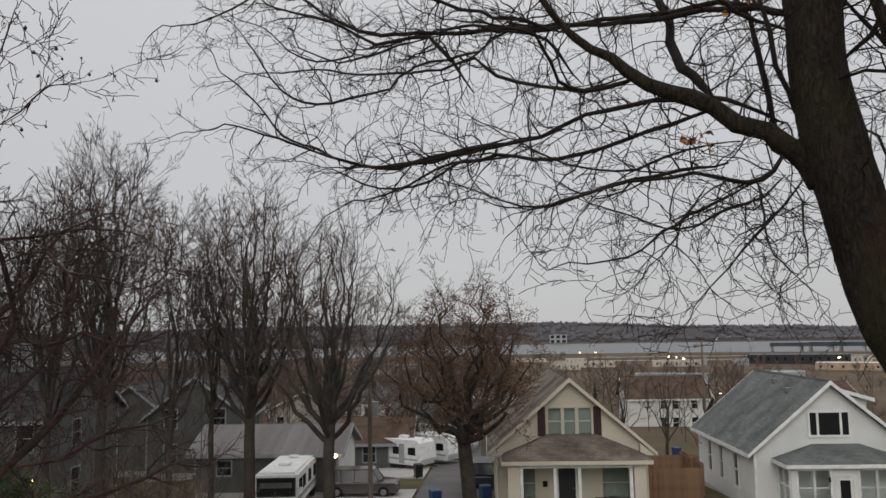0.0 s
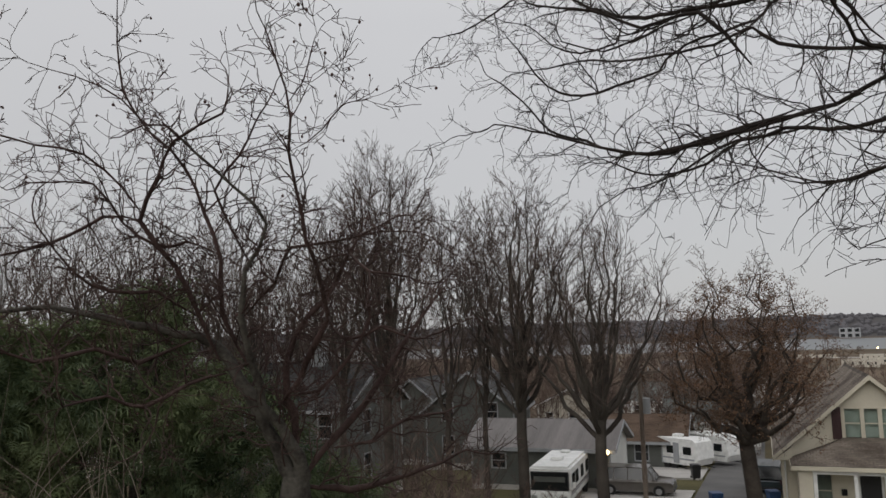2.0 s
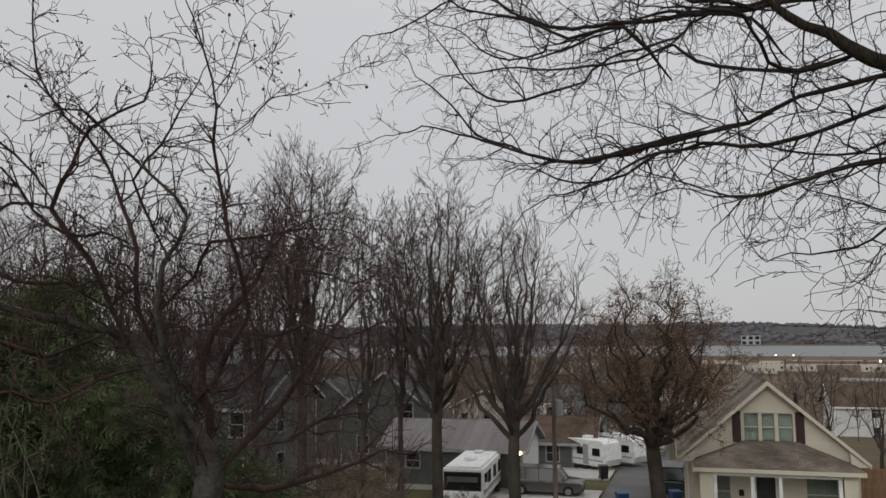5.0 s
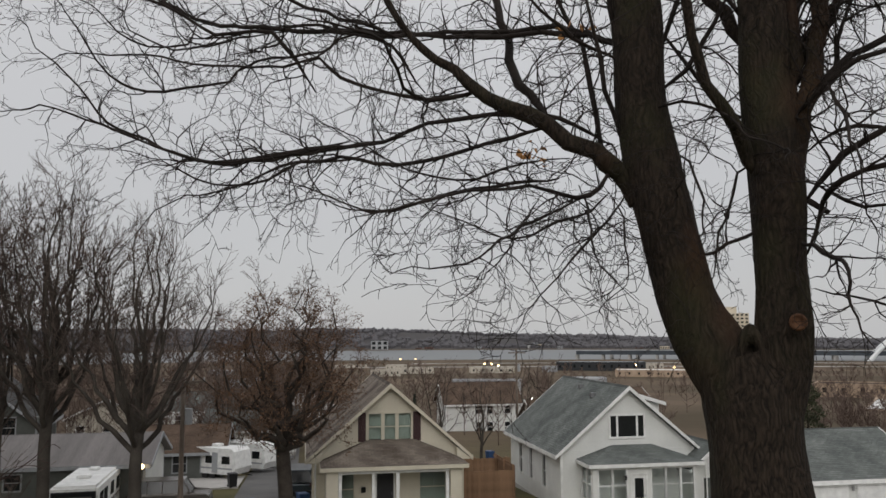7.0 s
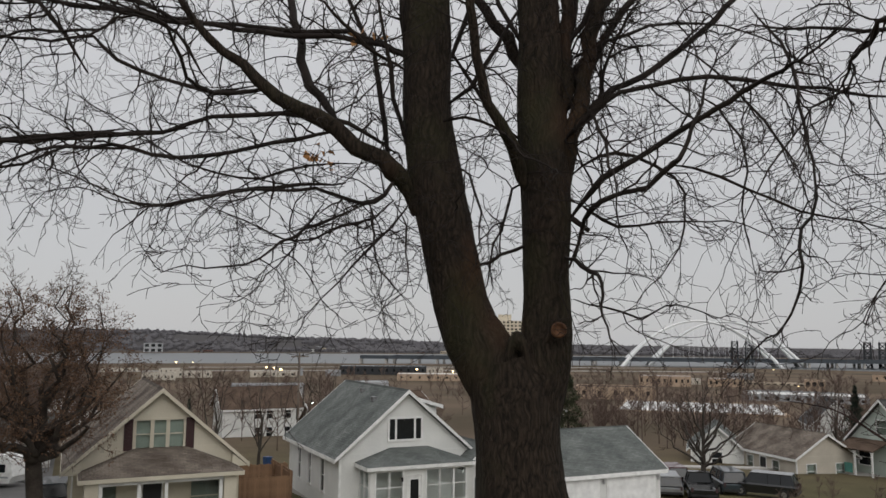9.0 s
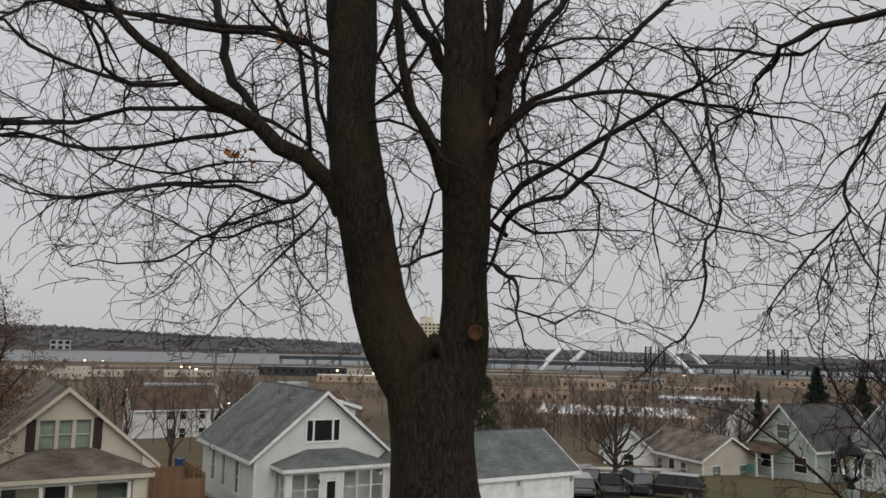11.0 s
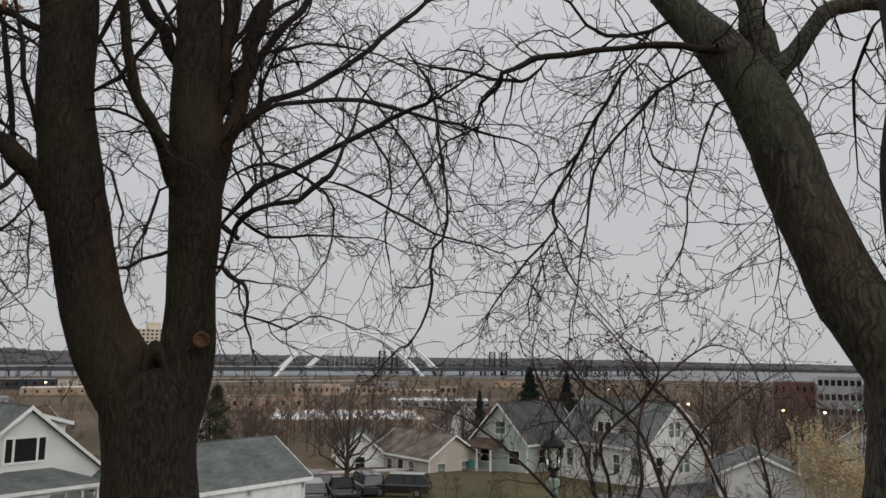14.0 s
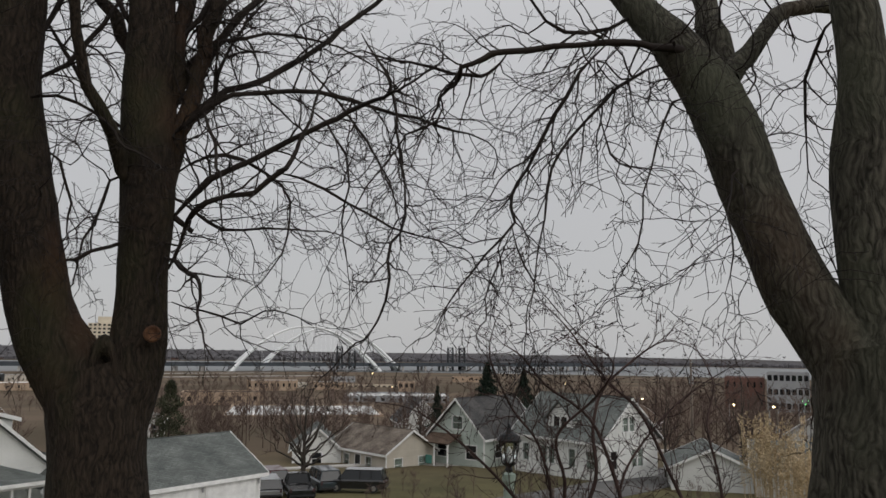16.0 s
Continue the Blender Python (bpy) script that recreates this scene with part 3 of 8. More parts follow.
def mesh_from(name, V, F, material, smooth=True):
    me = bpy.data.meshes.new(name)
    k = F.shape[1]
    me.vertices.add(len(V))
    me.vertices.foreach_set("co", np.asarray(V, dtype=np.float32).ravel())
    me.loops.add(F.size)
    me.loops.foreach_set("vertex_index", F.astype(np.int32).ravel())
    me.polygons.add(len(F))
    me.polygons.foreach_set("loop_start", np.arange(0, F.size, k, dtype=np.int32))
    me.materials.append(material)
    me.update(calc_edges=True)
    me.validate()
    if smooth:
        me.shade_smooth()
    return me


def curve(ctrl, step):
    """Smooth (Catmull-Rom) resampling of (x, y, z, r) control points."""
    c = [Vector(p) for p in ctrl]
    c = [c[0] * 2 - c[1]] + c + [c[-1] * 2 - c[-2]]
    out = []
    for i in range(1, len(c) - 2):
        n = max(2, int((c[i + 1] - c[i]).to_3d().length / step))
        for j in range(n):
            t = j / n
            out.append(0.5 * ((2 * c[i]) + (c[i + 1] - c[i - 1]) * t + (2 * c[i - 1] - 5 * c[i] + 4 * c[i + 1] - c[i + 2]) * t * t
                              + (3 * c[i] - c[i - 1] - 3 * c[i + 1] + c[i + 2]) * t ** 3))
    out.append(c[-2])
    return [p.to_3d() for p in out], [max(0.002, p[3]) for p in out]


def sprout(rng, out, p, d, length, r, level, spec):
    """Grows one wandering shoot and its side shoots. spec: levels, seg, wander, pull (z), ratio, every, spread, least."""
    seg = spec["seg"][level]
    n = max(3, min(14, int(length / seg)))
    seg = length / n
    pts, rad = [p.copy()], [r]
    dirs = [d.copy()]
    pull = spec["pull"][level]
    for i in range(n):
        k = (i + 1) / n
        d = d + Vector((rng.gauss(0, 1), rng.gauss(0, 1), rng.gauss(0, 1))) * spec["wander"] + Vector((0, 0, pull * (k if pull < 0 else 1)))
        d.normalize()
        p = p + d * seg
        pts.append(p.copy())
        rad.append(max(spec["least"], r * (1 - 0.8 * k)))
        dirs.append(d.copy())
    out[level].append((pts, rad))
    if level + 1 < spec["levels"]:
        count = max(1, int(length / spec["every"][level] * rng.uniform(0.7, 1.2)))
        for _ in range(count):
            k = rng.uniform(0.15, 1.0)
            i = min(n, max(1, int(k * n + 0.5)))
            side = dirs[i].orthogonal().normalized()
            side.rotate(Matrix.Rotation(rng.uniform(0, 6.283), 3, dirs[i]))
            a = radians(rng.uniform(*spec["spread"]))
            nd = dirs[i] * math.cos(a) + side * math.sin(a)
            sprout(rng, out, pts[i], nd, length * spec["ratio"] * rng.uniform(0.55, 1.15) * (1.2 - 0.6 * k), max(spec["least"], rad[i] * 0.62), level + 1, spec)


def limb_tree(name, label, category, base, limbs, spec, bark_mat, twig_mat, seed, step=0.16, shoot=(0.5, 1.1), gap=0.22, trunk_sides=24, droop=0.0, stub_r=0.012, single=300):
    """A near tree: trunk, stems, main limbs and the larger branches as parts, with grown twigs as its crown."""
    rng = random.Random(seed)
    root = thing(name, label, category, base)
    grown = [[] for _ in range(spec["levels"])]
    for kind, ctrl in limbs:
        if kind == "trunk":
            x, y, z, r = ctrl[0]
            ctrl = [(x, y, -0.5, r * 1.45)] + ctrl
        pts, rad = curve(ctrl, step if kind == "limb" else 0.1)
        if kind == "limb":
            for i in range(1, len(pts) - 1):
                k = min(0.026, 0.01 + rad[i] * 0.4)
                pts[i] = pts[i] + Vector((rng.uniform(-k, k), rng.uniform(-k, k), rng.uniform(-k, k)))
                rad[i] *= rng.uniform(0.9, 1.12)
        if rad[0] < 0.05 and kind == "limb":
            for i, k in enumerate((0.3, 0.55, 0.8)):
                rad[i] *= k
        big = rad[0] > 0.09
        V, F = tubes([(pts, rad)], trunk_sides if big else 8)
        if big:
            N = np.array([noise.noise(Vector((p[0] * 4, p[1] * 4, p[2] * 0.9))) + 0.5 * noise.noise(Vector((p[0] * 11, p[1] * 11, p[2] * 1.4))) + 0.22 * noise.noise(Vector((p[0] * 24, p[1] * 24, p[2] * 5))) for p in V.tolist()])
            C = np.repeat(np.array(pts), trunk_sides, axis=0)
            V = C + (V - C) * (1 + 0.13 * N[:, None])
        part(kind, mesh_from(kind, V, F, bark_mat if rad[0] > 0.03 else twig_mat), None, root)
        if kind == "trunk":
            continue
        total, acc = 0.0, rng.uniform(0, gap)
        whole = sum((b - a).length for a, b in zip(pts, pts[1:]))
        for i in range(1, len(pts)):
            d = pts[i] - pts[i - 1]
            total += d.length
            acc += d.length
            g = gap * (2.6 if rad[i] > 0.1 else 1.3 if rad[i] > 0.05 else 1.0)
            while acc > g:
                acc -= g * rng.uniform(0.7, 1.3)
                if kind == "stem" and rad[i] > 0.12 and rng.random() < 0.75:
                    continue
                side = d.orthogonal().normalized()
                side.rotate(Matrix.Rotation(rng.uniform(0, 6.283), 3, d.normalized()))
                a = radians(rng.uniform(32, 78))
                nd = d.normalized() * math.cos(a) + side * math.sin(a) + Vector((0, 0, droop))
                ln = rng.uniform(*shoot) * (1.0 - 0.45 * total / whole)
                sprout(rng, grown, pts[i], nd.normalized(), ln, min(stub_r * rng.uniform(0.7, 1.35), rad[i] * 0.6), 0, spec)
        if rad[-1] < 0.03:
            d = (pts[-1] - pts[-2]).normalized()
            sprout(rng, grown, pts[-1], d, shoot[1] * 0.8, rad[-1], 0, spec)
    grown[0].sort(key=lambda t: -t[1][0] * len(t[0]))
    for t in grown[0][:single]:
        V, F = tubes([t], 5)
        part("branch", mesh_from("branch", V, F, twig_mat), None, root)
    for lv, rest, name2, sides in ((0, grown[0][single:], "small_branches", 4), (1, grown[1], "twigs", 4), (2, grown[2], "fine_twigs", 3)):
        if rest:
            V, F = tubes(rest, sides)
            tagged(part(name2, mesh_from(name2, V, F, twig_mat), None, root), kind="stuff")
    return root, grown


def leaves(pts, rng, size, slim=0.45):
    """Small folded leaves, each two triangles, scattered at the points."""
    n = len(pts)
    P = np.array(pts, dtype=float)
    g = np.random.RandomState(rng.randrange(10 ** 6))
    A = g.normal(size=(n, 3))
    A /= np.linalg.norm(A, axis=1, keepdims=True)
    Bv = np.cross(A, g.normal(size=(n, 3)))
    Bv /= np.linalg.norm(Bv, axis=1, keepdims=True)
    C = np.cross(A, Bv)
    s = size * g.uniform(0.6, 1.3, (n, 1))
    V = np.stack([P, P + A * s * 0.5 + Bv * s * slim + C * s * 0.12, P + A * s, P + A * s * 0.5 - Bv * s * slim + C * s * 0.12], 1).reshape(-1, 3)
    F = np.arange(n * 4).reshape(n, 4)
    return V, F

# main limbs of the near trees: x, y, z from the foot and radius, in metres
MAPLE_BASE = (3.68, 5.36, 7.55)
MAPLE_LIMBS = []
MAPLE_LIMBS.append(('trunk', [(0.11, -0.08, 0.27, 0.506), (0.09, -0.06, 0.7, 0.388), (0.04, -0.03, 1.15, 0.353), (-0.0, -0.0, 1.6, 0.353), (-0.06, 0.04, 1.87, 0.329)]))
MAPLE_LIMBS.append(('stem', [(-0.02, 0.01, 1.5, 0.292), (-0.16, 0.11, 1.87, 0.271), (-0.32, 0.22, 2.24, 0.243), (-0.43, 0.29, 2.81, 0.226), (-0.54, 0.37, 3.34, 0.207), (-0.61, 0.42, 3.98, 0.196), (-0.62, 0.42, 4.48, 0.192), (-0.63, 0.43, 5.0, 0.187), (-0.62, 0.43, 5.84, 0.166), (-0.62, 0.42, 6.75, 0.131)]))
MAPLE_LIMBS.append(('stem', [(0.09, -0.07, 1.42, 0.26), (0.19, -0.13, 1.78, 0.238), (0.24, -0.17, 2.1, 0.212), (0.24, -0.16, 2.62, 0.191), (0.22, -0.16, 3.23, 0.186), (0.18, -0.13, 3.96, 0.182), (0.18, -0.13, 4.46, 0.169), (0.16, -0.12, 4.97, 0.156), (0.14, -0.1, 5.8, 0.13), (0.13, -0.09, 6.7, 0.097)]))
MAPLE_LIMBS.append(('limb', [(-0.61, 0.42, 3.13, 0.113), (-0.79, 0.47, 3.4, 0.093), (-0.97, 0.52, 3.55, 0.08), (-1.32, 0.69, 3.8, 0.07), (-1.59, 0.81, 3.98, 0.061), (-1.91, 0.96, 4.21, 0.048), (-2.17, 1.07, 4.45, 0.041), (-2.39, 1.15, 4.67, 0.034), (-2.57, 1.21, 4.95, 0.029), (-2.89, 1.35, 5.43, 0.02)]))
MAPLE_LIMBS.append(('limb', [(-1.22, 0.84, 3.87, 0.043), (-1.24, 1.09, 4.11, 0.042), (-1.36, 1.4, 4.5, 0.042), (-1.34, 1.63, 4.96, 0.04), (-1.37, 1.89, 5.39, 0.037), (-1.36, 2.12, 6.22, 0.027)]))
MAPLE_LIMBS.append(('limb', [(-1.69, 1.16, 4.21, 0.023), (-1.92, 1.05, 4.15, 0.023), (-2.27, 1.03, 4.06, 0.019), (-2.5, 0.93, 4.12, 0.016), (-2.65, 0.77, 4.34, 0.014), (-2.82, 0.62, 4.44, 0.01), (-3.29, 0.68, 4.53, 0.007)]))
MAPLE_LIMBS.append(('limb', [(-0.81, 0.56, 3.63, 0.026), (-1.09, 0.65, 3.81, 0.024), (-1.31, 0.7, 3.87, 0.022), (-1.72, 0.88, 3.92, 0.021), (-2.23, 1.14, 3.87, 0.02), (-2.59, 1.29, 3.74, 0.017), (-3.22, 1.62, 3.7, 0.015), (-3.77, 1.9, 3.64, 0.013), (-4.38, 2.22, 3.67, 0.007)]))
MAPLE_LIMBS.append(('limb', [(-1.2, 0.82, 3.82, 0.025), (-1.46, 0.75, 3.74, 0.022), (-1.82, 0.76, 3.63, 0.019), (-2.34, 0.86, 3.48, 0.017), (-2.73, 0.89, 3.46, 0.016), (-3.02, 0.84, 3.46, 0.014), (-3.52, 0.94, 3.4, 0.011), (-3.75, 0.85, 3.24, 0.009), (-4.11, 0.85, 3.12, 0.006)]))
MAPLE_LIMBS.append(('limb', [(-0.77, 0.53, 3.44, 0.029), (-1.01, 0.36, 3.22, 0.023), (-1.27, 0.21, 3.09, 0.019), (-1.66, 0.16, 3.16, 0.014), (-2.14, 0.15, 3.1, 0.011), (-2.51, 0.08, 3.0, 0.01), (-2.81, -0.05, 2.9, 0.007)]))
MAPLE_LIMBS.append(('limb', [(-0.46, 0.31, 4.35, 0.042), (-0.67, 0.57, 4.52, 0.033), (-0.97, 0.89, 4.74, 0.028), (-1.25, 1.2, 4.86, 0.026), (-1.67, 1.6, 4.93, 0.023), (-2.27, 2.12, 5.07, 0.021), (-3.22, 2.89, 5.36, 0.016), (-4.18, 3.66, 5.44, 0.011)]))
MAPLE_LIMBS.append(('limb', [(-0.84, 0.57, 3.49, 0.029), (-0.85, 0.66, 3.7, 0.026), (-0.85, 0.74, 4.13, 0.025), (-0.91, 0.86, 4.62, 0.022), (-1.04, 1.03, 5.03, 0.02), (-1.13, 1.17, 5.61, 0.014)]))
MAPLE_LIMBS.append(('limb', [(-1.05, 0.72, 3.17, 0.018), (-1.54, 0.47, 2.95, 0.014), (-1.92, 0.13, 2.74, 0.01), (-2.29, -0.2, 2.52, 0.007), (-2.72, -0.5, 2.48, 0.004)]))
MAPLE_LIMBS.append(('limb', [(-0.67, 0.46, 3.27, 0.018), (-0.95, 0.36, 2.92, 0.014), (-1.24, 0.26, 2.71, 0.011), (-1.48, 0.13, 2.47, 0.007), (-1.77, 0.03, 2.2, 0.004)]))
MAPLE_LIMBS.append(('limb', [(-3.13, 2.14, 4.4, 0.026), (-3.57, 2.24, 5.0, 0.022), (-4.11, 2.42, 5.01, 0.017), (-4.61, 2.56, 5.32, 0.016), (-5.11, 2.71, 5.51, 0.012)]))
MAPLE_LIMBS.append(('limb', [(-2.82, 1.93, 3.88, 0.022), (-3.54, 2.19, 3.78, 0.02), (-4.07, 2.31, 3.69, 0.017), (-4.6, 2.44, 3.85, 0.013), (-5.13, 2.57, 4.08, 0.012), (-5.73, 2.74, 4.28, 0.008)]))
MAPLE_LIMBS.append(('limb', [(0.36, -0.29, 3.01, 0.035), (0.44, -0.5, 3.26, 0.031), (0.56, -0.74, 3.43, 0.026), (0.85, -1.1, 3.67, 0.023), (0.98, -1.35, 3.81, 0.024), (1.02, -1.53, 3.89, 0.022)]))
MAPLE_LIMBS.append(('limb', [(0.37, -0.3, 2.64, 0.029), (0.35, -0.52, 2.99, 0.025), (0.33, -0.74, 3.12, 0.023), (0.49, -1.09, 3.2, 0.021), (0.54, -1.36, 3.36, 0.02)]))
MAPLE_LIMBS.append(('limb', [(1.06, -0.77, 3.49, 0.016), (1.04, -1.05, 3.4, 0.013), (1.17, -1.44, 3.19, 0.011), (1.28, -1.81, 2.98, 0.009), (1.38, -2.17, 2.87, 0.006)]))
MAPLE_LIMBS.append(('limb', [(0.27, -0.23, 3.57, 0.042), (0.64, -0.35, 4.08, 0.033), (1.03, -0.49, 4.33, 0.028), (1.45, -0.64, 4.65, 0.026), (1.9, -0.82, 5.13, 0.023), (2.27, -0.94, 5.52, 0.02), (2.87, -1.22, 6.02, 0.013)]))
MAPLE_LIMBS.append(('limb', [(0.31, -0.25, 3.63, 0.032), (0.35, -0.41, 3.8, 0.025), (0.58, -0.7, 4.04, 0.02), (0.89, -1.05, 4.11, 0.019), (1.21, -1.4, 4.06, 0.017), (1.73, -1.89, 3.92, 0.013), (1.89, -2.13, 3.84, 0.008)]))
MAPLE_LIMBS.append(('limb', [(0.23, -0.2, 3.67, 0.058), (0.41, -0.17, 4.06, 0.049), (0.61, -0.14, 4.37, 0.043), (0.97, -0.24, 4.87, 0.034), (1.32, -0.31, 5.36, 0.032), (1.77, -0.47, 6.19, 0.022)]))
MAPLE_LIMBS.append(('limb', [(0.4, -0.32, 2.38, 0.014), (0.47, -0.62, 2.31, 0.011), (0.54, -0.94, 2.22, 0.009), (0.53, -1.2, 2.3, 0.006)]))
MAPLE_LIMBS.append(('limb', [(-0.35, 0.2, 2.64, 0.019), (-0.19, 0.09, 2.69, 0.016), (-0.09, 0.02, 2.74, 0.014), (0.14, -0.14, 2.86, 0.016)]))
MAPLE_LIMBS.append(('limb', [(0.13, -0.13, 3.28, 0.064), (-0.05, -0.17, 3.52, 0.053), (-0.23, -0.2, 3.76, 0.048), (-0.43, -0.22, 4.16, 0.042), (-0.57, -0.28, 4.69, 0.038), (-0.69, -0.36, 5.16, 0.026)]))
MAPLE_LIMBS.append(('limb', [(0.14, -0.14, 4.19, 0.061), (0.11, 0.08, 4.53, 0.056), (0.05, 0.32, 4.88, 0.05), (-0.01, 0.56, 5.24, 0.045), (-0.07, 0.8, 5.84, 0.032)]))
MAPLE_LIMBS.append(('limb', [(0.27, -0.23, 4.11, 0.064), (0.55, -0.11, 4.83, 0.053), (0.81, 0.04, 5.5, 0.045), (1.11, 0.14, 6.3, 0.032)]))
MAPLE_LIMBS.append(('limb', [(-0.72, 0.46, 4.32, 0.026), (-1.04, 0.41, 4.4, 0.02), (-1.3, 0.33, 4.49, 0.017), (-1.55, 0.23, 4.61, 0.012)]))
MAPLE_LIMBS.append(('limb', [(-0.7, 0.44, 3.87, 0.015), (-0.53, 0.19, 3.88, 0.013), (-0.34, -0.07, 3.84, 0.012), (-0.23, -0.28, 3.67, 0.012)]))
MAPLE_LIMBS.append(('limb', [(0.37, -0.3, 3.39, 0.022), (0.51, -0.52, 3.53, 0.019), (0.67, -0.76, 3.52, 0.014), (0.86, -1.03, 3.31, 0.011), (0.83, -1.13, 3.03, 0.008), (0.71, -1.19, 2.75, 0.006), (0.51, -1.18, 2.51, 0.004)]))
MAPLE_LIMBS.append(('limb', [(0.38, -0.3, 3.2, 0.019), (0.41, -0.52, 3.09, 0.014), (0.49, -0.77, 2.94, 0.012), (0.64, -1.07, 2.93, 0.009), (0.82, -1.39, 2.92, 0.006)]))
MAPLE_LIMBS.append(('limb', [(0.42, -0.33, 3.78, 0.022), (0.71, -0.33, 4.05, 0.02), (0.83, -0.22, 4.36, 0.017), (1.04, -0.16, 4.75, 0.014), (1.32, -0.16, 5.18, 0.011)]))
MAPLE_LIMBS.append(('limb', [(0.33, -0.27, 4.16, 0.026), (0.6, -0.37, 4.52, 0.019), (0.88, -0.49, 4.68, 0.015), (1.27, -0.67, 4.8, 0.012), (1.67, -0.87, 4.77, 0.009), (2.09, -1.08, 4.62, 0.007)]))
MAPLE_LIMBS.append(('limb', [(0.45, -0.35, 4.08, 0.016), (0.38, -0.7, 3.71, 0.014), (0.21, -0.97, 3.34, 0.009)]))
MAPLE_LIMBS.append(('limb', [(0.4, -0.31, 4.47, 0.022), (0.88, -0.25, 5.06, 0.019), (1.5, -0.28, 5.55, 0.016), (2.22, -0.39, 6.04, 0.011)]))
MAPLE_LIMBS.append(('limb', [(1.13, -0.81, 4.51, 0.013), (1.26, -1.1, 4.23, 0.011), (1.42, -1.41, 3.76, 0.01), (1.45, -1.63, 3.4, 0.008), (1.39, -1.79, 3.04, 0.005)]))
MAPLE_LIMBS.append(('limb', [(0.16, -0.15, 3.42, 0.019), (-0.02, -0.03, 3.29, 0.014), (-0.06, 0.0, 3.03, 0.011), (-0.15, 0.06, 2.84, 0.01), (-0.17, 0.08, 2.57, 0.006)]))
MAPLE_LIMBS.append(('limb', [(-0.47, 0.29, 3.51, 0.019), (-0.31, 0.17, 3.43, 0.013), (-0.23, 0.12, 3.11, 0.01), (-0.24, 0.12, 2.88, 0.006)]))
MAPLE_LIMBS.append(('limb', [(0.31, -0.26, 2.77, 0.022), (0.21, -0.58, 2.66, 0.02), (0.07, -0.88, 2.57, 0.019)]))
MAPLE_LIMBS.append(('limb', [(1.09, -0.79, 4.21, 0.013), (1.26, -1.1, 3.93, 0.011), (1.3, -1.33, 3.51, 0.009), (1.13, -1.41, 3.05, 0.008), (1.04, -1.55, 2.71, 0.004)]))
MAPLE_LIMBS.append(('limb', [(-0.64, 0.49, 4.44, 0.036), (-0.9, 0.71, 4.63, 0.029), (-1.21, 0.97, 4.72, 0.027), (-1.69, 1.33, 4.78, 0.026), (-2.27, 1.77, 4.91, 0.025), (-2.98, 2.3, 5.09, 0.025), (-3.55, 2.73, 5.24, 0.024), (-4.19, 3.21, 5.42, 0.021), (-4.61, 3.54, 5.7, 0.018), (-4.91, 3.78, 5.99, 0.016), (-5.39, 4.15, 6.41, 0.012)]))
MAPLE_LIMBS.append(('limb', [(-2.25, 1.6, 4.78, 0.024), (-2.64, 1.77, 4.96, 0.021), (-3.06, 1.96, 5.13, 0.018), (-3.44, 2.12, 5.32, 0.017), (-3.89, 2.34, 5.63, 0.013)]))
MAPLE_LIMBS.append(('limb', [(-1.82, 1.31, 4.27, 0.02), (-2.19, 1.47, 4.2, 0.019), (-2.53, 1.62, 4.3, 0.017), (-2.92, 1.8, 4.45, 0.016), (-3.13, 1.85, 4.64, 0.014), (-3.45, 1.99, 4.58, 0.014), (-3.9, 2.21, 4.64, 0.013), (-4.31, 2.4, 4.69, 0.012), (-4.74, 2.61, 4.81, 0.01), (-5.13, 2.79, 4.84, 0.008)]))
MAPLE_LIMBS.append(('limb', [(-2.17, 1.55, 4.28, 0.016), (-2.33, 1.52, 4.48, 0.015), (-2.48, 1.5, 4.69, 0.015), (-2.83, 1.6, 4.81, 0.014)]))
MAPLE_LIMBS.append(('limb', [(-2.89, 2.04, 4.99, 0.015), (-3.06, 2.03, 4.78, 0.015), (-3.56, 2.24, 4.75, 0.013), (-3.79, 2.26, 4.67, 0.013), (-3.96, 2.25, 4.5, 0.013), (-4.37, 2.4, 4.43, 0.013), (-4.73, 2.52, 4.4, 0.014), (-4.97, 2.55, 4.49, 0.012), (-5.21, 2.58, 4.71, 0.01), (-5.53, 2.67, 5.21, 0.006)]))
MAPLE_LIMBS.append(('limb', [(-2.33, 1.65, 3.89, 0.023), (-2.53, 1.7, 3.85, 0.021), (-2.93, 1.89, 3.79, 0.02), (-3.36, 2.1, 3.75, 0.018), (-3.92, 2.4, 3.71, 0.017), (-4.4, 2.64, 3.81, 0.016), (-4.77, 2.81, 4.01, 0.014), (-5.17, 2.99, 4.21, 0.013), (-5.58, 3.19, 4.72, 0.009), (-5.87, 3.3, 4.99, 0.007)]))
MAPLE_LIMBS.append(('limb', [(-2.52, 1.78, 3.81, 0.016), (-2.83, 1.87, 3.68, 0.014), (-3.25, 2.03, 3.69, 0.015), (-3.58, 2.12, 3.52, 0.013), (-3.91, 2.22, 3.47, 0.011), (-4.25, 2.32, 3.54, 0.009), (-4.54, 2.39, 3.7, 0.006)]))
MAPLE_LIMBS.append(('limb', [(-1.15, 0.84, 3.38, 0.02), (-1.4, 0.79, 3.34, 0.018), (-1.76, 0.81, 3.28, 0.016), (-2.12, 0.84, 3.2, 0.014), (-2.57, 0.92, 3.08, 0.013), (-2.85, 0.89, 3.06, 0.008), (-3.17, 0.88, 3.16, 0.006), (-3.4, 0.82, 3.24, 0.005)]))
MAPLE_LIMBS.append(('limb', [(-1.07, 0.79, 3.55, 0.015), (-1.49, 0.76, 3.48, 0.013), (-1.92, 0.74, 3.32, 0.011), (-2.29, 0.68, 3.31, 0.009), (-2.69, 0.64, 3.42, 0.007), (-2.85, 0.44, 3.46, 0.006)]))
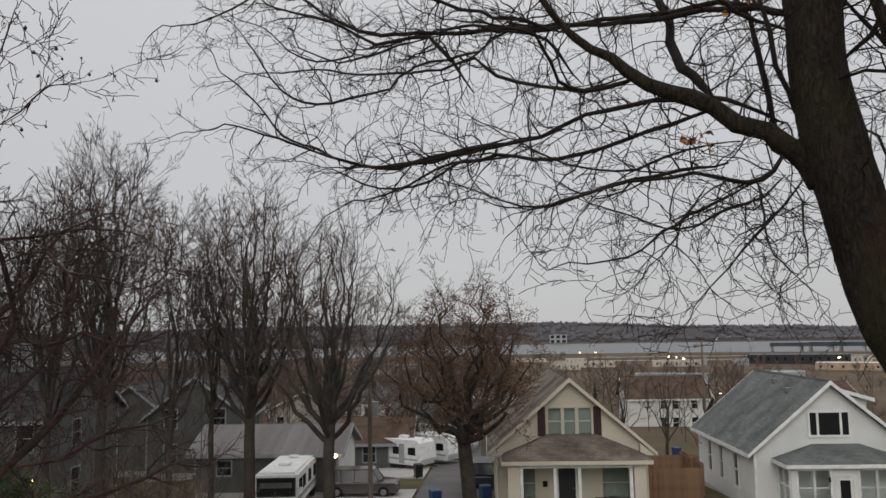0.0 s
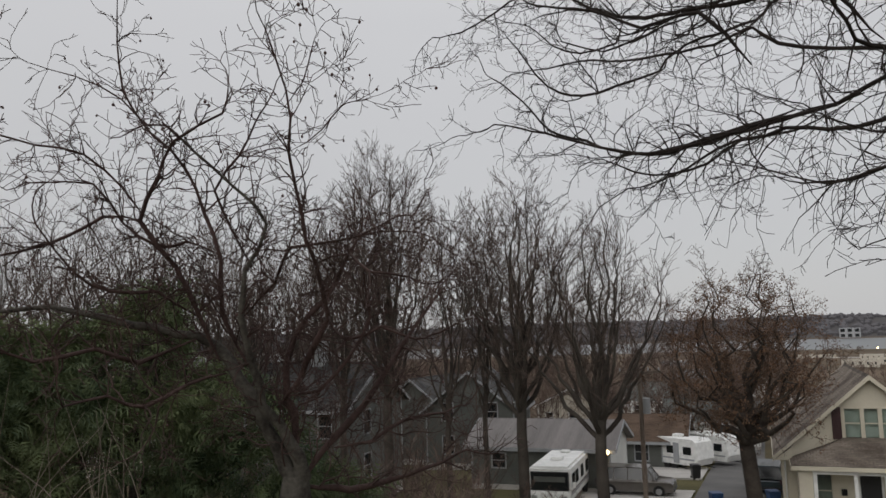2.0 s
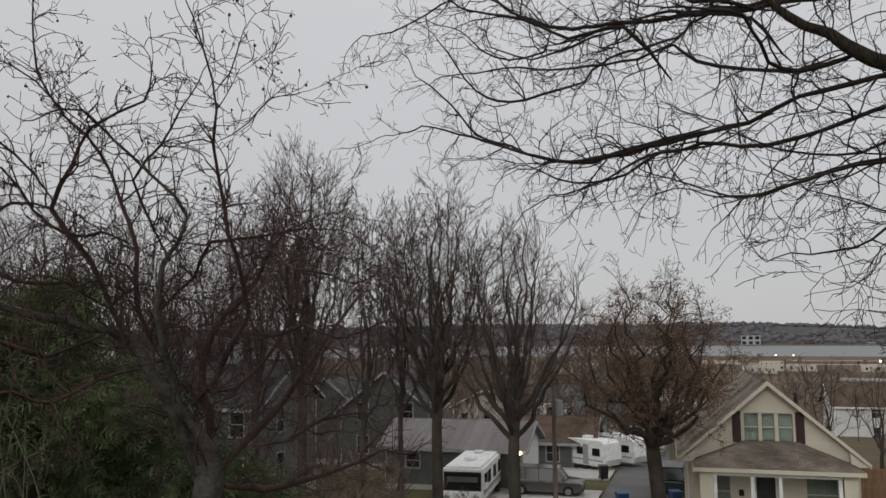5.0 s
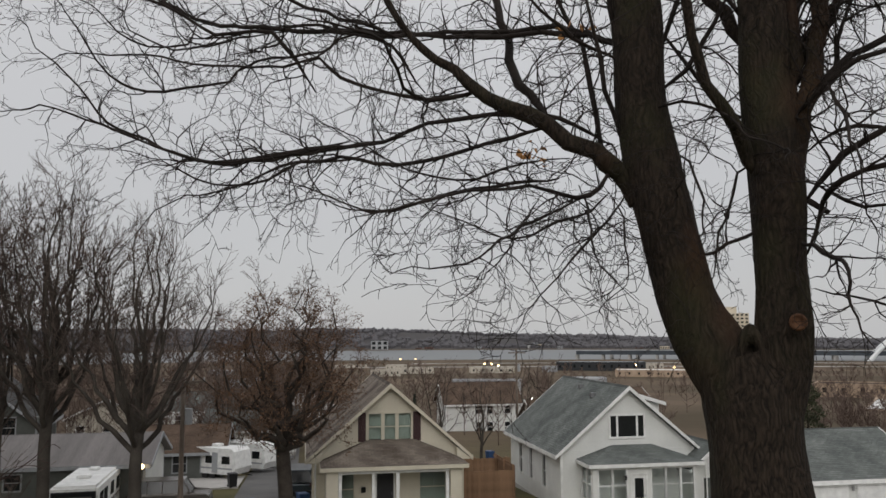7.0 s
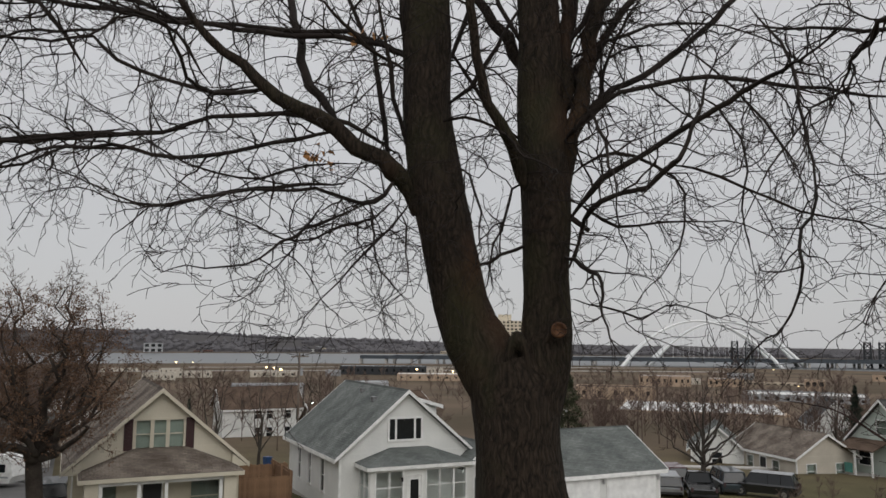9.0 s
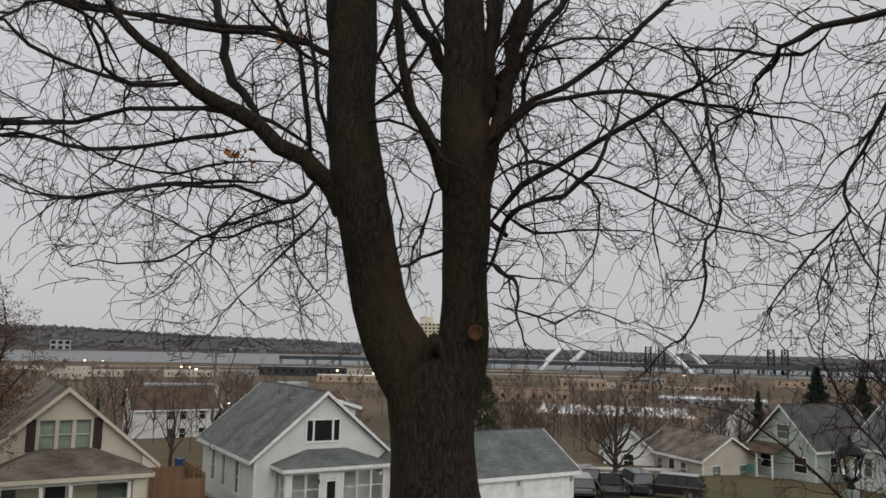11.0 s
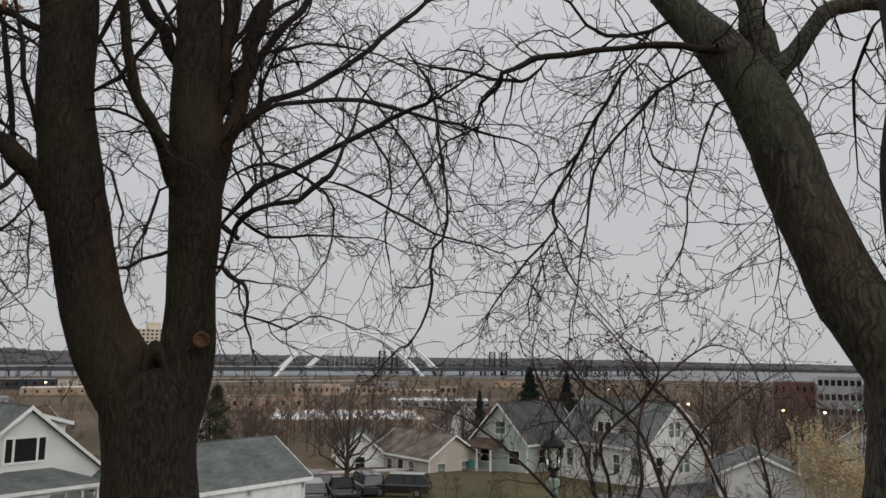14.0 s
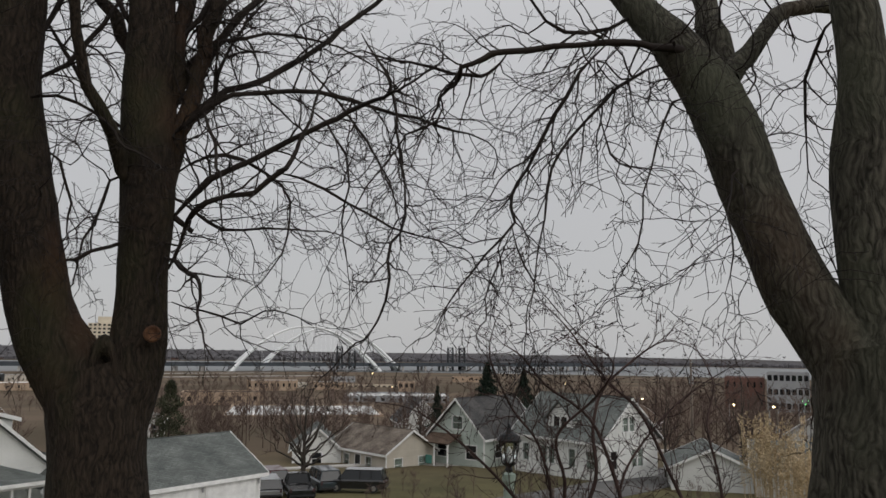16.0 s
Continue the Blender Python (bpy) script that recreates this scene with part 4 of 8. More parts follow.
MAPLE_LIMBS.append(('limb', [(-0.8, 0.6, 3.23, 0.016), (-1.03, 0.5, 3.06, 0.014), (-1.33, 0.44, 2.94, 0.012), (-1.61, 0.37, 2.81, 0.01), (-1.86, 0.28, 2.78, 0.007), (-2.16, 0.22, 2.88, 0.006), (-2.45, 0.16, 2.96, 0.004)]))
MAPLE_LIMBS.append(('limb', [(-1.01, 0.75, 3.31, 0.013), (-1.17, 0.2, 2.94, 0.01), (-1.37, -0.32, 2.6, 0.007), (-1.5, -0.88, 2.37, 0.005)]))
MAPLE_LIMBS.append(('limb', [(-0.79, 0.59, 3.18, 0.013), (-0.86, 0.25, 2.97, 0.009), (-1.0, -0.05, 2.7, 0.007), (-1.14, -0.35, 2.45, 0.004)]))
MAPLE_LIMBS.append(('limb', [(-1.3, 0.95, 3.21, 0.012), (-1.59, 0.62, 2.93, 0.009), (-1.83, 0.26, 2.67, 0.007), (-2.1, -0.08, 2.48, 0.004)]))
MAPLE_LIMBS.append(('limb', [(-4.3, 3.01, 5.36, 0.014), (-4.39, 2.68, 4.98, 0.012), (-4.73, 2.52, 4.86, 0.01), (-4.98, 2.3, 4.91, 0.008), (-5.09, 1.97, 4.96, 0.006)]))
MAPLE_LIMBS.append(('limb', [(-4.29, 3.01, 6.14, 0.021), (-4.82, 3.13, 5.94, 0.017), (-5.43, 3.31, 5.96, 0.013), (-5.82, 3.35, 5.81, 0.011), (-6.26, 3.41, 5.66, 0.009), (-6.51, 3.35, 5.6, 0.007)]))
MAPLE_LIMBS.append(('limb', [(-3.32, 2.34, 5.08, 0.013), (-3.73, 2.42, 5.03, 0.011), (-4.21, 2.55, 4.93, 0.012), (-4.5, 2.56, 4.87, 0.01), (-4.86, 2.61, 5.02, 0.008)]))
MAPLE_LIMBS.append(('limb', [(0.27, -0.2, 2.95, 0.1), (0.36, -0.28, 3.45, 0.082), (0.46, -0.36, 4.1, 0.07), (0.6, -0.48, 5.0, 0.058), (0.8, -0.6, 6.2, 0.04)]))
MAPLE_LIMBS.append(('limb', [(0.24, -0.18, 3.3, 0.075), (0.34, -0.27, 4.0, 0.062), (0.38, -0.31, 5.0, 0.052), (0.45, -0.36, 6.3, 0.036)]))
for x0, y0, z0, x1, y1, z1 in ((-0.5, 0.32, 4.0, 0.05, -0.1, 4.9), (-0.55, 0.36, 4.3, -0.1, 0.3, 5.3), (0.1, -0.1, 3.7, -0.35, 0.35, 4.5), (0.12, -0.08, 4.5, -0.3, 0.1, 5.6), (-0.75, 0.5, 4.5, -1.0, 0.3, 5.8), (-0.7, 0.48, 3.6, -1.15, 0.2, 4.7), (0.25, -0.2, 4.4, 0.75, -0.6, 5.5), (0.3, -0.22, 3.9, 0.85, -0.4, 4.9)):
    MAPLE_LIMBS.append(('limb', [(x0, y0, z0, 0.03), (x0 * 0.65 + x1 * 0.35, y0 * 0.65 + y1 * 0.35, z0 + 0.2 * (z1 - z0), 0.024), (x0 * 0.3 + x1 * 0.7, y0 * 0.3 + y1 * 0.7, z0 + 0.6 * (z1 - z0), 0.018), (x1, y1, z1, 0.012)]))
for kind, c in MAPLE_LIMBS[1:3]:
    c[4:] = [(x + 0.02, y - 0.015, z, r * 1.09) for x, y, z, r in c[4:]]
OLD_MAPLE_BASE = (5.57, 0.54, 7.5)
OLD_MAPLE_LIMBS = []
OLD_MAPLE_LIMBS.append(('trunk', [(0.1, -0.31, 0.68, 0.62), (0.1, -0.31, 1.17, 0.531), (0.1, -0.29, 1.64, 0.462), (0.1, -0.25, 1.91, 0.416), (0.09, -0.21, 2.15, 0.365)]))
OLD_MAPLE_LIMBS.append(('stem', [(0.1, -0.24, 1.84, 0.347), (0.07, 0.01, 2.19, 0.246), (0.05, 0.22, 2.55, 0.216), (0.04, 0.35, 2.94, 0.205), (0.03, 0.47, 3.33, 0.201), (0.02, 0.61, 3.75, 0.209), (-0.0, 0.79, 4.11, 0.179), (-0.02, 1.03, 4.45, 0.141), (-0.05, 1.26, 4.76, 0.123), (-0.08, 1.58, 5.28, 0.1)]))
OLD_MAPLE_LIMBS.append(('stem', [(0.1, -0.26, 1.87, 0.27), (0.1, -0.23, 2.33, 0.2), (0.09, -0.21, 2.79, 0.181), (0.09, -0.2, 3.27, 0.177), (0.1, -0.24, 3.75, 0.162), (0.1, -0.23, 4.18, 0.154), (0.09, -0.2, 4.57, 0.146), (0.09, -0.18, 5.22, 0.116)]))
OLD_MAPLE_LIMBS.append(('limb', [(0.01, 0.69, 3.88, 0.115), (0.15, 0.66, 4.17, 0.097), (0.28, 0.76, 4.54, 0.09), (0.41, 0.87, 4.94, 0.086), (0.54, 0.95, 5.64, 0.07)]))
OLD_MAPLE_LIMBS.append(('limb', [(0.02, 0.58, 3.99, 0.08), (0.24, 0.49, 4.23, 0.074), (0.46, 0.34, 4.54, 0.064), (0.69, 0.17, 4.68, 0.057), (0.92, -0.03, 4.72, 0.049)]))
OLD_MAPLE_LIMBS.append(('limb', [(0.01, 0.66, 3.96, 0.043), (-0.09, 0.76, 4.11, 0.037), (-0.2, 0.91, 4.21, 0.032), (-0.31, 1.11, 4.24, 0.026), (-0.43, 1.32, 4.26, 0.023), (-0.55, 1.65, 4.26, 0.022), (-0.68, 2.0, 4.24, 0.024)]))
OLD_MAPLE_LIMBS.append(('limb', [(-0.14, 2.24, 4.47, 0.02), (-0.21, 2.36, 4.3, 0.018), (-0.28, 2.5, 4.27, 0.015), (-0.37, 2.82, 4.37, 0.012), (-0.46, 3.19, 4.49, 0.01), (-0.54, 3.43, 4.59, 0.006)]))
OLD_MAPLE_LIMBS.append(('limb', [(-0.06, 1.41, 4.42, 0.016), (-0.15, 1.61, 4.17, 0.016), (-0.24, 1.8, 3.82, 0.015), (-0.33, 1.99, 3.44, 0.013), (-0.41, 2.07, 3.24, 0.013), (-0.47, 2.02, 3.01, 0.011), (-0.56, 2.2, 2.78, 0.009), (-0.65, 2.38, 2.53, 0.007), (-0.73, 2.48, 2.31, 0.004)]))
OLD_MAPLE_LIMBS.append(('limb', [(-0.02, 1.02, 4.17, 0.02), (-0.14, 1.22, 4.08, 0.016), (-0.25, 1.43, 3.87, 0.013), (-0.36, 1.61, 3.6, 0.011), (-0.47, 1.72, 3.38, 0.01), (-0.56, 1.74, 3.0, 0.007), (-0.66, 1.76, 2.55, 0.004)]))
OLD_MAPLE_LIMBS.append(('limb', [(-0.28, 3.65, 4.88, 0.014), (-0.41, 3.22, 4.29, 0.013), (-0.55, 3.01, 3.69, 0.011), (-0.7, 2.83, 3.08, 0.01), (-0.87, 2.82, 2.87, 0.012), (-1.03, 2.72, 2.59, 0.011)]))
OLD_MAPLE_LIMBS.append(('limb', [(-0.14, 2.21, 3.09, 0.009), (-0.4, 2.03, 2.83, 0.009), (-0.66, 1.76, 2.55, 0.005)]))
OLD_MAPLE_LIMBS.append(('limb', [(-0.14, 2.2, 3.05, 0.009), (-0.42, 2.18, 2.71, 0.007), (-0.69, 2.13, 2.45, 0.006)]))
OLD_MAPLE_LIMBS.append(('limb', [(-0.07, 1.51, 3.93, 0.009), (-0.25, 1.38, 3.59, 0.009), (-0.42, 1.23, 3.37, 0.007), (-0.58, 0.96, 3.27, 0.004)]))
OLD_MAPLE_LIMBS.append(('limb', [(-0.03, 1.11, 4.64, 0.023), (-0.2, 1.36, 4.46, 0.019), (-0.37, 1.65, 4.41, 0.014), (-0.53, 1.85, 4.66, 0.011), (-0.7, 2.18, 4.94, 0.008)]))
OLD_MAPLE_LIMBS.append(('limb', [(0.01, 0.69, 3.9, 0.014), (-0.24, 0.91, 3.79, 0.011), (-0.47, 0.94, 3.48, 0.008), (-0.69, 0.97, 3.1, 0.006), (-0.92, 0.94, 2.74, 0.005), (-1.15, 1.01, 2.46, 0.002)]))
OLD_MAPLE_LIMBS.append(('limb', [(0.03, 0.43, 3.41, 0.013), (-0.26, 0.51, 3.24, 0.009), (-0.54, 0.49, 2.94, 0.006), (-0.81, 0.42, 2.66, 0.005), (-1.09, 0.4, 2.41, 0.002)]))
OLD_MAPLE_LIMBS.append(('limb', [(-0.2, 2.85, 4.24, 0.013), (-0.4, 2.73, 3.9, 0.012), (-0.63, 2.88, 3.75, 0.008), (-0.86, 3.08, 3.32, 0.006), (-1.07, 3.16, 2.91, 0.004)]))
OLD_MAPLE_LIMBS.append(('limb', [(0.09, -0.14, 4.35, 0.02), (0.26, 0.06, 4.17, 0.015), (0.43, 0.16, 3.79, 0.009), (0.62, 0.18, 3.42, 0.005)]))
stem = OLD_MAPLE_LIMBS[1][1]
stem[3:] = [(x - 0.01, y + 0.03, z, r) for x, y, z, r in stem[3:]]
CRAB_BASE = (-2.63, 6.05, 6.7)
CRAB_LIMBS = []
CRAB_LIMBS.append(('limb', [(-0.98, -0.44, 3.07, 0.021), (-0.68, -0.49, 3.34, 0.016), (-0.47, -0.58, 3.59, 0.014), (-0.07, -0.58, 3.61, 0.01), (0.32, -0.59, 3.72, 0.007)]))
CRAB_LIMBS.append(('limb', [(-0.46, -0.22, 3.48, 0.019), (-0.06, -0.4, 3.54, 0.014), (0.23, -0.63, 3.37, 0.01), (0.62, -0.82, 3.29, 0.006)]))
CRAB_LIMBS.append(('limb', [(-1.32, -0.59, 3.08, 0.019), (-1.51, -0.85, 3.27, 0.017), (-1.73, -1.13, 3.27, 0.013), (-1.89, -1.37, 3.44, 0.009), (-2.0, -1.6, 3.77, 0.007)]))
CRAB_LIMBS.append(('limb', [(-1.19, -0.53, 3.6, 0.017), (-1.33, -0.74, 3.68, 0.015), (-1.45, -0.93, 3.63, 0.013), (-1.61, -1.15, 3.8, 0.011), (-1.72, -1.34, 4.09, 0.009), (-2.0, -1.61, 4.07, 0.005)]))
CRAB_LIMBS.append(('limb', [(-0.36, -0.17, 3.05, 0.019), (-0.21, -0.11, 2.86, 0.015), (0.05, 0.01, 2.94, 0.013), (0.31, 0.12, 2.84, 0.009)]))
CRAB_LIMBS.append(('limb', [(-0.65, -0.3, 2.41, 0.022), (-0.44, -0.2, 2.45, 0.019), (-0.22, -0.11, 2.67, 0.017), (-0.04, -0.03, 3.04, 0.013), (-0.07, -0.05, 3.33, 0.009)]))
CRAB_LIMBS.append(('limb', [(-0.9, -0.4, 3.45, 0.015), (-0.97, -0.62, 3.72, 0.013), (-1.0, -0.81, 4.07, 0.011), (-0.75, -0.88, 4.3, 0.009), (-0.54, -0.97, 4.53, 0.007)]))
CRAB_LIMBS.append(('limb', [(-0.32, -0.15, 1.98, 0.022), (-0.15, 0.16, 1.99, 0.019), (0.04, 0.48, 2.14, 0.016), (0.3, 0.84, 2.16, 0.01)]))
CRAB_LIMBS.append(('limb', [(-1.11, -0.5, 2.61, 0.023), (-1.21, -0.9, 2.55, 0.018), (-1.27, -1.29, 2.41, 0.014), (-1.3, -1.66, 2.53, 0.01), (-1.31, -2.02, 2.49, 0.006)]))
CRAB_LIMBS.append(('trunk', [(-0.61, -0.28, 1.01, 0.134), (-0.63, -0.29, 1.5, 0.107), (-0.61, -0.28, 1.77, 0.092)]))
CRAB_LIMBS.append(('limb', [(-0.61, -0.28, 1.72, 0.071), (-0.74, -0.34, 2.0, 0.056), (-0.93, -0.42, 2.42, 0.049), (-1.11, -0.5, 2.7, 0.045), (-1.32, -0.59, 2.9, 0.038), (-1.62, -0.72, 3.0, 0.033), (-2.0, -0.88, 3.08, 0.027), (-2.37, -1.05, 3.19, 0.02), (-2.82, -1.24, 3.16, 0.012)]))
CRAB_LIMBS.append(('limb', [(-0.55, -0.25, 1.74, 0.064), (-0.61, -0.37, 2.05, 0.048), (-0.74, -0.51, 2.34, 0.04), (-0.81, -0.64, 2.71, 0.033), (-0.81, -0.72, 3.06, 0.027), (-0.74, -0.78, 3.41, 0.019), (-0.55, -0.79, 3.76, 0.014), (-0.78, -0.98, 4.06, 0.012), (-1.05, -1.19, 4.4, 0.01)]))
CRAB_LIMBS.append(('limb', [(-1.16, -0.52, 2.71, 0.03), (-1.27, -0.67, 3.08, 0.026), (-1.38, -0.82, 3.49, 0.022), (-1.56, -1.0, 3.83, 0.019), (-1.38, -1.03, 4.16, 0.015), (-1.22, -1.06, 4.41, 0.012), (-0.83, -0.99, 4.63, 0.009), (-0.73, -1.05, 4.8, 0.005)]))
CRAB_LIMBS.append(('limb', [(-0.57, -0.26, 1.72, 0.049), (-0.46, -0.07, 1.97, 0.038), (-0.2, 0.19, 2.27, 0.031), (-0.02, 0.41, 2.65, 0.024), (0.18, 0.64, 3.04, 0.016), (0.29, 0.83, 3.25, 0.01)]))
CRAB_LIMBS.append(('limb', [(-0.74, -0.33, 2.32, 0.034), (-0.43, -0.41, 2.69, 0.027), (-0.19, -0.51, 3.04, 0.021), (-0.2, -0.72, 3.43, 0.017), (-0.19, -0.92, 3.8, 0.013), (-0.17, -1.11, 4.23, 0.01), (-0.1, -1.29, 4.64, 0.008), (-0.13, -1.51, 4.99, 0.005)]))
CRAB_LIMBS.append(('limb', [(-1.75, -0.77, 3.88, 0.017), (-1.89, -1.02, 3.88, 0.015), (-2.01, -1.25, 3.73, 0.013), (-2.2, -1.51, 3.58, 0.011), (-2.44, -1.79, 3.49, 0.007)]))
CRAB_LIMBS.append(('limb', [(-1.71, -0.76, 3.9, 0.014), (-1.77, -0.96, 4.11, 0.011), (-1.94, -1.22, 4.36, 0.009), (-2.29, -1.55, 4.44, 0.008), (-2.43, -1.79, 4.54, 0.006)]))
CRAB_LIMBS.append(('limb', [(-0.6, -0.27, 1.7, 0.041), (-0.4, -0.01, 1.64, 0.034), (-0.2, 0.26, 1.59, 0.027), (0.15, 0.59, 1.69, 0.018), (0.43, 0.89, 1.8, 0.01)]))
CRAB_LIMBS.append(('limb', [(-1.32, -0.59, 2.9, 0.023), (-1.53, -1.04, 2.74, 0.018), (-1.61, -1.43, 2.84, 0.016), (-1.73, -1.84, 2.78, 0.012), (-1.77, -2.22, 2.94, 0.007)]))
CRAB_LIMBS.append(('limb', [(-0.94, -0.42, 2.65, 0.026), (-1.15, -0.52, 3.08, 0.023), (-1.15, -0.51, 3.55, 0.019), (-1.28, -0.57, 3.94, 0.015), (-1.41, -0.63, 4.33, 0.011), (-1.8, -0.8, 4.77, 0.01), (-1.93, -0.85, 5.22, 0.008), (-1.94, -0.86, 5.77, 0.004)]))
CRAB_LIMBS.append(('limb', [(-0.55, -0.25, 1.74, 0.045), (-0.65, -0.3, 2.41, 0.034), (-0.6, -0.28, 2.87, 0.026), (-0.29, -0.14, 3.34, 0.019), (-0.11, -0.06, 3.71, 0.013), (0.24, 0.09, 3.75, 0.007)]))
CRAB_LIMBS.append(('limb', [(-0.69, -0.31, 4.81, 0.009), (-0.37, -0.54, 4.95, 0.007), (-0.13, -0.79, 5.18, 0.003)]))
CRAB_LIMBS.append(('limb', [(-0.62, -0.28, 4.46, 0.009), (-0.28, -0.38, 4.57, 0.007), (-0.03, -0.51, 4.72, 0.005), (0.22, -0.64, 4.7, 0.003)]))
CRAB_LIMBS.append(('limb', [(-1.49, -0.66, 4.52, 0.01), (-1.68, -0.87, 4.72, 0.008), (-1.9, -1.08, 4.95, 0.006), (-2.19, -1.33, 5.05, 0.004)]))
SHRUB_BASE = (7.4, 3.53, 6.9)
SHRUB_LIMBS = []
SHRUB_LIMBS.append(('stem', [(0.09, -0.11, 0.83, 0.026), (0.1, -0.14, 1.26, 0.022), (0.04, -0.02, 1.76, 0.018), (-0.07, 0.21, 2.09, 0.017), (-0.17, 0.42, 2.61, 0.011), (-0.15, 0.39, 2.9, 0.007)]))
SHRUB_LIMBS.append(('stem', [(0.15, -0.23, 0.83, 0.029), (0.04, -0.32, 1.4, 0.024), (-0.12, -0.31, 1.85, 0.02), (-0.08, -0.71, 2.25, 0.016), (-0.14, -0.91, 2.57, 0.012), (-0.4, -0.68, 2.83, 0.008), (-0.63, -0.5, 3.12, 0.007)]))
SHRUB_LIMBS.append(('stem', [(0.18, -0.31, 0.84, 0.033), (0.42, -0.49, 1.37, 0.028), (0.54, -0.42, 1.86, 0.025), (0.71, -0.46, 2.26, 0.021), (0.97, -0.68, 2.56, 0.016), (1.25, -0.97, 2.8, 0.012), (1.51, -1.2, 2.74, 0.006)]))
SHRUB_LIMBS.append(('stem', [(0.43, -0.83, 0.86, 0.033), (0.38, -0.72, 1.4, 0.028), (0.27, -0.5, 2.0, 0.022), (0.08, -0.1, 2.33, 0.018), (-0.02, 0.11, 2.61, 0.015), (-0.09, 0.26, 2.72, 0.007)]))
SHRUB_LIMBS.append(('stem', [(0.73, -1.45, 0.89, 0.03), (0.78, -1.18, 1.39, 0.025), (0.8, -0.85, 2.04, 0.021), (0.81, -0.48, 2.37, 0.018), (0.78, -0.05, 2.92, 0.012), (0.83, 0.24, 3.18, 0.008)]))
SHRUB_LIMBS.append(('stem', [(0.07, -0.08, 0.83, 0.026), (-0.24, 0.19, 1.33, 0.022), (-0.55, 0.46, 1.72, 0.018), (-0.81, 0.63, 1.95, 0.014), (-1.07, 0.79, 2.12, 0.009), (-1.34, 0.99, 2.18, 0.005)]))
SHRUB_LIMBS.append(('stem', [(0.84, -1.69, 0.9, 0.023), (1.01, -1.57, 1.45, 0.019), (1.17, -1.43, 1.93, 0.016), (1.41, -1.45, 2.33, 0.012), (1.56, -1.3, 2.62, 0.008)]))
SHRUB_LIMBS.append(('stem', [(0.38, -0.73, 0.86, 0.022), (0.61, -0.72, 1.42, 0.019), (0.95, -0.97, 1.92, 0.016), (1.31, -1.24, 2.26, 0.012), (1.72, -1.62, 2.56, 0.006)]))

CRAB_LIMBS.append(('trunk', [(-0.42, -0.2, 0.0, 0.11), (-0.5, -0.24, 0.7, 0.085), (-0.54, -0.25, 1.3, 0.075), (-0.58, -0.27, 1.85, 0.065)]))
MAPLE_SPEC = dict(levels=3, seg=(0.085, 0.06, 0.045), wander=0.27, pull=(0.0, -0.02, 0.04), ratio=0.4, every=(0.125, 0.12, 1), spread=(28, 68), least=0.0021)
maple, maple_grown = limb_tree("maple_tree", "bare twin-stemmed maple with dark ridged bark on the slope", "tree", MAPLE_BASE, MAPLE_LIMBS, MAPLE_SPEC, BARK, TWIG, 11, gap=0.15, shoot=(0.45, 1.35), droop=-0.06, stub_r=0.0078)
OLD_SPEC = dict(levels=3, seg=(0.08, 0.055, 0.04), wander=0.3, pull=(-0.15, -0.09, 0.02), ratio=0.36, every=(0.115, 0.12, 1), spread=(25, 62), least=0.002)
old_maple, old_grown = limb_tree("maple_tree", "bare old maple with rough grey bark and hanging twigs", "tree", OLD_MAPLE_BASE, OLD_MAPLE_LIMBS, OLD_SPEC, OLD_BARK, TWIG, 23, gap=0.1, shoot=(0.4, 1.5), droop=-0.2, stub_r=0.0075)
CRAB_SPEC = dict(levels=3, seg=(0.07, 0.05, 0.05), wander=0.3, pull=(0.05, 0.03, 0.02), ratio=0.45, every=(0.1, 0.11, 1), spread=(28, 70), least=0.0027)
crab, crab_grown = limb_tree("crabapple_tree", "bare crabapple tree with lichened limbs and dark fruit", "tree", CRAB_BASE, CRAB_LIMBS, CRAB_SPEC, CRAB_BARK, CRAB_TWIG, 5, gap=0.085, shoot=(0.35, 1.0), droop=0.05, stub_r=0.0072)
SHRUB_LIMBS = [(k, [(x, y, z, 0.72 * r) for x, y, z, r in c]) for k, c in SHRUB_LIMBS]
SHRUB_SPEC = dict(levels=3, seg=(0.06, 0.05, 0.04), wander=0.16, pull=(0.04, 0.03, 0.02), ratio=0.42, every=(0.1, 0.095, 1), spread=(25, 60), least=0.0022)
shrub, shrub_grown = limb_tree("shrub", "tall bare shrub with many arching stems and withered seed heads", "shrub", SHRUB_BASE, SHRUB_LIMBS, SHRUB_SPEC, CRAB_BARK, CRAB_TWIG, 8, gap=0.09, shoot=(0.35, 1.0), droop=0.1, stub_r=0.0058)

rng = random.Random(3)
# fruit of the crabapple
b = Build()
tips = [t[0][-1] for lv in (0, 1) for t in crab_grown[lv] if t[0][-1].z > 2.0]
for p in rng.sample(tips, min(230, len(tips))):
    r = rng.uniform(0.008, 0.014)
    b.xf = Matrix.Translation(p - Vector((0, 0, r * 1.3))) @ Matrix.Scale(r, 4)
    b.lathe([(0.35, -0.95), (0.9, -0.4), (0.95, 0.3), (0.45, 0.9)], 6)
tagged(part("fruit", b, BERRY, crab, "small dark withered apples", True), kind="stuff")
# a few withered leaves left on the maple
pts = [Vector(MAPLE_LIMBS[3][1][3][:3]) + Vector((rng.gauss(-0.12, 0.05), rng.gauss(0, 0.06), rng.gauss(-0.22, 0.09))) for _ in range(16)]
pts += [Vector(MAPLE_LIMBS[9][1][2][:3]) + Vector((rng.gauss(0, 0.06), rng.gauss(0, 0.06), rng.gauss(-0.02, 0.05))) for _ in range(12)]
V, F = leaves(pts, rng, 0.075)
tagged(part("withered_leaves", mesh_from("withered_leaves", V, F, DRY_LEAF, False), None, maple, "orange-brown withered leaves"), kind="stuff")
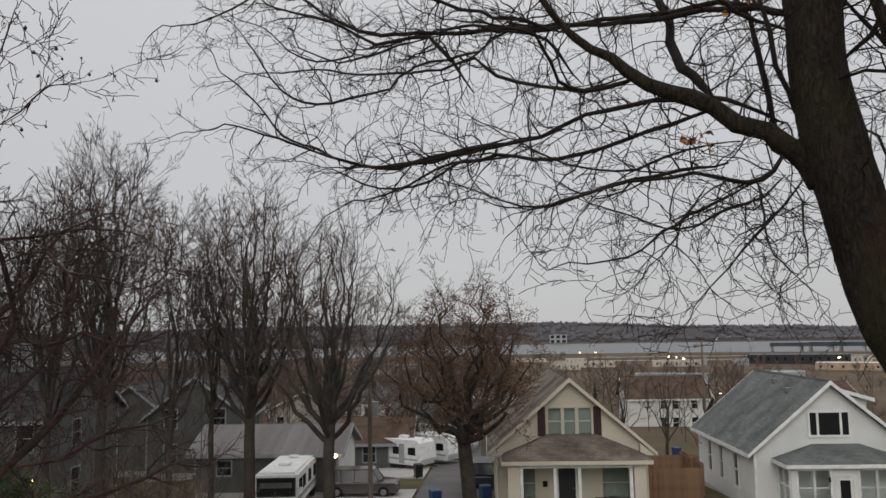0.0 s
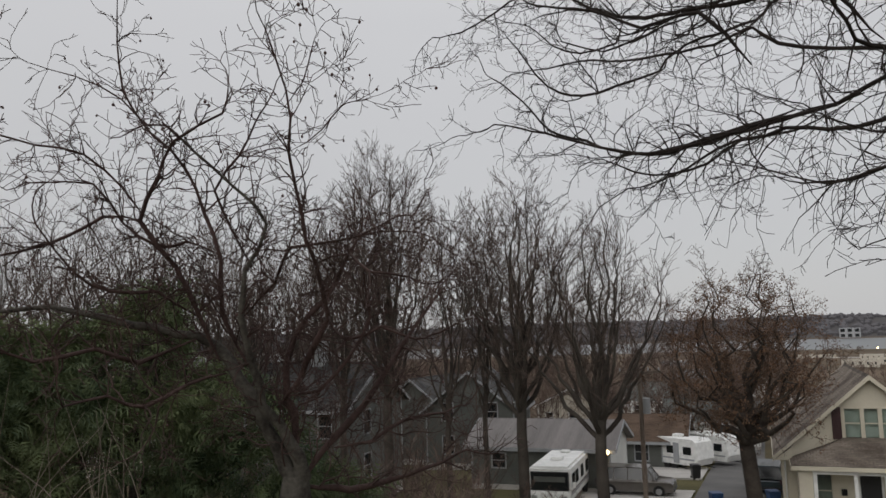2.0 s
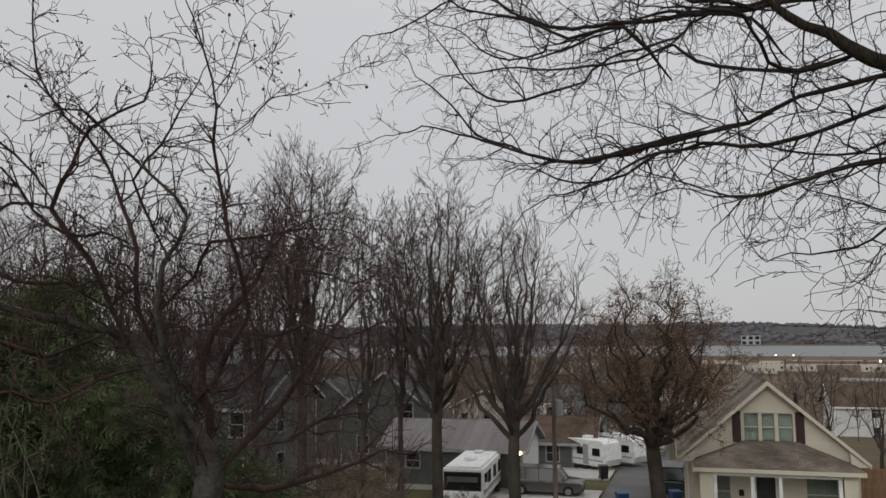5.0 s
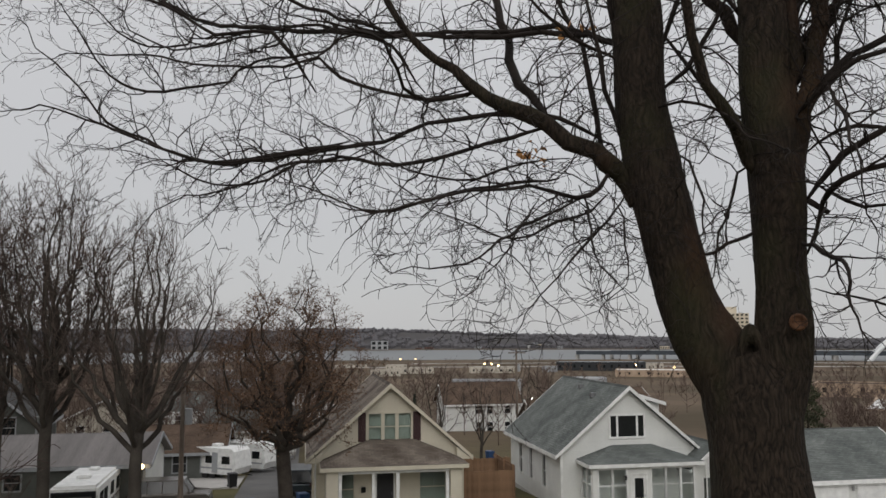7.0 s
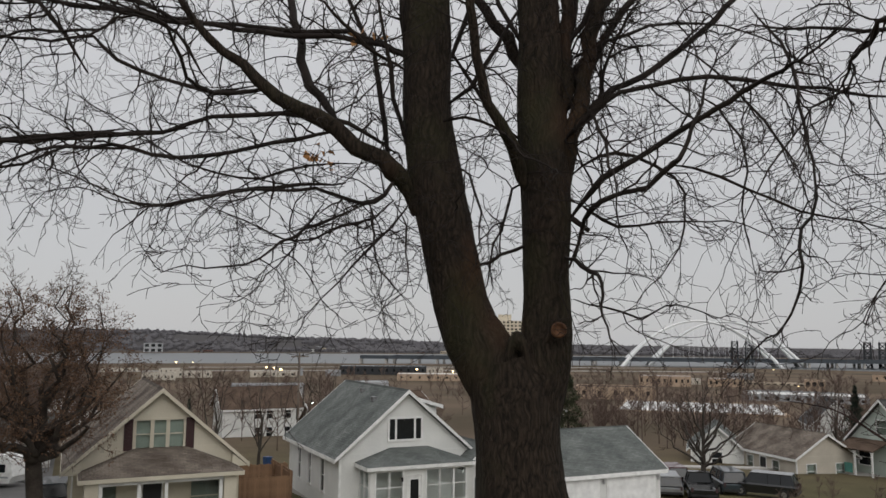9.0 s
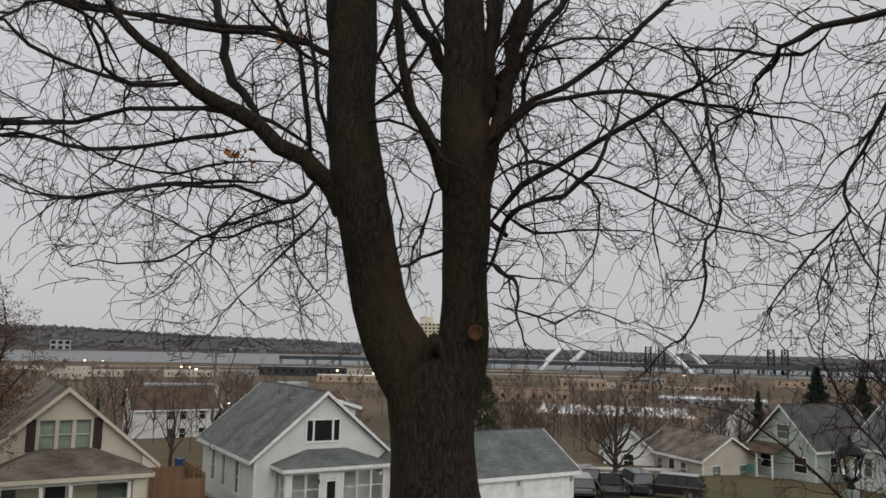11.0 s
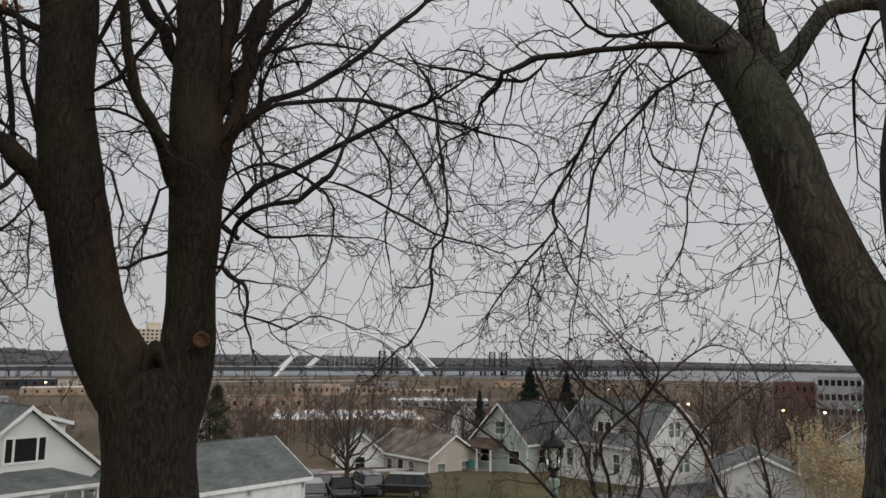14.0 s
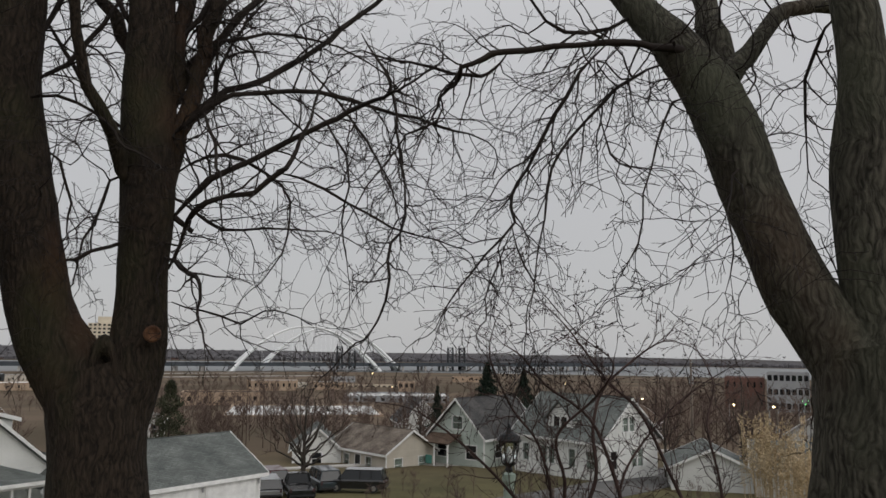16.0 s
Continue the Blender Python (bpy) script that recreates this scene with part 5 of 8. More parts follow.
# seed heads and small leaves of the shrub
tips = [t[0][-1] for t in shrub_grown[1] if t[0][-1].z > 2.3]
pts = [p + Vector((rng.gauss(0, 0.03), rng.gauss(0, 0.03), rng.gauss(0, 0.03))) for p in rng.sample(tips, min(260, len(tips))) for _ in range(3)]
V, F = leaves(pts, rng, 0.03, 0.3)
tagged(part("seed_heads", mesh_from("seed_heads", V, F, TWIG, False), None, shrub, "dark withered seed heads"), kind="stuff")


def tall_tree(name, label, loc, h, seed, spread=0.32, trunk_r=0.35, fork=0.3, stems=6, twig=None, bark_mat=None, fine=1.0, lean=0.0, leafy=0, gnarl=False, group="bare street trees", dome=0.3):
    """A bare deciduous tree: a trunk, forks that rise to a domed crown as parts, and grown twigs."""
    rng = random.Random(seed)
    root = thing(name, label, "tree", loc, 0, group)
    zf = h * fork
    up = 0.55 if gnarl else 0.93
    V, F = tubes([curve([(0, 0, -0.6, trunk_r * 1.4), (0.02, 0, 0.4, trunk_r), (lean * 0.3, 0.05, zf * 0.6, trunk_r * 0.86), (lean * 0.6, 0, zf, trunk_r * 0.8), (lean + 0.25, 0.15, zf + (up * h - zf) * 0.4, trunk_r * 0.42), (lean * 1.3 - 0.2, -0.3, zf + (up * h - zf) * 0.75, trunk_r * 0.16), (lean + 0.4, 0.2, h * up, 0.02)], 0.5)], 10)
    part("trunk", mesh_from("trunk", V, F, bark_mat or FAR_BARK), None, root)
    spec = dict(levels=3, seg=(0.4, 0.3, 0.25), wander=0.12, pull=(0.06, 0.05, 0.04), ratio=0.5, every=(0.34 / fine, 0.26 / fine, 1), spread=(15, 42), least=0.0085)
    if gnarl:
        spec.update(wander=0.3, pull=(0.02, 0.0, -0.01), spread=(28, 75), seg=(0.26, 0.2, 0.18), ratio=0.45)
    out = [[] for _ in range(3)]
    for i in range(stems):
        a = 2.4 * i + rng.uniform(-0.4, 0.4)
        f = math.sqrt((i + 0.7) / stems)
        reach = h * spread * f * rng.uniform(0.85, 1.1)
        top = h * (1 - dome * f * f) * rng.uniform(0.93, 1.0)
        z0 = zf + (h * (0.46 if gnarl else 0.5) - zf) * (1 - f * f) * rng.uniform(0.3, 1.0)
        x0 = lean * z0 / h
        rise = ((0.3, 0.6) if gnarl else (0.3, 0.66))
        c = [(x0, 0, z0, trunk_r * (0.55 if gnarl else 0.4)), (x0 + 0.42 * reach * math.cos(a), 0.42 * reach * math.sin(a), z0 + (top - z0) * rise[0], trunk_r * 0.3),
             (x0 + 0.8 * reach * math.cos(a), 0.8 * reach * math.sin(a), z0 + (top - z0) * rise[1], trunk_r * 0.14), (x0 + reach * math.cos(a), reach * math.sin(a), top, 0.025)]
        pts, rad = curve(c, 0.6)
        w = 0.24 if gnarl else 0.11
        for k in range(1, len(pts)):
            pts[k] = pts[k] + Vector((rng.gauss(0, w), rng.gauss(0, w), rng.gauss(0, w * 0.6)))
        V, F = tubes([(pts, rad)], 7)
        part("limb", mesh_from("limb", V, F, bark_mat or FAR_BARK), None, root)
        for k in range(1, len(pts)):
            u = k / len(pts)
            for _ in range(1 if u < 0.35 else 2 if u < 0.7 else 3):
                if u < 0.35 and rng.random() < 0.6:
                    continue
                d = (pts[k] - pts[k - 1]).normalized()
                side = d.orthogonal().normalized()
                side.rotate(Matrix.Rotation(rng.uniform(0, 6.283), 3, d))
                ang = radians(rng.uniform(25, 62))
                nd = d * math.cos(ang) + side * math.sin(ang)
                sprout(rng, out, pts[k], nd, rng.uniform(0.09, 0.18) * h * (1.1 - 0.4 * u), min(0.024, max(0.012, rad[k] * 0.3)), 0, spec)
    for lv, nm, s in ((0, "branches", 4), (1, "twigs", 3), (2, "fine_twigs", 3)):
        V, F = tubes(out[lv], s)
        tagged(part(nm, mesh_from(nm, V, F, twig or FAR_TWIG), None, root), kind="stuff")
    if leafy:
        ends = [t[0][rng.randrange(1, len(t[0]))] for lv in (1, 2) for t in out[lv] if h * 0.35 < t[0][-1].z < h * 0.92]
        pts = [p + Vector((rng.gauss(0, 0.12), rng.gauss(0, 0.12), rng.gauss(0, 0.12))) for p in (rng.choice(ends) for _ in range(leafy))]
        V, F = leaves(pts, rng, 0.075)
        tagged(part("dry_leaves", mesh_from("dry_leaves", V, F, OAK_LEAF, False), None, root, "brown dry leaves still hanging"), kind="stuff")
    return root


def on_ground(az, d, dz=0.0):
    x, y = polar(az, d)
    return (x, y, height(x, y) + dz)


for az, d, h, seed, sp, tr, st in ((-22.3, 44, 20.2, 31, 0.17, 0.3, 16), (-18.0, 40, 16.6, 32, 0.13, 0.17, 9), (-12.7, 41, 17.6, 33, 0.2, 0.33, 18), (-7.2, 38, 15.0, 34, 0.27, 0.33, 18), (-15.3, 46, 17.0, 35, 0.14, 0.18, 9), (-25.5, 47, 18.2, 36, 0.16, 0.22, 12)):
    tall_tree("street_tree", "tall bare deciduous tree with grey-brown upright limbs", on_ground(az, d, 0), h, seed, sp, tr, 0.3, st, fine=0.95)
for az, d, h, seed, sp in ((-27, 55, 18, 41, 0.24), (-32, 48, 18, 42, 0.3), (-37.5, 44, 17.2, 43, 0.3), (-43, 46, 18, 44, 0.3), (-48, 42, 16, 45, 0.32), (-29, 62, 18.5, 47, 0.3), (-34.5, 58, 19.5, 48, 0.28), (-40.3, 58, 19.5, 49, 0.3)):
    tall_tree("bare_tree", "bare reddish-brown tree at the foot of the slope", on_ground(az, d), h, seed, sp * 0.85, 0.22, 0.26, 12, fine=0.55)
tall_tree("oak_tree", "spreading oak with brown dry leaves beside the side street", on_ground(2.9, 39), 12.9, 51, 0.36, 0.4, 0.34, 21, OAK_TWIG, OAK_BARK, 1.5, -0.5, 16000, True, dome=0.46)
tall_tree("bare_tree", "small spreading bare tree in a front yard", on_ground(47.6, 70), 8.6, 52, 0.5, 0.26, 0.14, 16, FAR_TWIG, FAR_BARK, 1.2, dome=0.45)
for az, d, h, seed, sp in ((13.5, 62, 9, 61, 0.25), (16.6, 66, 8.5, 62, 0.22), (19.6, 60, 9.0, 63, 0.22), (8.0, 75, 10, 64, 0.3), (21.5, 80, 10, 65, 0.25), (-1.5, 70, 11, 66, 0.35), (73, 80, 10, 67, 0.35), (78, 76, 10.5, 68, 0.35), (83, 85, 11, 69, 0.35), (69, 95, 10, 70, 0.35), (38, 75, 9, 71, 0.3), (87, 60, 10, 72, 0.35), (55.8, 95, 10, 73, 0.3)):
    tall_tree("bare_tree", "bare brown tree among the houses", on_ground(az, d), h, seed, sp, 0.16, 0.22, 6, fine=0.45)


def conifer(name, label, loc, h, r, seed, material=None, column=False, n=9000):
    """An evergreen: a trunk and many short drooping needle sprays in tiers."""
    rng = random.Random(seed)
    root = thing(name, label, "tree", loc, 0, "evergreens")
    b = Build().rod((0, 0, -0.3), (0, 0, h * 0.95), 0.04 * r + 0.05, 0.02, 7)
    part("trunk", b, OAK_BARK, root)
    pts, lean = [], []
    for _ in range(n):
        k = rng.random() ** 1.3
        tier = 0.72 + 0.28 * math.cos(k * h * 5.5)
        rr = r * ((1 - k) if not column else math.sin(math.pi * min(1, 0.18 + k * 0.82)) ** 0.6) * tier * math.sqrt(rng.uniform(0.2, 1))
        a = rng.uniform(0, 6.283)
        pts.append((rr * math.cos(a), rr * math.sin(a), 0.05 * h + k * h * 0.95 - rr * 0.15))
    V, F = leaves(pts, rng, 0.1 + 0.05 * r, 0.16)
    tagged(part("needles", mesh_from("needles", V, F, material or SPRUCE_LEAF, False), None, root), kind="stuff")
    return root


conifer("arborvitae", "dark columnar arborvitae behind the garage", on_ground(38.5, 54), 8.2, 1.5, 1, material=CEDAR_LEAF, column=True, n=11000)
conifer("spruce_tree", "small dark spruce between houses", on_ground(57.0, 98), 8.2, 2.4, 2)
conifer("spruce_tree", "dark spruce behind a dark roof", on_ground(60.6, 112), 11.5, 5.5, 3, n=14000)
conifer("spruce_tree", "dark spruce behind a dark roof", on_ground(63.2, 116), 10.6, 4.8, 4, n=12000)
conifer("spruce_tree", "small dark spruce between houses", on_ground(11.8, 78), 6.2, 1.2, 5, n=2000)


def yew(name, label, loc, seed, lobes, sprays):
    """A dense evergreen bush: leaning stems with overlapping lobes of feathery sprays."""
    rng = random.Random(seed)
    g = np.random.RandomState(seed)
    root = thing(name, label, "shrub", loc)
    br, F_all, V_all = [], [], []
    for x, y, z, r in lobes:
        for _ in range(7):
            e = Vector((x, y, z)) + Vector((rng.gauss(0, r * 0.4), rng.gauss(0, r * 0.4), rng.gauss(0, r * 0.3)))
            br.append(curve([(x * 0.25, y * 0.25, -0.3, 0.035), (x * 0.6, y * 0.6, z * 0.5, 0.025), (*e, 0.008)], 0.3))
        n = int(sprays * r * r)
        d = g.normal(size=(n, 3))
        d /= np.linalg.norm(d, axis=1, keepdims=True)
        d[:, 2] = np.where(d[:, 2] < -0.3, -d[:, 2], d[:, 2])
        k = g.uniform(0.55, 1.12, (n, 1)) ** 0.7
        bump = np.array([1 + 0.35 * noise.noise(Vector((v[0] * 2.2 + x, v[1] * 2.2 + y, v[2] * 2.2 + z))) for v in d.tolist()])[:, None]
        P = np.array([x, y, z]) + d * k * r * bump
        out = d + np.array([0, 0, -0.4]) + g.normal(size=(n, 3)) * 0.35
        out /= np.linalg.norm(out, axis=1, keepdims=True)
        side = np.cross(out, g.normal(size=(n, 3)))
        side /= np.linalg.norm(side, axis=1, keepdims=True)
        ln = g.uniform(0.14, 0.36, (n, 1))
        for s in range(4):
            q = P + out * ln * (0.2 + 0.22 * s)
            for sg in (1, -1):
                tip = q + (out * 0.7 + sg * side) * ln * (0.42 - 0.08 * s) + np.array([0, 0, -0.012])
                wv = out * 0.011
                k0 = sum(len(v) for v in V_all)
                V_all.append(np.stack([q - wv, q + wv, tip], 1).reshape(-1, 3))
                F_all.append(np.arange(n * 3).reshape(n, 3) + k0)
    V, F = tubes(br, 5)
    tagged(part("stems", mesh_from("stems", V, F, CRAB_BARK), None, root), kind="stuff")
    tagged(part("foliage", mesh_from("foliage", np.concatenate(V_all), np.concatenate(F_all), YEW_LEAF, False), None, root), kind="stuff")
    return root


x, y = polar(-40, 9.5)
yew("yew_bush", "dense dark green evergreen bush on the slope", (x, y, height(x, y)), 7,
    ((0.0, 0.0, 1.2, 1.0), (-0.9, -0.5, 1.5, 1.0), (0.9, 0.7, 0.7, 0.9), (-1.8, -1.1, 1.6, 1.1), (1.6, 1.3, 0.3, 0.8), (-0.4, 0.3, 2.3, 0.7), (-1.5, -0.7, 2.2, 0.8), (-2.6, -1.8, 1.8, 1.0), (-0.1, 0.2, 2.7, 0.45), (0.1, 0.3, 3.05, 0.26), (0.7, 0.7, 1.7, 0.6), (-0.9, -0.2, 2.5, 0.4)), 2000)
# tan leafless canes that lean through the bush
rngc = random.Random(9)
br = []
for _ in range(22):
    bx, by = rngc.gauss(0.0, 0.5), rngc.gauss(-0.4, 0.35)
    br.append(curve([(bx, by, 0.0, 0.006), (bx + rngc.gauss(0.1, 0.15), by - 0.15, 0.9, 0.0045), (bx + rngc.gauss(0.25, 0.45), by - 0.3, rngc.uniform(1.3, 2.2), 0.002)], 0.3))
root = thing("shrub", "leafless tan canes leaning before the evergreen bush", "shrub", (x + 0.25, y - 0.9, height(x, y - 0.9)))
V, F = tubes(br, 4)
tagged(part("canes", mesh_from("canes", V, F, POLE_WOOD), None, root), kind="stuff")


def tall_grass(loc, seed):
    """Ornamental grass: upright straw plumes above rusty arching blades."""
    rng = random.Random(seed)
    root = thing("ornamental_grass", "tall dry ornamental grass with pale upright plumes", "grass", loc)
    blades, stalks, heads = [], [], []
    for _ in range(300):
        a, r0 = rng.uniform(0, 6.283), abs(rng.gauss(0, 0.2))
        ln, out = rng.uniform(0.4, 1.1), rng.uniform(0.05, 0.35)
        c, s = math.cos(a), math.sin(a)
        blades.append(curve([(r0 * c, r0 * s, 0, 0.005), ((r0 + out * 0.3) * c, (r0 + out * 0.3) * s, ln * 0.6, 0.004), ((r0 + out) * c, (r0 + out) * s, ln * rng.uniform(0.75, 1), 0.0012)], 0.35))
    for _ in range(110):
        a, r0 = rng.uniform(0, 6.283), abs(rng.gauss(0, 0.13))
        c, s, ln = math.cos(a), math.sin(a), rng.uniform(1.55, 2.1)
        lean = rng.uniform(0.02, 0.2)
        pts, rad = curve([(r0 * c, r0 * s, 0, 0.004), ((r0 + lean * 0.5) * c, (r0 + lean * 0.5) * s, ln * 0.6, 0.003), ((r0 + lean) * c, (r0 + lean) * s, ln, 0.0015)], 0.3)
        stalks.append((pts, rad))
        for _ in range(46):
            k = rng.random()
            p = pts[-2].lerp(pts[-1], k) + Vector((rng.gauss(0, 0.007), rng.gauss(0, 0.007), 0))
            heads.append(p)
    for nm, br, m in (("blades", blades, RUST_GRASS), ("stalks", stalks, STRAW)):
        V, F = tubes(br, 3)
        tagged(part(nm, mesh_from(nm, V, F, m), None, root), kind="stuff")
    V, F = leaves(heads, rng, 0.034, 0.14)
    tagged(part("plumes", mesh_from("plumes", V, F, STRAW, False), None, root), kind="stuff")
    return root


x, y = polar(80.6, 8.6)
tall_grass((x, y, height(x, y) - 0.35), 4)
x, y = polar(82.6, 9.2)
tall_grass((x, y, height(x, y) - 0.4), 6)


def far_woods(name, label, seed, count, az, dist, h, material, sides=3, twig_r=0.03):
    """A belt of small bare trees, merged: stems with a fan of twigs each."""
    rng = random.Random(seed)
    br = []
    for _ in range(count):
        a, d = rng.uniform(*az), dist[0] + (dist[1] - dist[0]) * rng.random() ** 1.5
        x, y = polar(a, d)
        z, H = height(x, y), rng.uniform(*h)
        k = max(1.0, d / 250)
        top = Vector((x + rng.gauss(0, 0.4), y + rng.gauss(0, 0.4), z + H))
        br.append(([Vector((x, y, z - 0.5)), Vector((x, y, z + H * 0.4)), top], [0.075 * k if twig_r > 0.02 else 0.035, 0.06 * k if twig_r > 0.02 else 0.025, twig_r * k]))
        for _ in range(14):
            f = rng.uniform(0.12, 0.95)
            p = Vector((x, y, z + H * f))
            t = rng.uniform(0, 6.283)
            ln = H * rng.uniform(0.18, 0.4) * (1.15 - 0.6 * f)
            q = p + Vector((math.cos(t) * ln * 0.8, math.sin(t) * ln * 0.8, ln * rng.uniform(0.4, 1.0)))
            br.append(([p, p.lerp(q, 0.5) + Vector((0, 0, -0.1 * ln)), q], [twig_r * 1.7 * k, twig_r * 1.3 * k, twig_r * k]))
            for _ in range(3):
                w = p.lerp(q, rng.uniform(0.4, 0.9))
                e = w + Vector((rng.gauss(0, 0.3) * ln, rng.gauss(0, 0.3) * ln, 0.4 * ln))
                br.append(([w, w.lerp(e, 0.5), e], [twig_r * k, twig_r * k * 0.8, twig_r * k * 0.6]))
    V, F = tubes(br, sides)
    return tagged(part(name, mesh_from(name, V, F, material), None, None), label, "trees", kind="stuff")


far_woods("saplings", "tangle of bare brown saplings on the lower slope", 9, 80, (-54, -15), (22, 42), (3.0, 6.0), WOODS, 3, 0.008)
far_woods("bare_thicket", "dense belt of tall bare trees behind the crabapple", 27, 110, (-58, -26), (52, 90), (11, 18), FAR_TWIG, 3, 0.022)
far_woods("saplings", "bare young trees before the grey houses", 28, 45, (-50, -15), (30, 44), (5, 8.5), FAR_TWIG, 3, 0.011)
far_woods("brush", "low tangle of brown brush on the lower slope", 19, 100, (-45, -9), (27, 44), (1.8, 3.6), WOODS, 3, 0.008)
far_woods("bare_grove", "brown bare trees crowded behind the cottages", 41, 190, (-26, 5), (76, 128), (8, 15), WOODS, 3, 0.02)
far_woods("bare_grove", "brown bare trees before the office block", 42, 90, (66, 92), (130, 290), (6, 10), WOODS)
far_woods("far_trees", "brown bare trees among distant houses", 1, 330, (-52, 92), (90, 260), (5, 10), WOODS)
far_woods("far_trees", "dense bare brown trees below the bridge", 14, 420, (33, 92), (100, 300), (3, 6.5), WOODS)
far_woods("far_trees", "reddish bare scrub on the river flats", 2, 420, (-55, 92), (260, 640), (5, 10), WOODS)
far_woods("far_trees", "bare woods near the river bank", 3, 220, (-55, 95), (560, 900), (2, 5), WOODS)


def hazy_hill_woods(seed):
    """Wooded far hills: a dense cover of blunt small crowns, greyed in colour for haze."""
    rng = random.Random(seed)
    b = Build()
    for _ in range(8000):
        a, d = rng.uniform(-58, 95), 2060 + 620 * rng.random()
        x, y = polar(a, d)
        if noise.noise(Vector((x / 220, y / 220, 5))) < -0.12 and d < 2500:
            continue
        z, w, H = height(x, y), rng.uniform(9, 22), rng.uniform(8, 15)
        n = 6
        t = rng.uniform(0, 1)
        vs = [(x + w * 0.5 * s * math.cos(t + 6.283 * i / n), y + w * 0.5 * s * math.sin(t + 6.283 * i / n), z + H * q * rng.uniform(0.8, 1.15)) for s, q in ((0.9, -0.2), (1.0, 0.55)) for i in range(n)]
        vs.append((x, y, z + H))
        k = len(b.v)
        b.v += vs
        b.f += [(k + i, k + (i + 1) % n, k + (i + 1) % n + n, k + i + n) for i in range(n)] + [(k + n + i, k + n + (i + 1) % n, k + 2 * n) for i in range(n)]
    return tagged(part("far_woods", b, HAZY_HILL_WOODS, None), "dark wooded hills beyond the river", "trees", kind="stuff")


far_woods("brush", "reddish leafless shrubs in the front yards", 37, 60, (52, 84), (46, 66), (0.9, 2.4), WOODS, 3, 0.009)
hazy_hill_woods(5)

# pruning scar and snapped stub on the maple's right-hand stem
x, y = polar(37.9, 6.2)
b = Build()
b.xf = Matrix.Translation(Vector((x, y, EYE + 0.075)) - Vector(MAPLE_BASE)) @ pose(0, 0, 0, 90, 0, -37)
b.lathe([(0.02, -0.06), (0.065, -0.03), (0.062, 0.04), (0.05, 0.052), (0.04, 0.035), (0.01, 0.03)], 14)
part("knot", b, CUT_WOOD, maple, "round healed pruning scar with rusty wood", True)
x, y = polar(34.9, 6.27)
b = Build()
b.xf = Matrix.Translation(Vector((x, y, EYE - 0.2)) - Vector(MAPLE_BASE)) @ pose(0, 0, 0, 90, 0, -35) @ Matrix.Diagonal((1, 2.6, 1, 1))
b.lathe([(0.05, -0.12), (0.105, -0.05), (0.1, 0.03), (0.078, 0.06), (0.055, 0.03), (0.035, -0.06), (0.01, -0.1)], 16)
part("hollow", b, BARK, maple, "deep dark hollow in the crotch", True)
x, y = polar(38.9, 6.35)
b = Build().rod(Vector((x, y, EYE + 0.98)) - Vector(MAPLE_BASE), Vector((x + 0.13, y - 0.06, EYE + 0.88)) - Vector(MAPLE_BASE), 0.026, 0.02, 8)
part("stub", b, TWIG, maple, "snapped dark branch stub")

# ---- the cream bungalow ----
def post(root, x, y, z0, z1, s=0.14, material=None):
    b = Build().box(x - s / 2, x + s / 2, y - s / 2, y + s / 2, z0, z1).box(x - s * 0.75, x + s * 0.75, y - s * 0.75, y + s * 0.75, z0, z0 + 0.12).box(x - s * 0.75, x + s * 0.75, y - s * 0.75, y + s * 0.75, z1 - 0.1, z1)
    return part("post", b, material or WHITE, root)


def hip_porch(root, x0, x1, depth, z_low, z_high, inset, shingle, over=0.3, t=0.12, trim=None):
    """A hipped porch roof against the front wall (y = 0), reaching out to -depth."""
    b = Build()
    a0, a1, yo = x0 - over, x1 + over, -depth - over
    slab(b, [(a0, yo, z_low), (a1, yo, z_low), (x1 - inset, -0.03, z_high), (x0 + inset, -0.03, z_high)], t)
    for s in (0, 1):
        c = [(a0, -0.03, z_low), (a0, yo, z_low), (x0 + inset, -0.03, z_high)]
        if s:
            c = [(a1, yo, z_low), (a1, -0.03, z_low), (x1 - inset, -0.03, z_high)]
        k = len(b.v)
        b.add(c + [(p[0], p[1], p[2] - t) for p in c], [(0, 1, 2), (5, 4, 3), (0, 3, 4, 1), (1, 4, 5, 2), (2, 5, 3, 0)])
        for i, p in enumerate(c + c):
            b.uv[k + i] = (p[1], p[0])
    ob = roof_part("porch_roof", b, shingle, root)
    g = Build()
    g.box(a0 - 0.03, a1 + 0.03, yo - 0.035, yo - 0.004, z_low - t - 0.1, z_low - 0.02)
    g.box(a0 - 0.03, a0 - 0.004, yo, -0.03, z_low - t - 0.1, z_low - 0.02).box(a1 + 0.004, a1 + 0.03, yo, -0.03, z_low - t - 0.1, z_low - 0.02)
    part("gutter", g, trim or WHITE, ob)
    c = Build().box(x0, x1, -depth, -0.03, z_low - t - 0.14, z_low - t - 0.08)
    part("porch_ceiling", c, WHITE, root)
    return ob


gzb = -0.35
W, D, H = 8.1, 11.0, 3.6
bung = house("bungalow", "cream vinyl-sided bungalow with brown-grey shingle roof and porch", (*grid(4.55, 43.2), gzb), -HEAD, W, D, H, 3.55, "y", BEIGE_SIDING, TAN_SHINGLE,
             windows=[("front", 2.9, 5.2, 4.28, 5.68, 3, CURTAIN), ("front", 0.75, 2.1, 0.95, 2.5, 1, CURTAIN), ("front", 5.7, 7.1, 0.95, 2.5, 1, CURTAIN), ("left", 3, 4, 1.2, 2.6, 1, None), ("left", 7, 8, 1.2, 2.6, 1, None)],
             doors=[("front", 3.35, 4.25, 0.5, 2.6, DARK)], course=0.16, over=0.45, trim=BEIGE_SIDING)
fx = SIDES["front"](W, D)
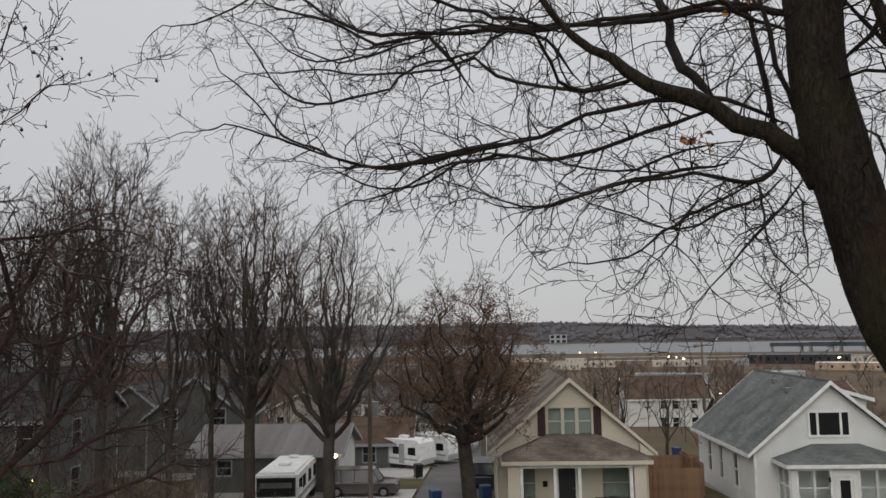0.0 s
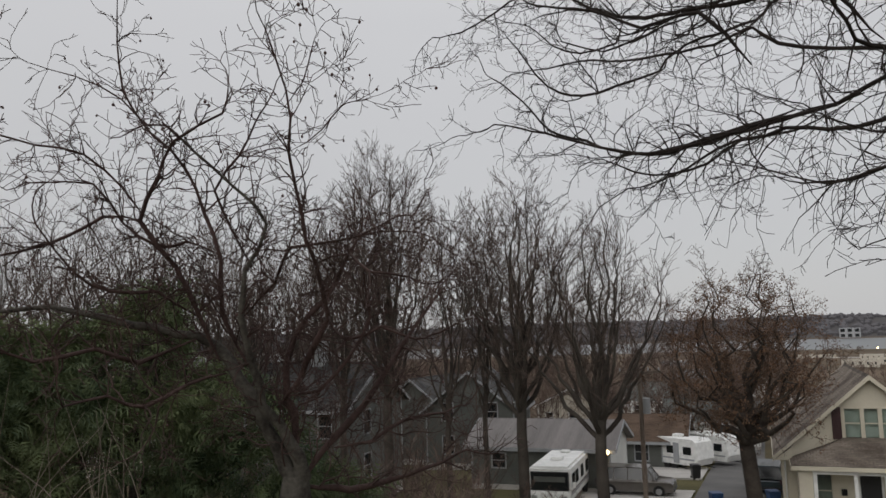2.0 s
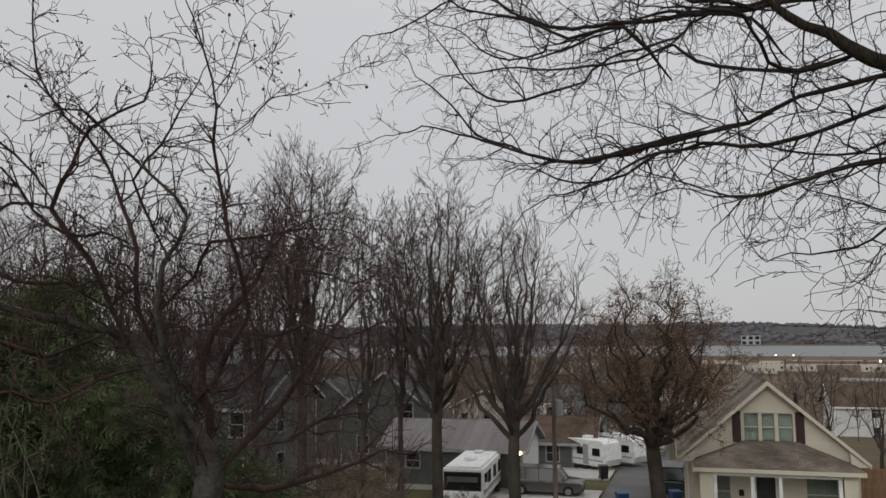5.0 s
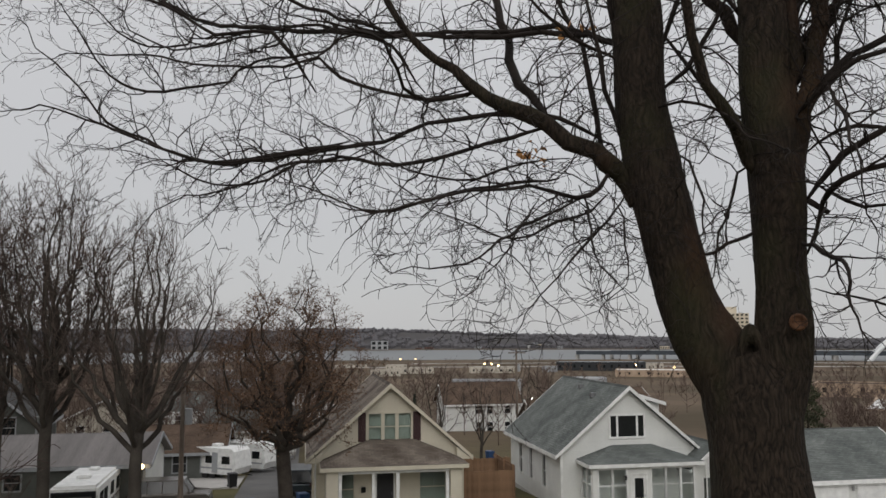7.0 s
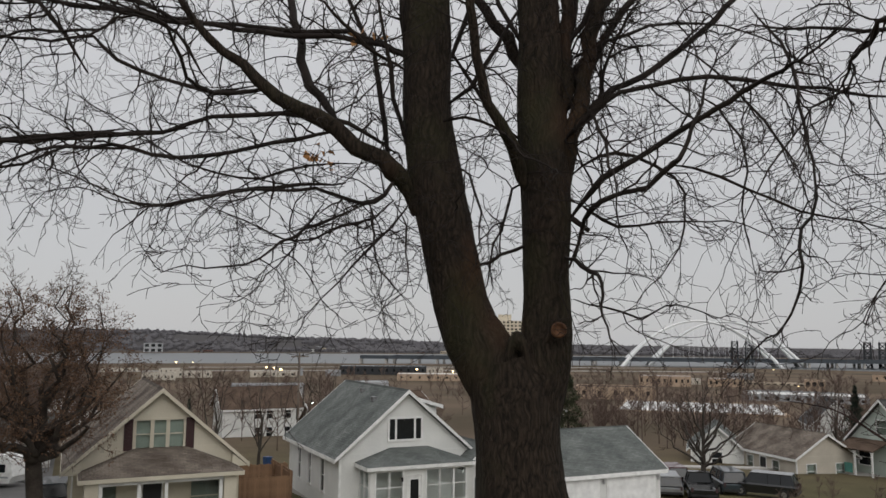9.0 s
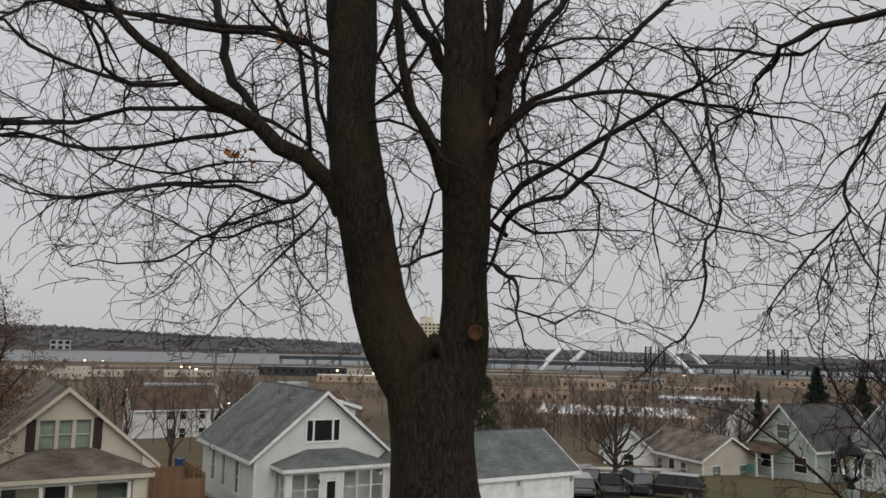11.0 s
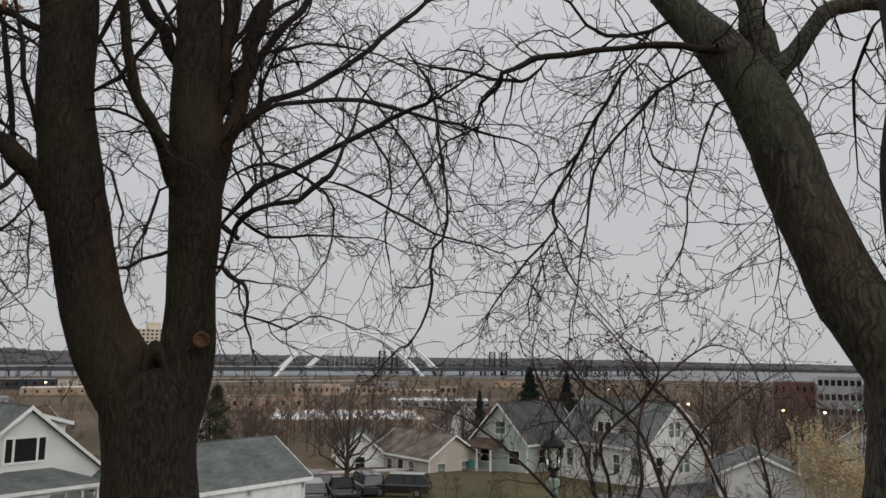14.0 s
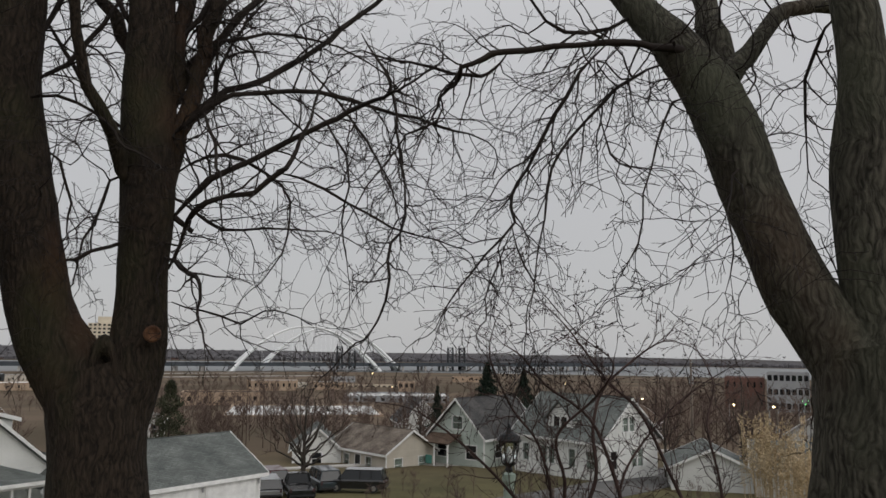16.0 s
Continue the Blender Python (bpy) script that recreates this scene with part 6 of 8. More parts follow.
for x0 in (2.32, 5.32):
    b = Build()
    b.xf = fx
    b.box(x0, x0 + 0.42, -0.055, -0.02, 4.2, 5.76)
    for i in range(22):
        b.box(x0 + 0.05, x0 + 0.37, -0.068, -0.055, 4.28 + 0.066 * i, 4.32 + 0.066 * i)
    part("shutter", b, SHUTTER, bung, "dark maroon louvred shutter")
hip_porch(bung, -3.45, 3.55, 2.1, 3.28, 4.3, 2.2, TAN_SHINGLE, trim=BEIGE_SIDING)
b = Build().box(-3.5, 3.6, -2.15, -0.02, 0.1, 0.46)
part("porch_floor", b, CONCRETE, bung)
for x0 in (-3.45, 2.95):
    b = Build()
    wall(b, Matrix.Translation((x0, -2.12, 0)), 0.6, 0.46, 3.05, course=0.115)
    part("porch_pier", b, BEIGE_SIDING, bung)
for x0, tr in ((-3.45, -90), (3.55, 90)):
    b = Build()
    wall(b, Matrix.Translation((x0, -0.02 if tr < 0 else -2.1, 0)) @ pose(0, 0, 0, 0, 0, tr), 2.08, 0.46, 3.05, course=0.115)
    part("porch_side", b, BEIGE_SIDING, bung)
for x0 in (-2.75, -1.05, 0.2, 2.8):
    post(bung, x0, -2.02, 0.46, 3.05, 0.16)
b = Build().box(-2.85, 2.9, -2.1, -1.94, 2.86, 3.05)
part("porch_beam", b, WHITE, bung)
b = Build()
for x0 in np.arange(1.0, 2.7, 0.13):
    b.rod((x0, -2.02, 0.5), (x0, -2.02, 1.35), 0.012, n=5)
b.rod((0.95, -2.02, 1.37), (2.75, -2.02, 1.37), 0.022, n=6).rod((0.95, -2.02, 0.6), (2.75, -2.02, 0.6), 0.018, n=6)
part("railing", b, BLACK_METAL, bung)
b = Build().box(-1.55, -1.3, -0.16, -0.02, 1.55, 1.85, 0.02)
part("mailbox", b, BLACK_METAL, bung)
for x0 in (-4.05, 4.05):
    b = Build()
    s = 1 if x0 > 0 else -1
    b.prism([(x0 - 0.42, 3.2), (x0 + 0.42, 3.2), (x0 + (0.42 if s < 0 else -0.42), 3.85)], -0.42, -0.03)
    part("eave_return", b, BEIGE_SIDING, bung)
b = Build()
b.rod((-3.98, -0.1, 0), (-3.98, -0.1, 3.3), 0.045, n=8)
part("downpipe", b, WHITE, bung)

# ---- the white house ----
gzw = -0.75
W, D, H = 8.3, 11.2, 3.6
wh = house("white_house", "white-sided house with slate-grey roof and glazed porch", (*grid(18.8, 44.5), gzw), -HEAD, W, D, H, 3.5, "y", WHITE_SIDING, GREY_SHINGLE,
           windows=[("left", 2.3, 3.0, 1.0, 2.9, 1, None), ("left", 7.6, 8.3, 1.0, 2.9, 1, None), ("left", 4.8, 5.4, 1.0, 2.9, 1, None)], course=0.115, over=0.42)
fx = SIDES["front"](W, D)
b = Build()
b.xf = fx
for p in ((2.95, 5.25, 5.52, 5.66), (2.95, 5.25, 4.2, 4.32)):
    b.box(p[0], p[1], -0.07, -0.022, p[2], p[3])
for x0 in (2.95, 3.42, 4.66, 5.13):
    b.box(x0, x0 + 0.12, -0.06, -0.022, 4.32, 5.52)
win = part("window", b, WHITE, wh)
for x0, x1 in ((3.07, 3.42), (3.54, 4.66), (4.78, 5.13)):
    g = Build()
    g.xf = fx
    g.box(x0, x1, -0.034, -0.022, 4.32, 5.52)
    part("pane", g, TINT, win, "dark window pane")
hip_porch(wh, -2.95, 3.35, 1.9, 3.12, 3.85, 1.9, GREY_SHINGLE)
# glazed porch walls
b = Build()
holes = [(0.35, 1.1, 1.0, 2.75), (1.22, 1.97, 1.0, 2.75), (2.32, 3.15, 0.35, 2.45), (3.5, 4.28, 1.0, 2.75), (4.4, 5.18, 1.0, 2.75), (5.3, 6.02, 1.0, 2.75)]
pf = Matrix.Translation((-2.95, -1.9, 0))
wall(b, pf, 6.3, 0.0, 3.0, holes, course=0.115, thick=0.1)
part("porch_wall", b, WHITE_SIDING, wh)
for h in holes:
    if h[2] < 0.5:
        d = door(wh, pf, *h, WHITE)
        g = Build()
        g.xf = pf
        g.box(h[0] + 0.16, h[1] - 0.16, -0.005, 0.006, 1.15, 2.25)
        part("storm_glass", g, TINT, d)
    else:
        window(wh, pf, *h, 1, True, None)
for x0, tr, y0 in ((-2.95, -90, -0.02), (3.35, 90, -1.9)):
    xf = Matrix.Translation((x0, y0, 0)) @ pose(0, 0, 0, 0, 0, tr)
    b = Build()
    hs = [(0.2, 0.9, 1.0, 2.75), (1.0, 1.7, 1.0, 2.75)]
    wall(b, xf, 1.88, 0.0, 3.0, hs, course=0.115, thick=0.1)
    part("porch_side", b, WHITE_SIDING, wh)
    for h in hs:
        window(wh, xf, *h, 1, True, None)
b = Build().rod((-1.05, -1.95, 2.35), (-1.05, -2.07, 2.35), 0.05, n=8).rod((-1.05, -2.07, 2.2), (-1.05, -2.07, 2.45), 0.06, 0.03, 8)
part("porch_lamp", b, BLACK_METAL, wh)
# shed dormer on the right slope
b = Build()
wall(b, Matrix.Translation((0.9, 3.2, 0)), 2.6, 4.4, 6.0, course=0.115)
wall(b, Matrix.Translation((3.5, 3.2, 0)) @ pose(0, 0, 0, 0, 0, 90), 5.5, 4.2, 5.75, course=0.115)
dor = part("dormer", b, WHITE_SIDING, wh)
b = Build()
slab(b, [(3.85, 2.9, 5.98), (3.85, 9.0, 5.98), (0.0, 9.0, 7.12), (0.0, 2.9, 7.12)], 0.13)
roof_part("dormer_roof", b, GREY_SHINGLE, dor)
b = Build()
b.prism([(0.0, 6.92), (3.85, 5.78), (3.85, 6.0), (0.0, 7.14)], 2.84, 2.89)
part("bargeboard", b, WHITE, dor)
for x0, y0 in ((-1.0, 3.0), (-0.6, 6.2)):
    b = Build()
    z0 = H + 3.5 - abs(x0) / (W / 2) * 3.5
    b.box(x0 - 0.15, x0 + 0.15, y0 - 0.15, y0 + 0.15, z0 + 0.12, z0 + 0.4)
    part("roof_vent", b, CHROME, wh)
b = Build().rod((-4.2, -0.1, 0), (-4.2, -0.1, 3.3), 0.045, n=8)
part("downpipe", b, WHITE, wh)
b = Build().rod((3.95, -1.8, 0), (3.95, -1.8, 3.0), 0.04, n=8)
part("downpipe", b, WHITE, wh)

# ---- garage with double doors ----
W, D, H = 8.4, 7.0, 2.75
gar = house("garage", "white garage with slate-grey roof and two wide doors", (*grid(28.4, 37.9), -0.75), -HEAD, W, D, H, 1.95, "x", WHITE_SIDING, GREY_SHINGLE, over=0.35, course=0.15, category="garage")
for x0 in (-3.75, 0.35):
    b = Build().box(x0 - 0.1, x0 + 3.5, -0.06, -0.022, 0.0, 2.4)
    fr = part("door_frame", b, WHITE, gar)
    b = Build()
    for i in range(4):
        b.box(x0, x0 + 3.4, -0.085, -0.062, 0.03 + 0.57 * i, 0.57 + 0.57 * i)
        for j in range(4):
            b.box(x0 + 0.1 + 0.82 * j, x0 + 0.82 + 0.82 * j, -0.095, -0.085, 0.1 + 0.57 * i, 0.5 + 0.57 * i)
    part("overhead_door", b, WHITE, fr)
for x0 in (0.0, 4.0):
    b = Build().rod((x0, -0.02, 2.25), (x0, -0.13, 2.25), 0.03, n=6).rod((x0, -0.13, 2.1), (x0, -0.13, 2.35), 0.07, 0.05, 8)
    part("wall_lamp", b, CHROME, gar)
house("shed", "small white gabled outbuilding with dark door", (*grid(23.6, 43.0), -0.8), -HEAD, 3.2, 5, 2.6, 1.3, "y", WHITE_SIDING, GREY_SHINGLE, doors=[("front", 0.7, 1.5, 0.1, 2.1, GREY_SIDING)], course=0.15, category="shed", over=0.2)


# ---- fence between the houses ----
def fence(u0, u1, v, h=1.9):
    root = thing("fence", "stained wooden board fence between two houses", "fence", spot(u0, v), -HEAD)
    n = int((u1 - u0) / 0.15)
    one = Build().box(0, 0.14, 0, 0.022, 0.05, h).data("board", WOOD_FENCE)
    for i in range(n):
        o = part("board", one, None, root)
        o.location = (i * 0.15, 0, 0.02 * math.sin(i * 2.1))
    for z in (0.4, h * 0.55, h - 0.25):
        part("rail", Build().box(0, u1 - u0, 0.024, 0.07, z, z + 0.09), WOOD_FENCE, root)
    for i in range(int((u1 - u0) / 2.2) + 1):
        part("fence_post", Build().box(i * 2.2, i * 2.2 + 0.1, 0.072, 0.17, -0.4, h + 0.05), WOOD_FENCE, root)
    return root


fence(8.9, 12.6, 47.5)
f2 = fence(8.9, 13.6, 52.0, 2.2)
f3 = fence(0, 5.5, 47.5, 2.2)
f3.matrix_basis = pose(*spot(12.7, 47.5), 0, 0, 90 - HEAD)


# ---- houses further off ----
def simple(name, label, u, v, rz, w, d, h, rise, axis, siding, shingle, wins, course=0.25, doors=(), dz=-0.1):
    return house(name, label, spot(u, v, dz), -HEAD + rz, w, d, h, rise, axis, siding, shingle, wins, doors, course=course, trim=GREY_WALL if siding is GREY_SIDING else None)


def uv(az, d):
    a = radians(az - HEAD)
    return d * math.sin(a), d * math.cos(a)


def two_floor(w, d, cols, h1=0.9, side=True):
    out = []
    for z in (h1, h1 + 2.7):
        for i in range(cols):
            x = w * (i + 0.5) / cols
            out.append(("front", x - 0.45, x + 0.45, z, z + 1.4, 1, None))
        if side:
            out.append(("left", d * 0.3, d * 0.3 + 0.9, z, z + 1.4, 1, None))
            out.append(("right", d * 0.3, d * 0.3 + 0.9, z, z + 1.4, 1, None))
    return out


def one_floor(w, d, cols, curtain=None):
    out = [("front", w * (i + 0.5) / cols - 0.5, w * (i + 0.5) / cols + 0.5, 0.9, 2.2, 1, curtain) for i in range(cols)]
    return out + [(s, d * k - 0.45, d * k + 0.45, 0.9, 2.2, 1, curtain) for s in ("left", "right") for k in (0.3, 0.7)]


simple("house", "white two-storey house with dark brown hip-like roof", *uv(16.8, 114), 0, 11.0, 8, 5.0, 2.6, "x", WHITE_SIDING, BROWN_SHINGLE, [("front", x, x + 0.85, z, z + 1.4, 1, None) for z in (0.9, 3.5) for x in (4.4, 6.0, 8.6)], dz=-1.1)
simple("house", "small cottage with brown roof behind the white house", *uv(23.2, 95), 0, 9, 7, 2.7, 2.2, "x", TAN_SIDING, BROWN_SHINGLE, one_floor(9, 7, 3))
def cornered(az, dist, theta, w, right=False):
    """Street-grid place of a front's middle whose left (or right) front corner stands at a bearing and distance."""
    x, y = polar(az, dist)
    s = -0.5 if right else 0.5
    x, y = x + s * w * math.cos(radians(theta)), y + s * w * math.sin(radians(theta))
    a = radians(HEAD)
    return x * math.cos(a) - y * math.sin(a), x * math.sin(a) + y * math.cos(a), theta + HEAD


simple("house", "tan one-storey house with brown-grey roof", *cornered(53.4, 82, -14, 6.6), 6.6, 9.6, 2.9, 2.0, "y", TAN_SIDING, TAN_SHINGLE, one_floor(6.6, 9.6, 2, CURTAIN), doors=[("left", 4.4, 5.3, 0.2, 2.3, DARK)], dz=-1.3)
simple("house", "white gabled cottage behind a bare tree", *uv(48.5, 88), -44, 5.2, 7, 2.6, 2.2, "y", WHITE_SIDING, GREY_SHINGLE, one_floor(5.2, 7, 1), dz=-1.1)
green = simple("house", "pale green house with dark roof and porch", *cornered(60.4, 83, -98, 7.2, True), 7.2, 10, 3.4, 3.6, "y", GREEN_SIDING, DARK_SHINGLE, [("front", 2.9, 4.3, 3.9, 5.2, 1, CURTAIN), ("front", 0.8, 2.2, 0.9, 2.3, 1, None), ("front", 4.8, 6.2, 0.9, 2.3, 1, None), ("right", 2, 3, 1, 2.4, 1, None), ("right", 6, 7, 1, 2.4, 1, None)])
b = Build()
slab(b, [(-3.5, -2.3, 2.55), (0.6, -2.3, 2.55), (0.6, -0.04, 3.35), (-3.5, -0.04, 3.35)], 0.12)
porch = roof_part("porch_roof", b, BROWN_SHINGLE, green, "brown shingled porch roof")
for x0 in (-3.3, -1.45, 0.4):
    post(green, x0, -2.1, 0.0, 2.42, 0.15)
part("porch_floor", Build().box(-3.4, 0.5, -2.25, -0.04, -0.6, 0.12), CONCRETE, green)
part("awning", Build().box(-2.6, -1.7, -2.2, -2.12, 0.3, 1.2, 0.03), GREEN_PLASTIC, green, "teal cloth hung on the porch")
wh2 = simple("house", "large white house with gabled dormer and grey roof", *cornered(68.6, 74, -108, 11.0, True), 11.0, 8.5, 3.9, 3.6, "x", WHITE_SIDING, GREY_SHINGLE,
             [("front", 1.2, 2.0, 1.2, 2.8, 1, CURTAIN), ("front", 3.6, 5.4, 1.2, 2.8, 2, CURTAIN), ("front", 7.2, 8.0, 1.2, 2.8, 1, CURTAIN), ("front", 9.3, 10.3, 1.2, 2.8, 1, CURTAIN),
              ("right", 1.4, 2.3, 1.2, 2.8, 1, None), ("right", 4.5, 6.2, 1.2, 2.8, 2, CURTAIN), ("right", 3.3, 5.0, 4.5, 5.8, 2, CURTAIN), ("left", 3.3, 5.0, 4.5, 5.8, 2, None)])
b = Build()
wall(b, Matrix.Translation((-1.6, 0.7, 0)), 3.2, 4.3, 5.6, [(0.75, 1.5, 4.5, 5.6), (1.7, 2.45, 4.5, 5.6)], 1.5, 0.2)
dor = part("dormer", b, WHITE_SIDING, wh2)
b = Build().box(-0.85, -0.1, 0.78, 0.8, 4.5, 5.6).box(0.1, 0.85, 0.78, 0.8, 4.5, 5.6)
part("pane", b, TINT, dor)
b = Build().box(-1.6, -1.5, 0.7, 3.6, 4.2, 5.6).box(1.5, 1.6, 0.7, 3.6, 4.2, 5.6)
part("cheek", b, WHITE_SIDING, dor)
b = Build()
slab(b, [(-1.95, 4.3, 5.4), (-1.95, 0.4, 5.4), (0, 0.4, 7.25), (0, 4.3, 7.25)], 0.12)
slab(b, [(1.95, 0.4, 5.4), (1.95, 4.3, 5.4), (0, 4.3, 7.25), (0, 0.4, 7.25)], 0.12)
roof_part("dormer_roof", b, GREY_SHINGLE, dor)
simple("garage", "white gabled garage with grey roof behind the lawns", *uv(76.0, 71), -66, 6.5, 7.5, 2.4, 1.5, "y", WHITE_SIDING, GREY_SHINGLE, [], dz=-0.5)
simple("garage", "low white building with grey roof", *uv(82.0, 70), -74, 8, 7, 2.5, 1.6, "x", WHITE_SIDING, GREY_SHINGLE, [])
simple("house", "small white house far behind the spruce", *uv(55.9, 118), -40, 6, 8, 3.4, 3.0, "y", WHITE_SIDING, DARK_SHINGLE, one_floor(6, 8, 2))
simple("house", "white house with dark roof on the side street", *uv(89, 62), -78, 9, 8, 3.4, 2.8, "x", WHITE_SIDING, GREY_SHINGLE, one_floor(9, 8, 3))
# left side: workshop, cottages and dark houses behind the tall trees
ws = simple("workshop", "long grey metal-roofed garage with white end wall and lamp", *uv(-11.6, 53), 0, 9.4, 6.5, 2.5, 1.3, "x", GREY_SIDING, METAL_ROOF, [("front", 1.5, 2.4, 1.1, 2.0, 1, None)], dz=0.3)
[o for o in ws.children if o.name.startswith("wall")][1].data.materials[0] = WHITE_SIDING
simple("house", "small cottage with rusty brown roof", *uv(-4.4, 66), 0, 6.4, 6.5, 2.5, 1.6, "x", GREY_SIDING, BROWN_SHINGLE, one_floor(6.4, 6.5, 3), dz=-0.3)
simple("garage", "low grey-roofed white garage behind the campers", *uv(0.3, 84), 0, 9, 7, 2.4, 1.8, "x", WHITE_SIDING, GREY_SHINGLE, [], dz=0.4)
simple("house", "dark grey house with dark roof among trees", *uv(-16.4, 66), 8, 7.5, 9, 4.4, 3.0, "y", GREY_SIDING, DARK_SHINGLE, two_floor(7.5, 9, 2, 0.8), dz=0.5)
simple("house", "dark grey house with white trim among trees", *uv(-20.5, 72), -6, 8, 9, 4.0, 3.0, "y", GREY_SIDING, DARK_SHINGLE, two_floor(8, 9, 2, 0.8), dz=0.5)
sh = simple("house", "grey house with chimney behind the crabapple", *uv(-29.4, 50), 0, 8, 8, 5.4, 2.4, "x", GREY_SIDING, DARK_SHINGLE, two_floor(8, 8, 3), dz=0.6)
b = Build().box(-0.45, 0.45, 3.6, 4.3, 5, 9.2).box(-0.52, 0.52, 3.53, 4.37, 9.2, 9.4)
part("chimney", b, GREY_WALL, sh, "pale rendered chimney")
b = Build()
for i in range(9):
    b.xf = Matrix.Translation((3.2 + 0.06 * math.sin(i * 2.0), -0.1, 1.0 + 0.16 * i)) @ Matrix.Scale(0.05, 4)
    b.lathe([(0.4, -0.9), (1, 0), (0.4, 0.9)], 6)
part("string_lights", b, LIGHT_AMBER, sh, "glowing amber string of lights")
for k, (az, d, w, sd, rf) in enumerate(((-35, 75, 9, GREY_SIDING, DARK_SHINGLE), (-42, 80, 9, TAN_SIDING, BROWN_SHINGLE), (-25, 95, 9, WHITE_SIDING, DARK_SHINGLE), (-9, 105, 10, TAN_SIDING, BROWN_SHINGLE),
                                        (-3, 125, 10, WHITE_SIDING, GREY_SHINGLE), (4, 130, 9, WHITE_SIDING, BROWN_SHINGLE), (-16, 120, 9, TAN_SIDING, DARK_SHINGLE), (9, 150, 10, TAN_SIDING, BROWN_SHINGLE),
                                        (27, 130, 10, TAN_SIDING, BROWN_SHINGLE), (36, 120, 10, WHITE_SIDING, DARK_SHINGLE), (72, 130, 10, WHITE_SIDING, BROWN_SHINGLE), (65, 140, 10, TAN_SIDING, DARK_SHINGLE), (85, 120, 12, WHITE_SIDING, GREY_SHINGLE))):
    simple("house", "small distant house with pitched roof among bare trees", *uv(az, d), (k % 3) * 12 - 10, w, 7, 3.0, 2.4, "xy"[k % 2], sd, rf, one_floor(w, 7, 3), 0.5, dz=0.3)
b = Build().rod((4.62, -0.4, 2.45), (4.62, -0.55, 2.42), 0.05, n=8)
la = part("wall_lamp", b, BLACK_METAL, ws)
b = Build()
b.xf = Matrix.Translation((4.62, -0.6, 2.36)) @ Matrix.Scale(0.16, 4)
b.lathe([(0.4, -0.9), (1, -0.3), (1, 0.3), (0.4, 0.9)], 10)
part("bulb", b, LIGHT_WARM, la, "lit warm lamp")


# ---- vehicles ----
def wheel(root, x, y, r, w=0.22):
    b = Build().rod((x, y - w / 2, r), (x, y + w / 2, r), r, n=18)
    t = part("wheel", b, RUBBER, root)
    s = -1 if y < 0 else 1
    b = Build().rod((x, y + s * (w / 2 - 0.03), r), (x, y + s * (w / 2 + 0.012), r), r * 0.62, r * 0.55, 12)
    part("rim", b, CHROME, t)


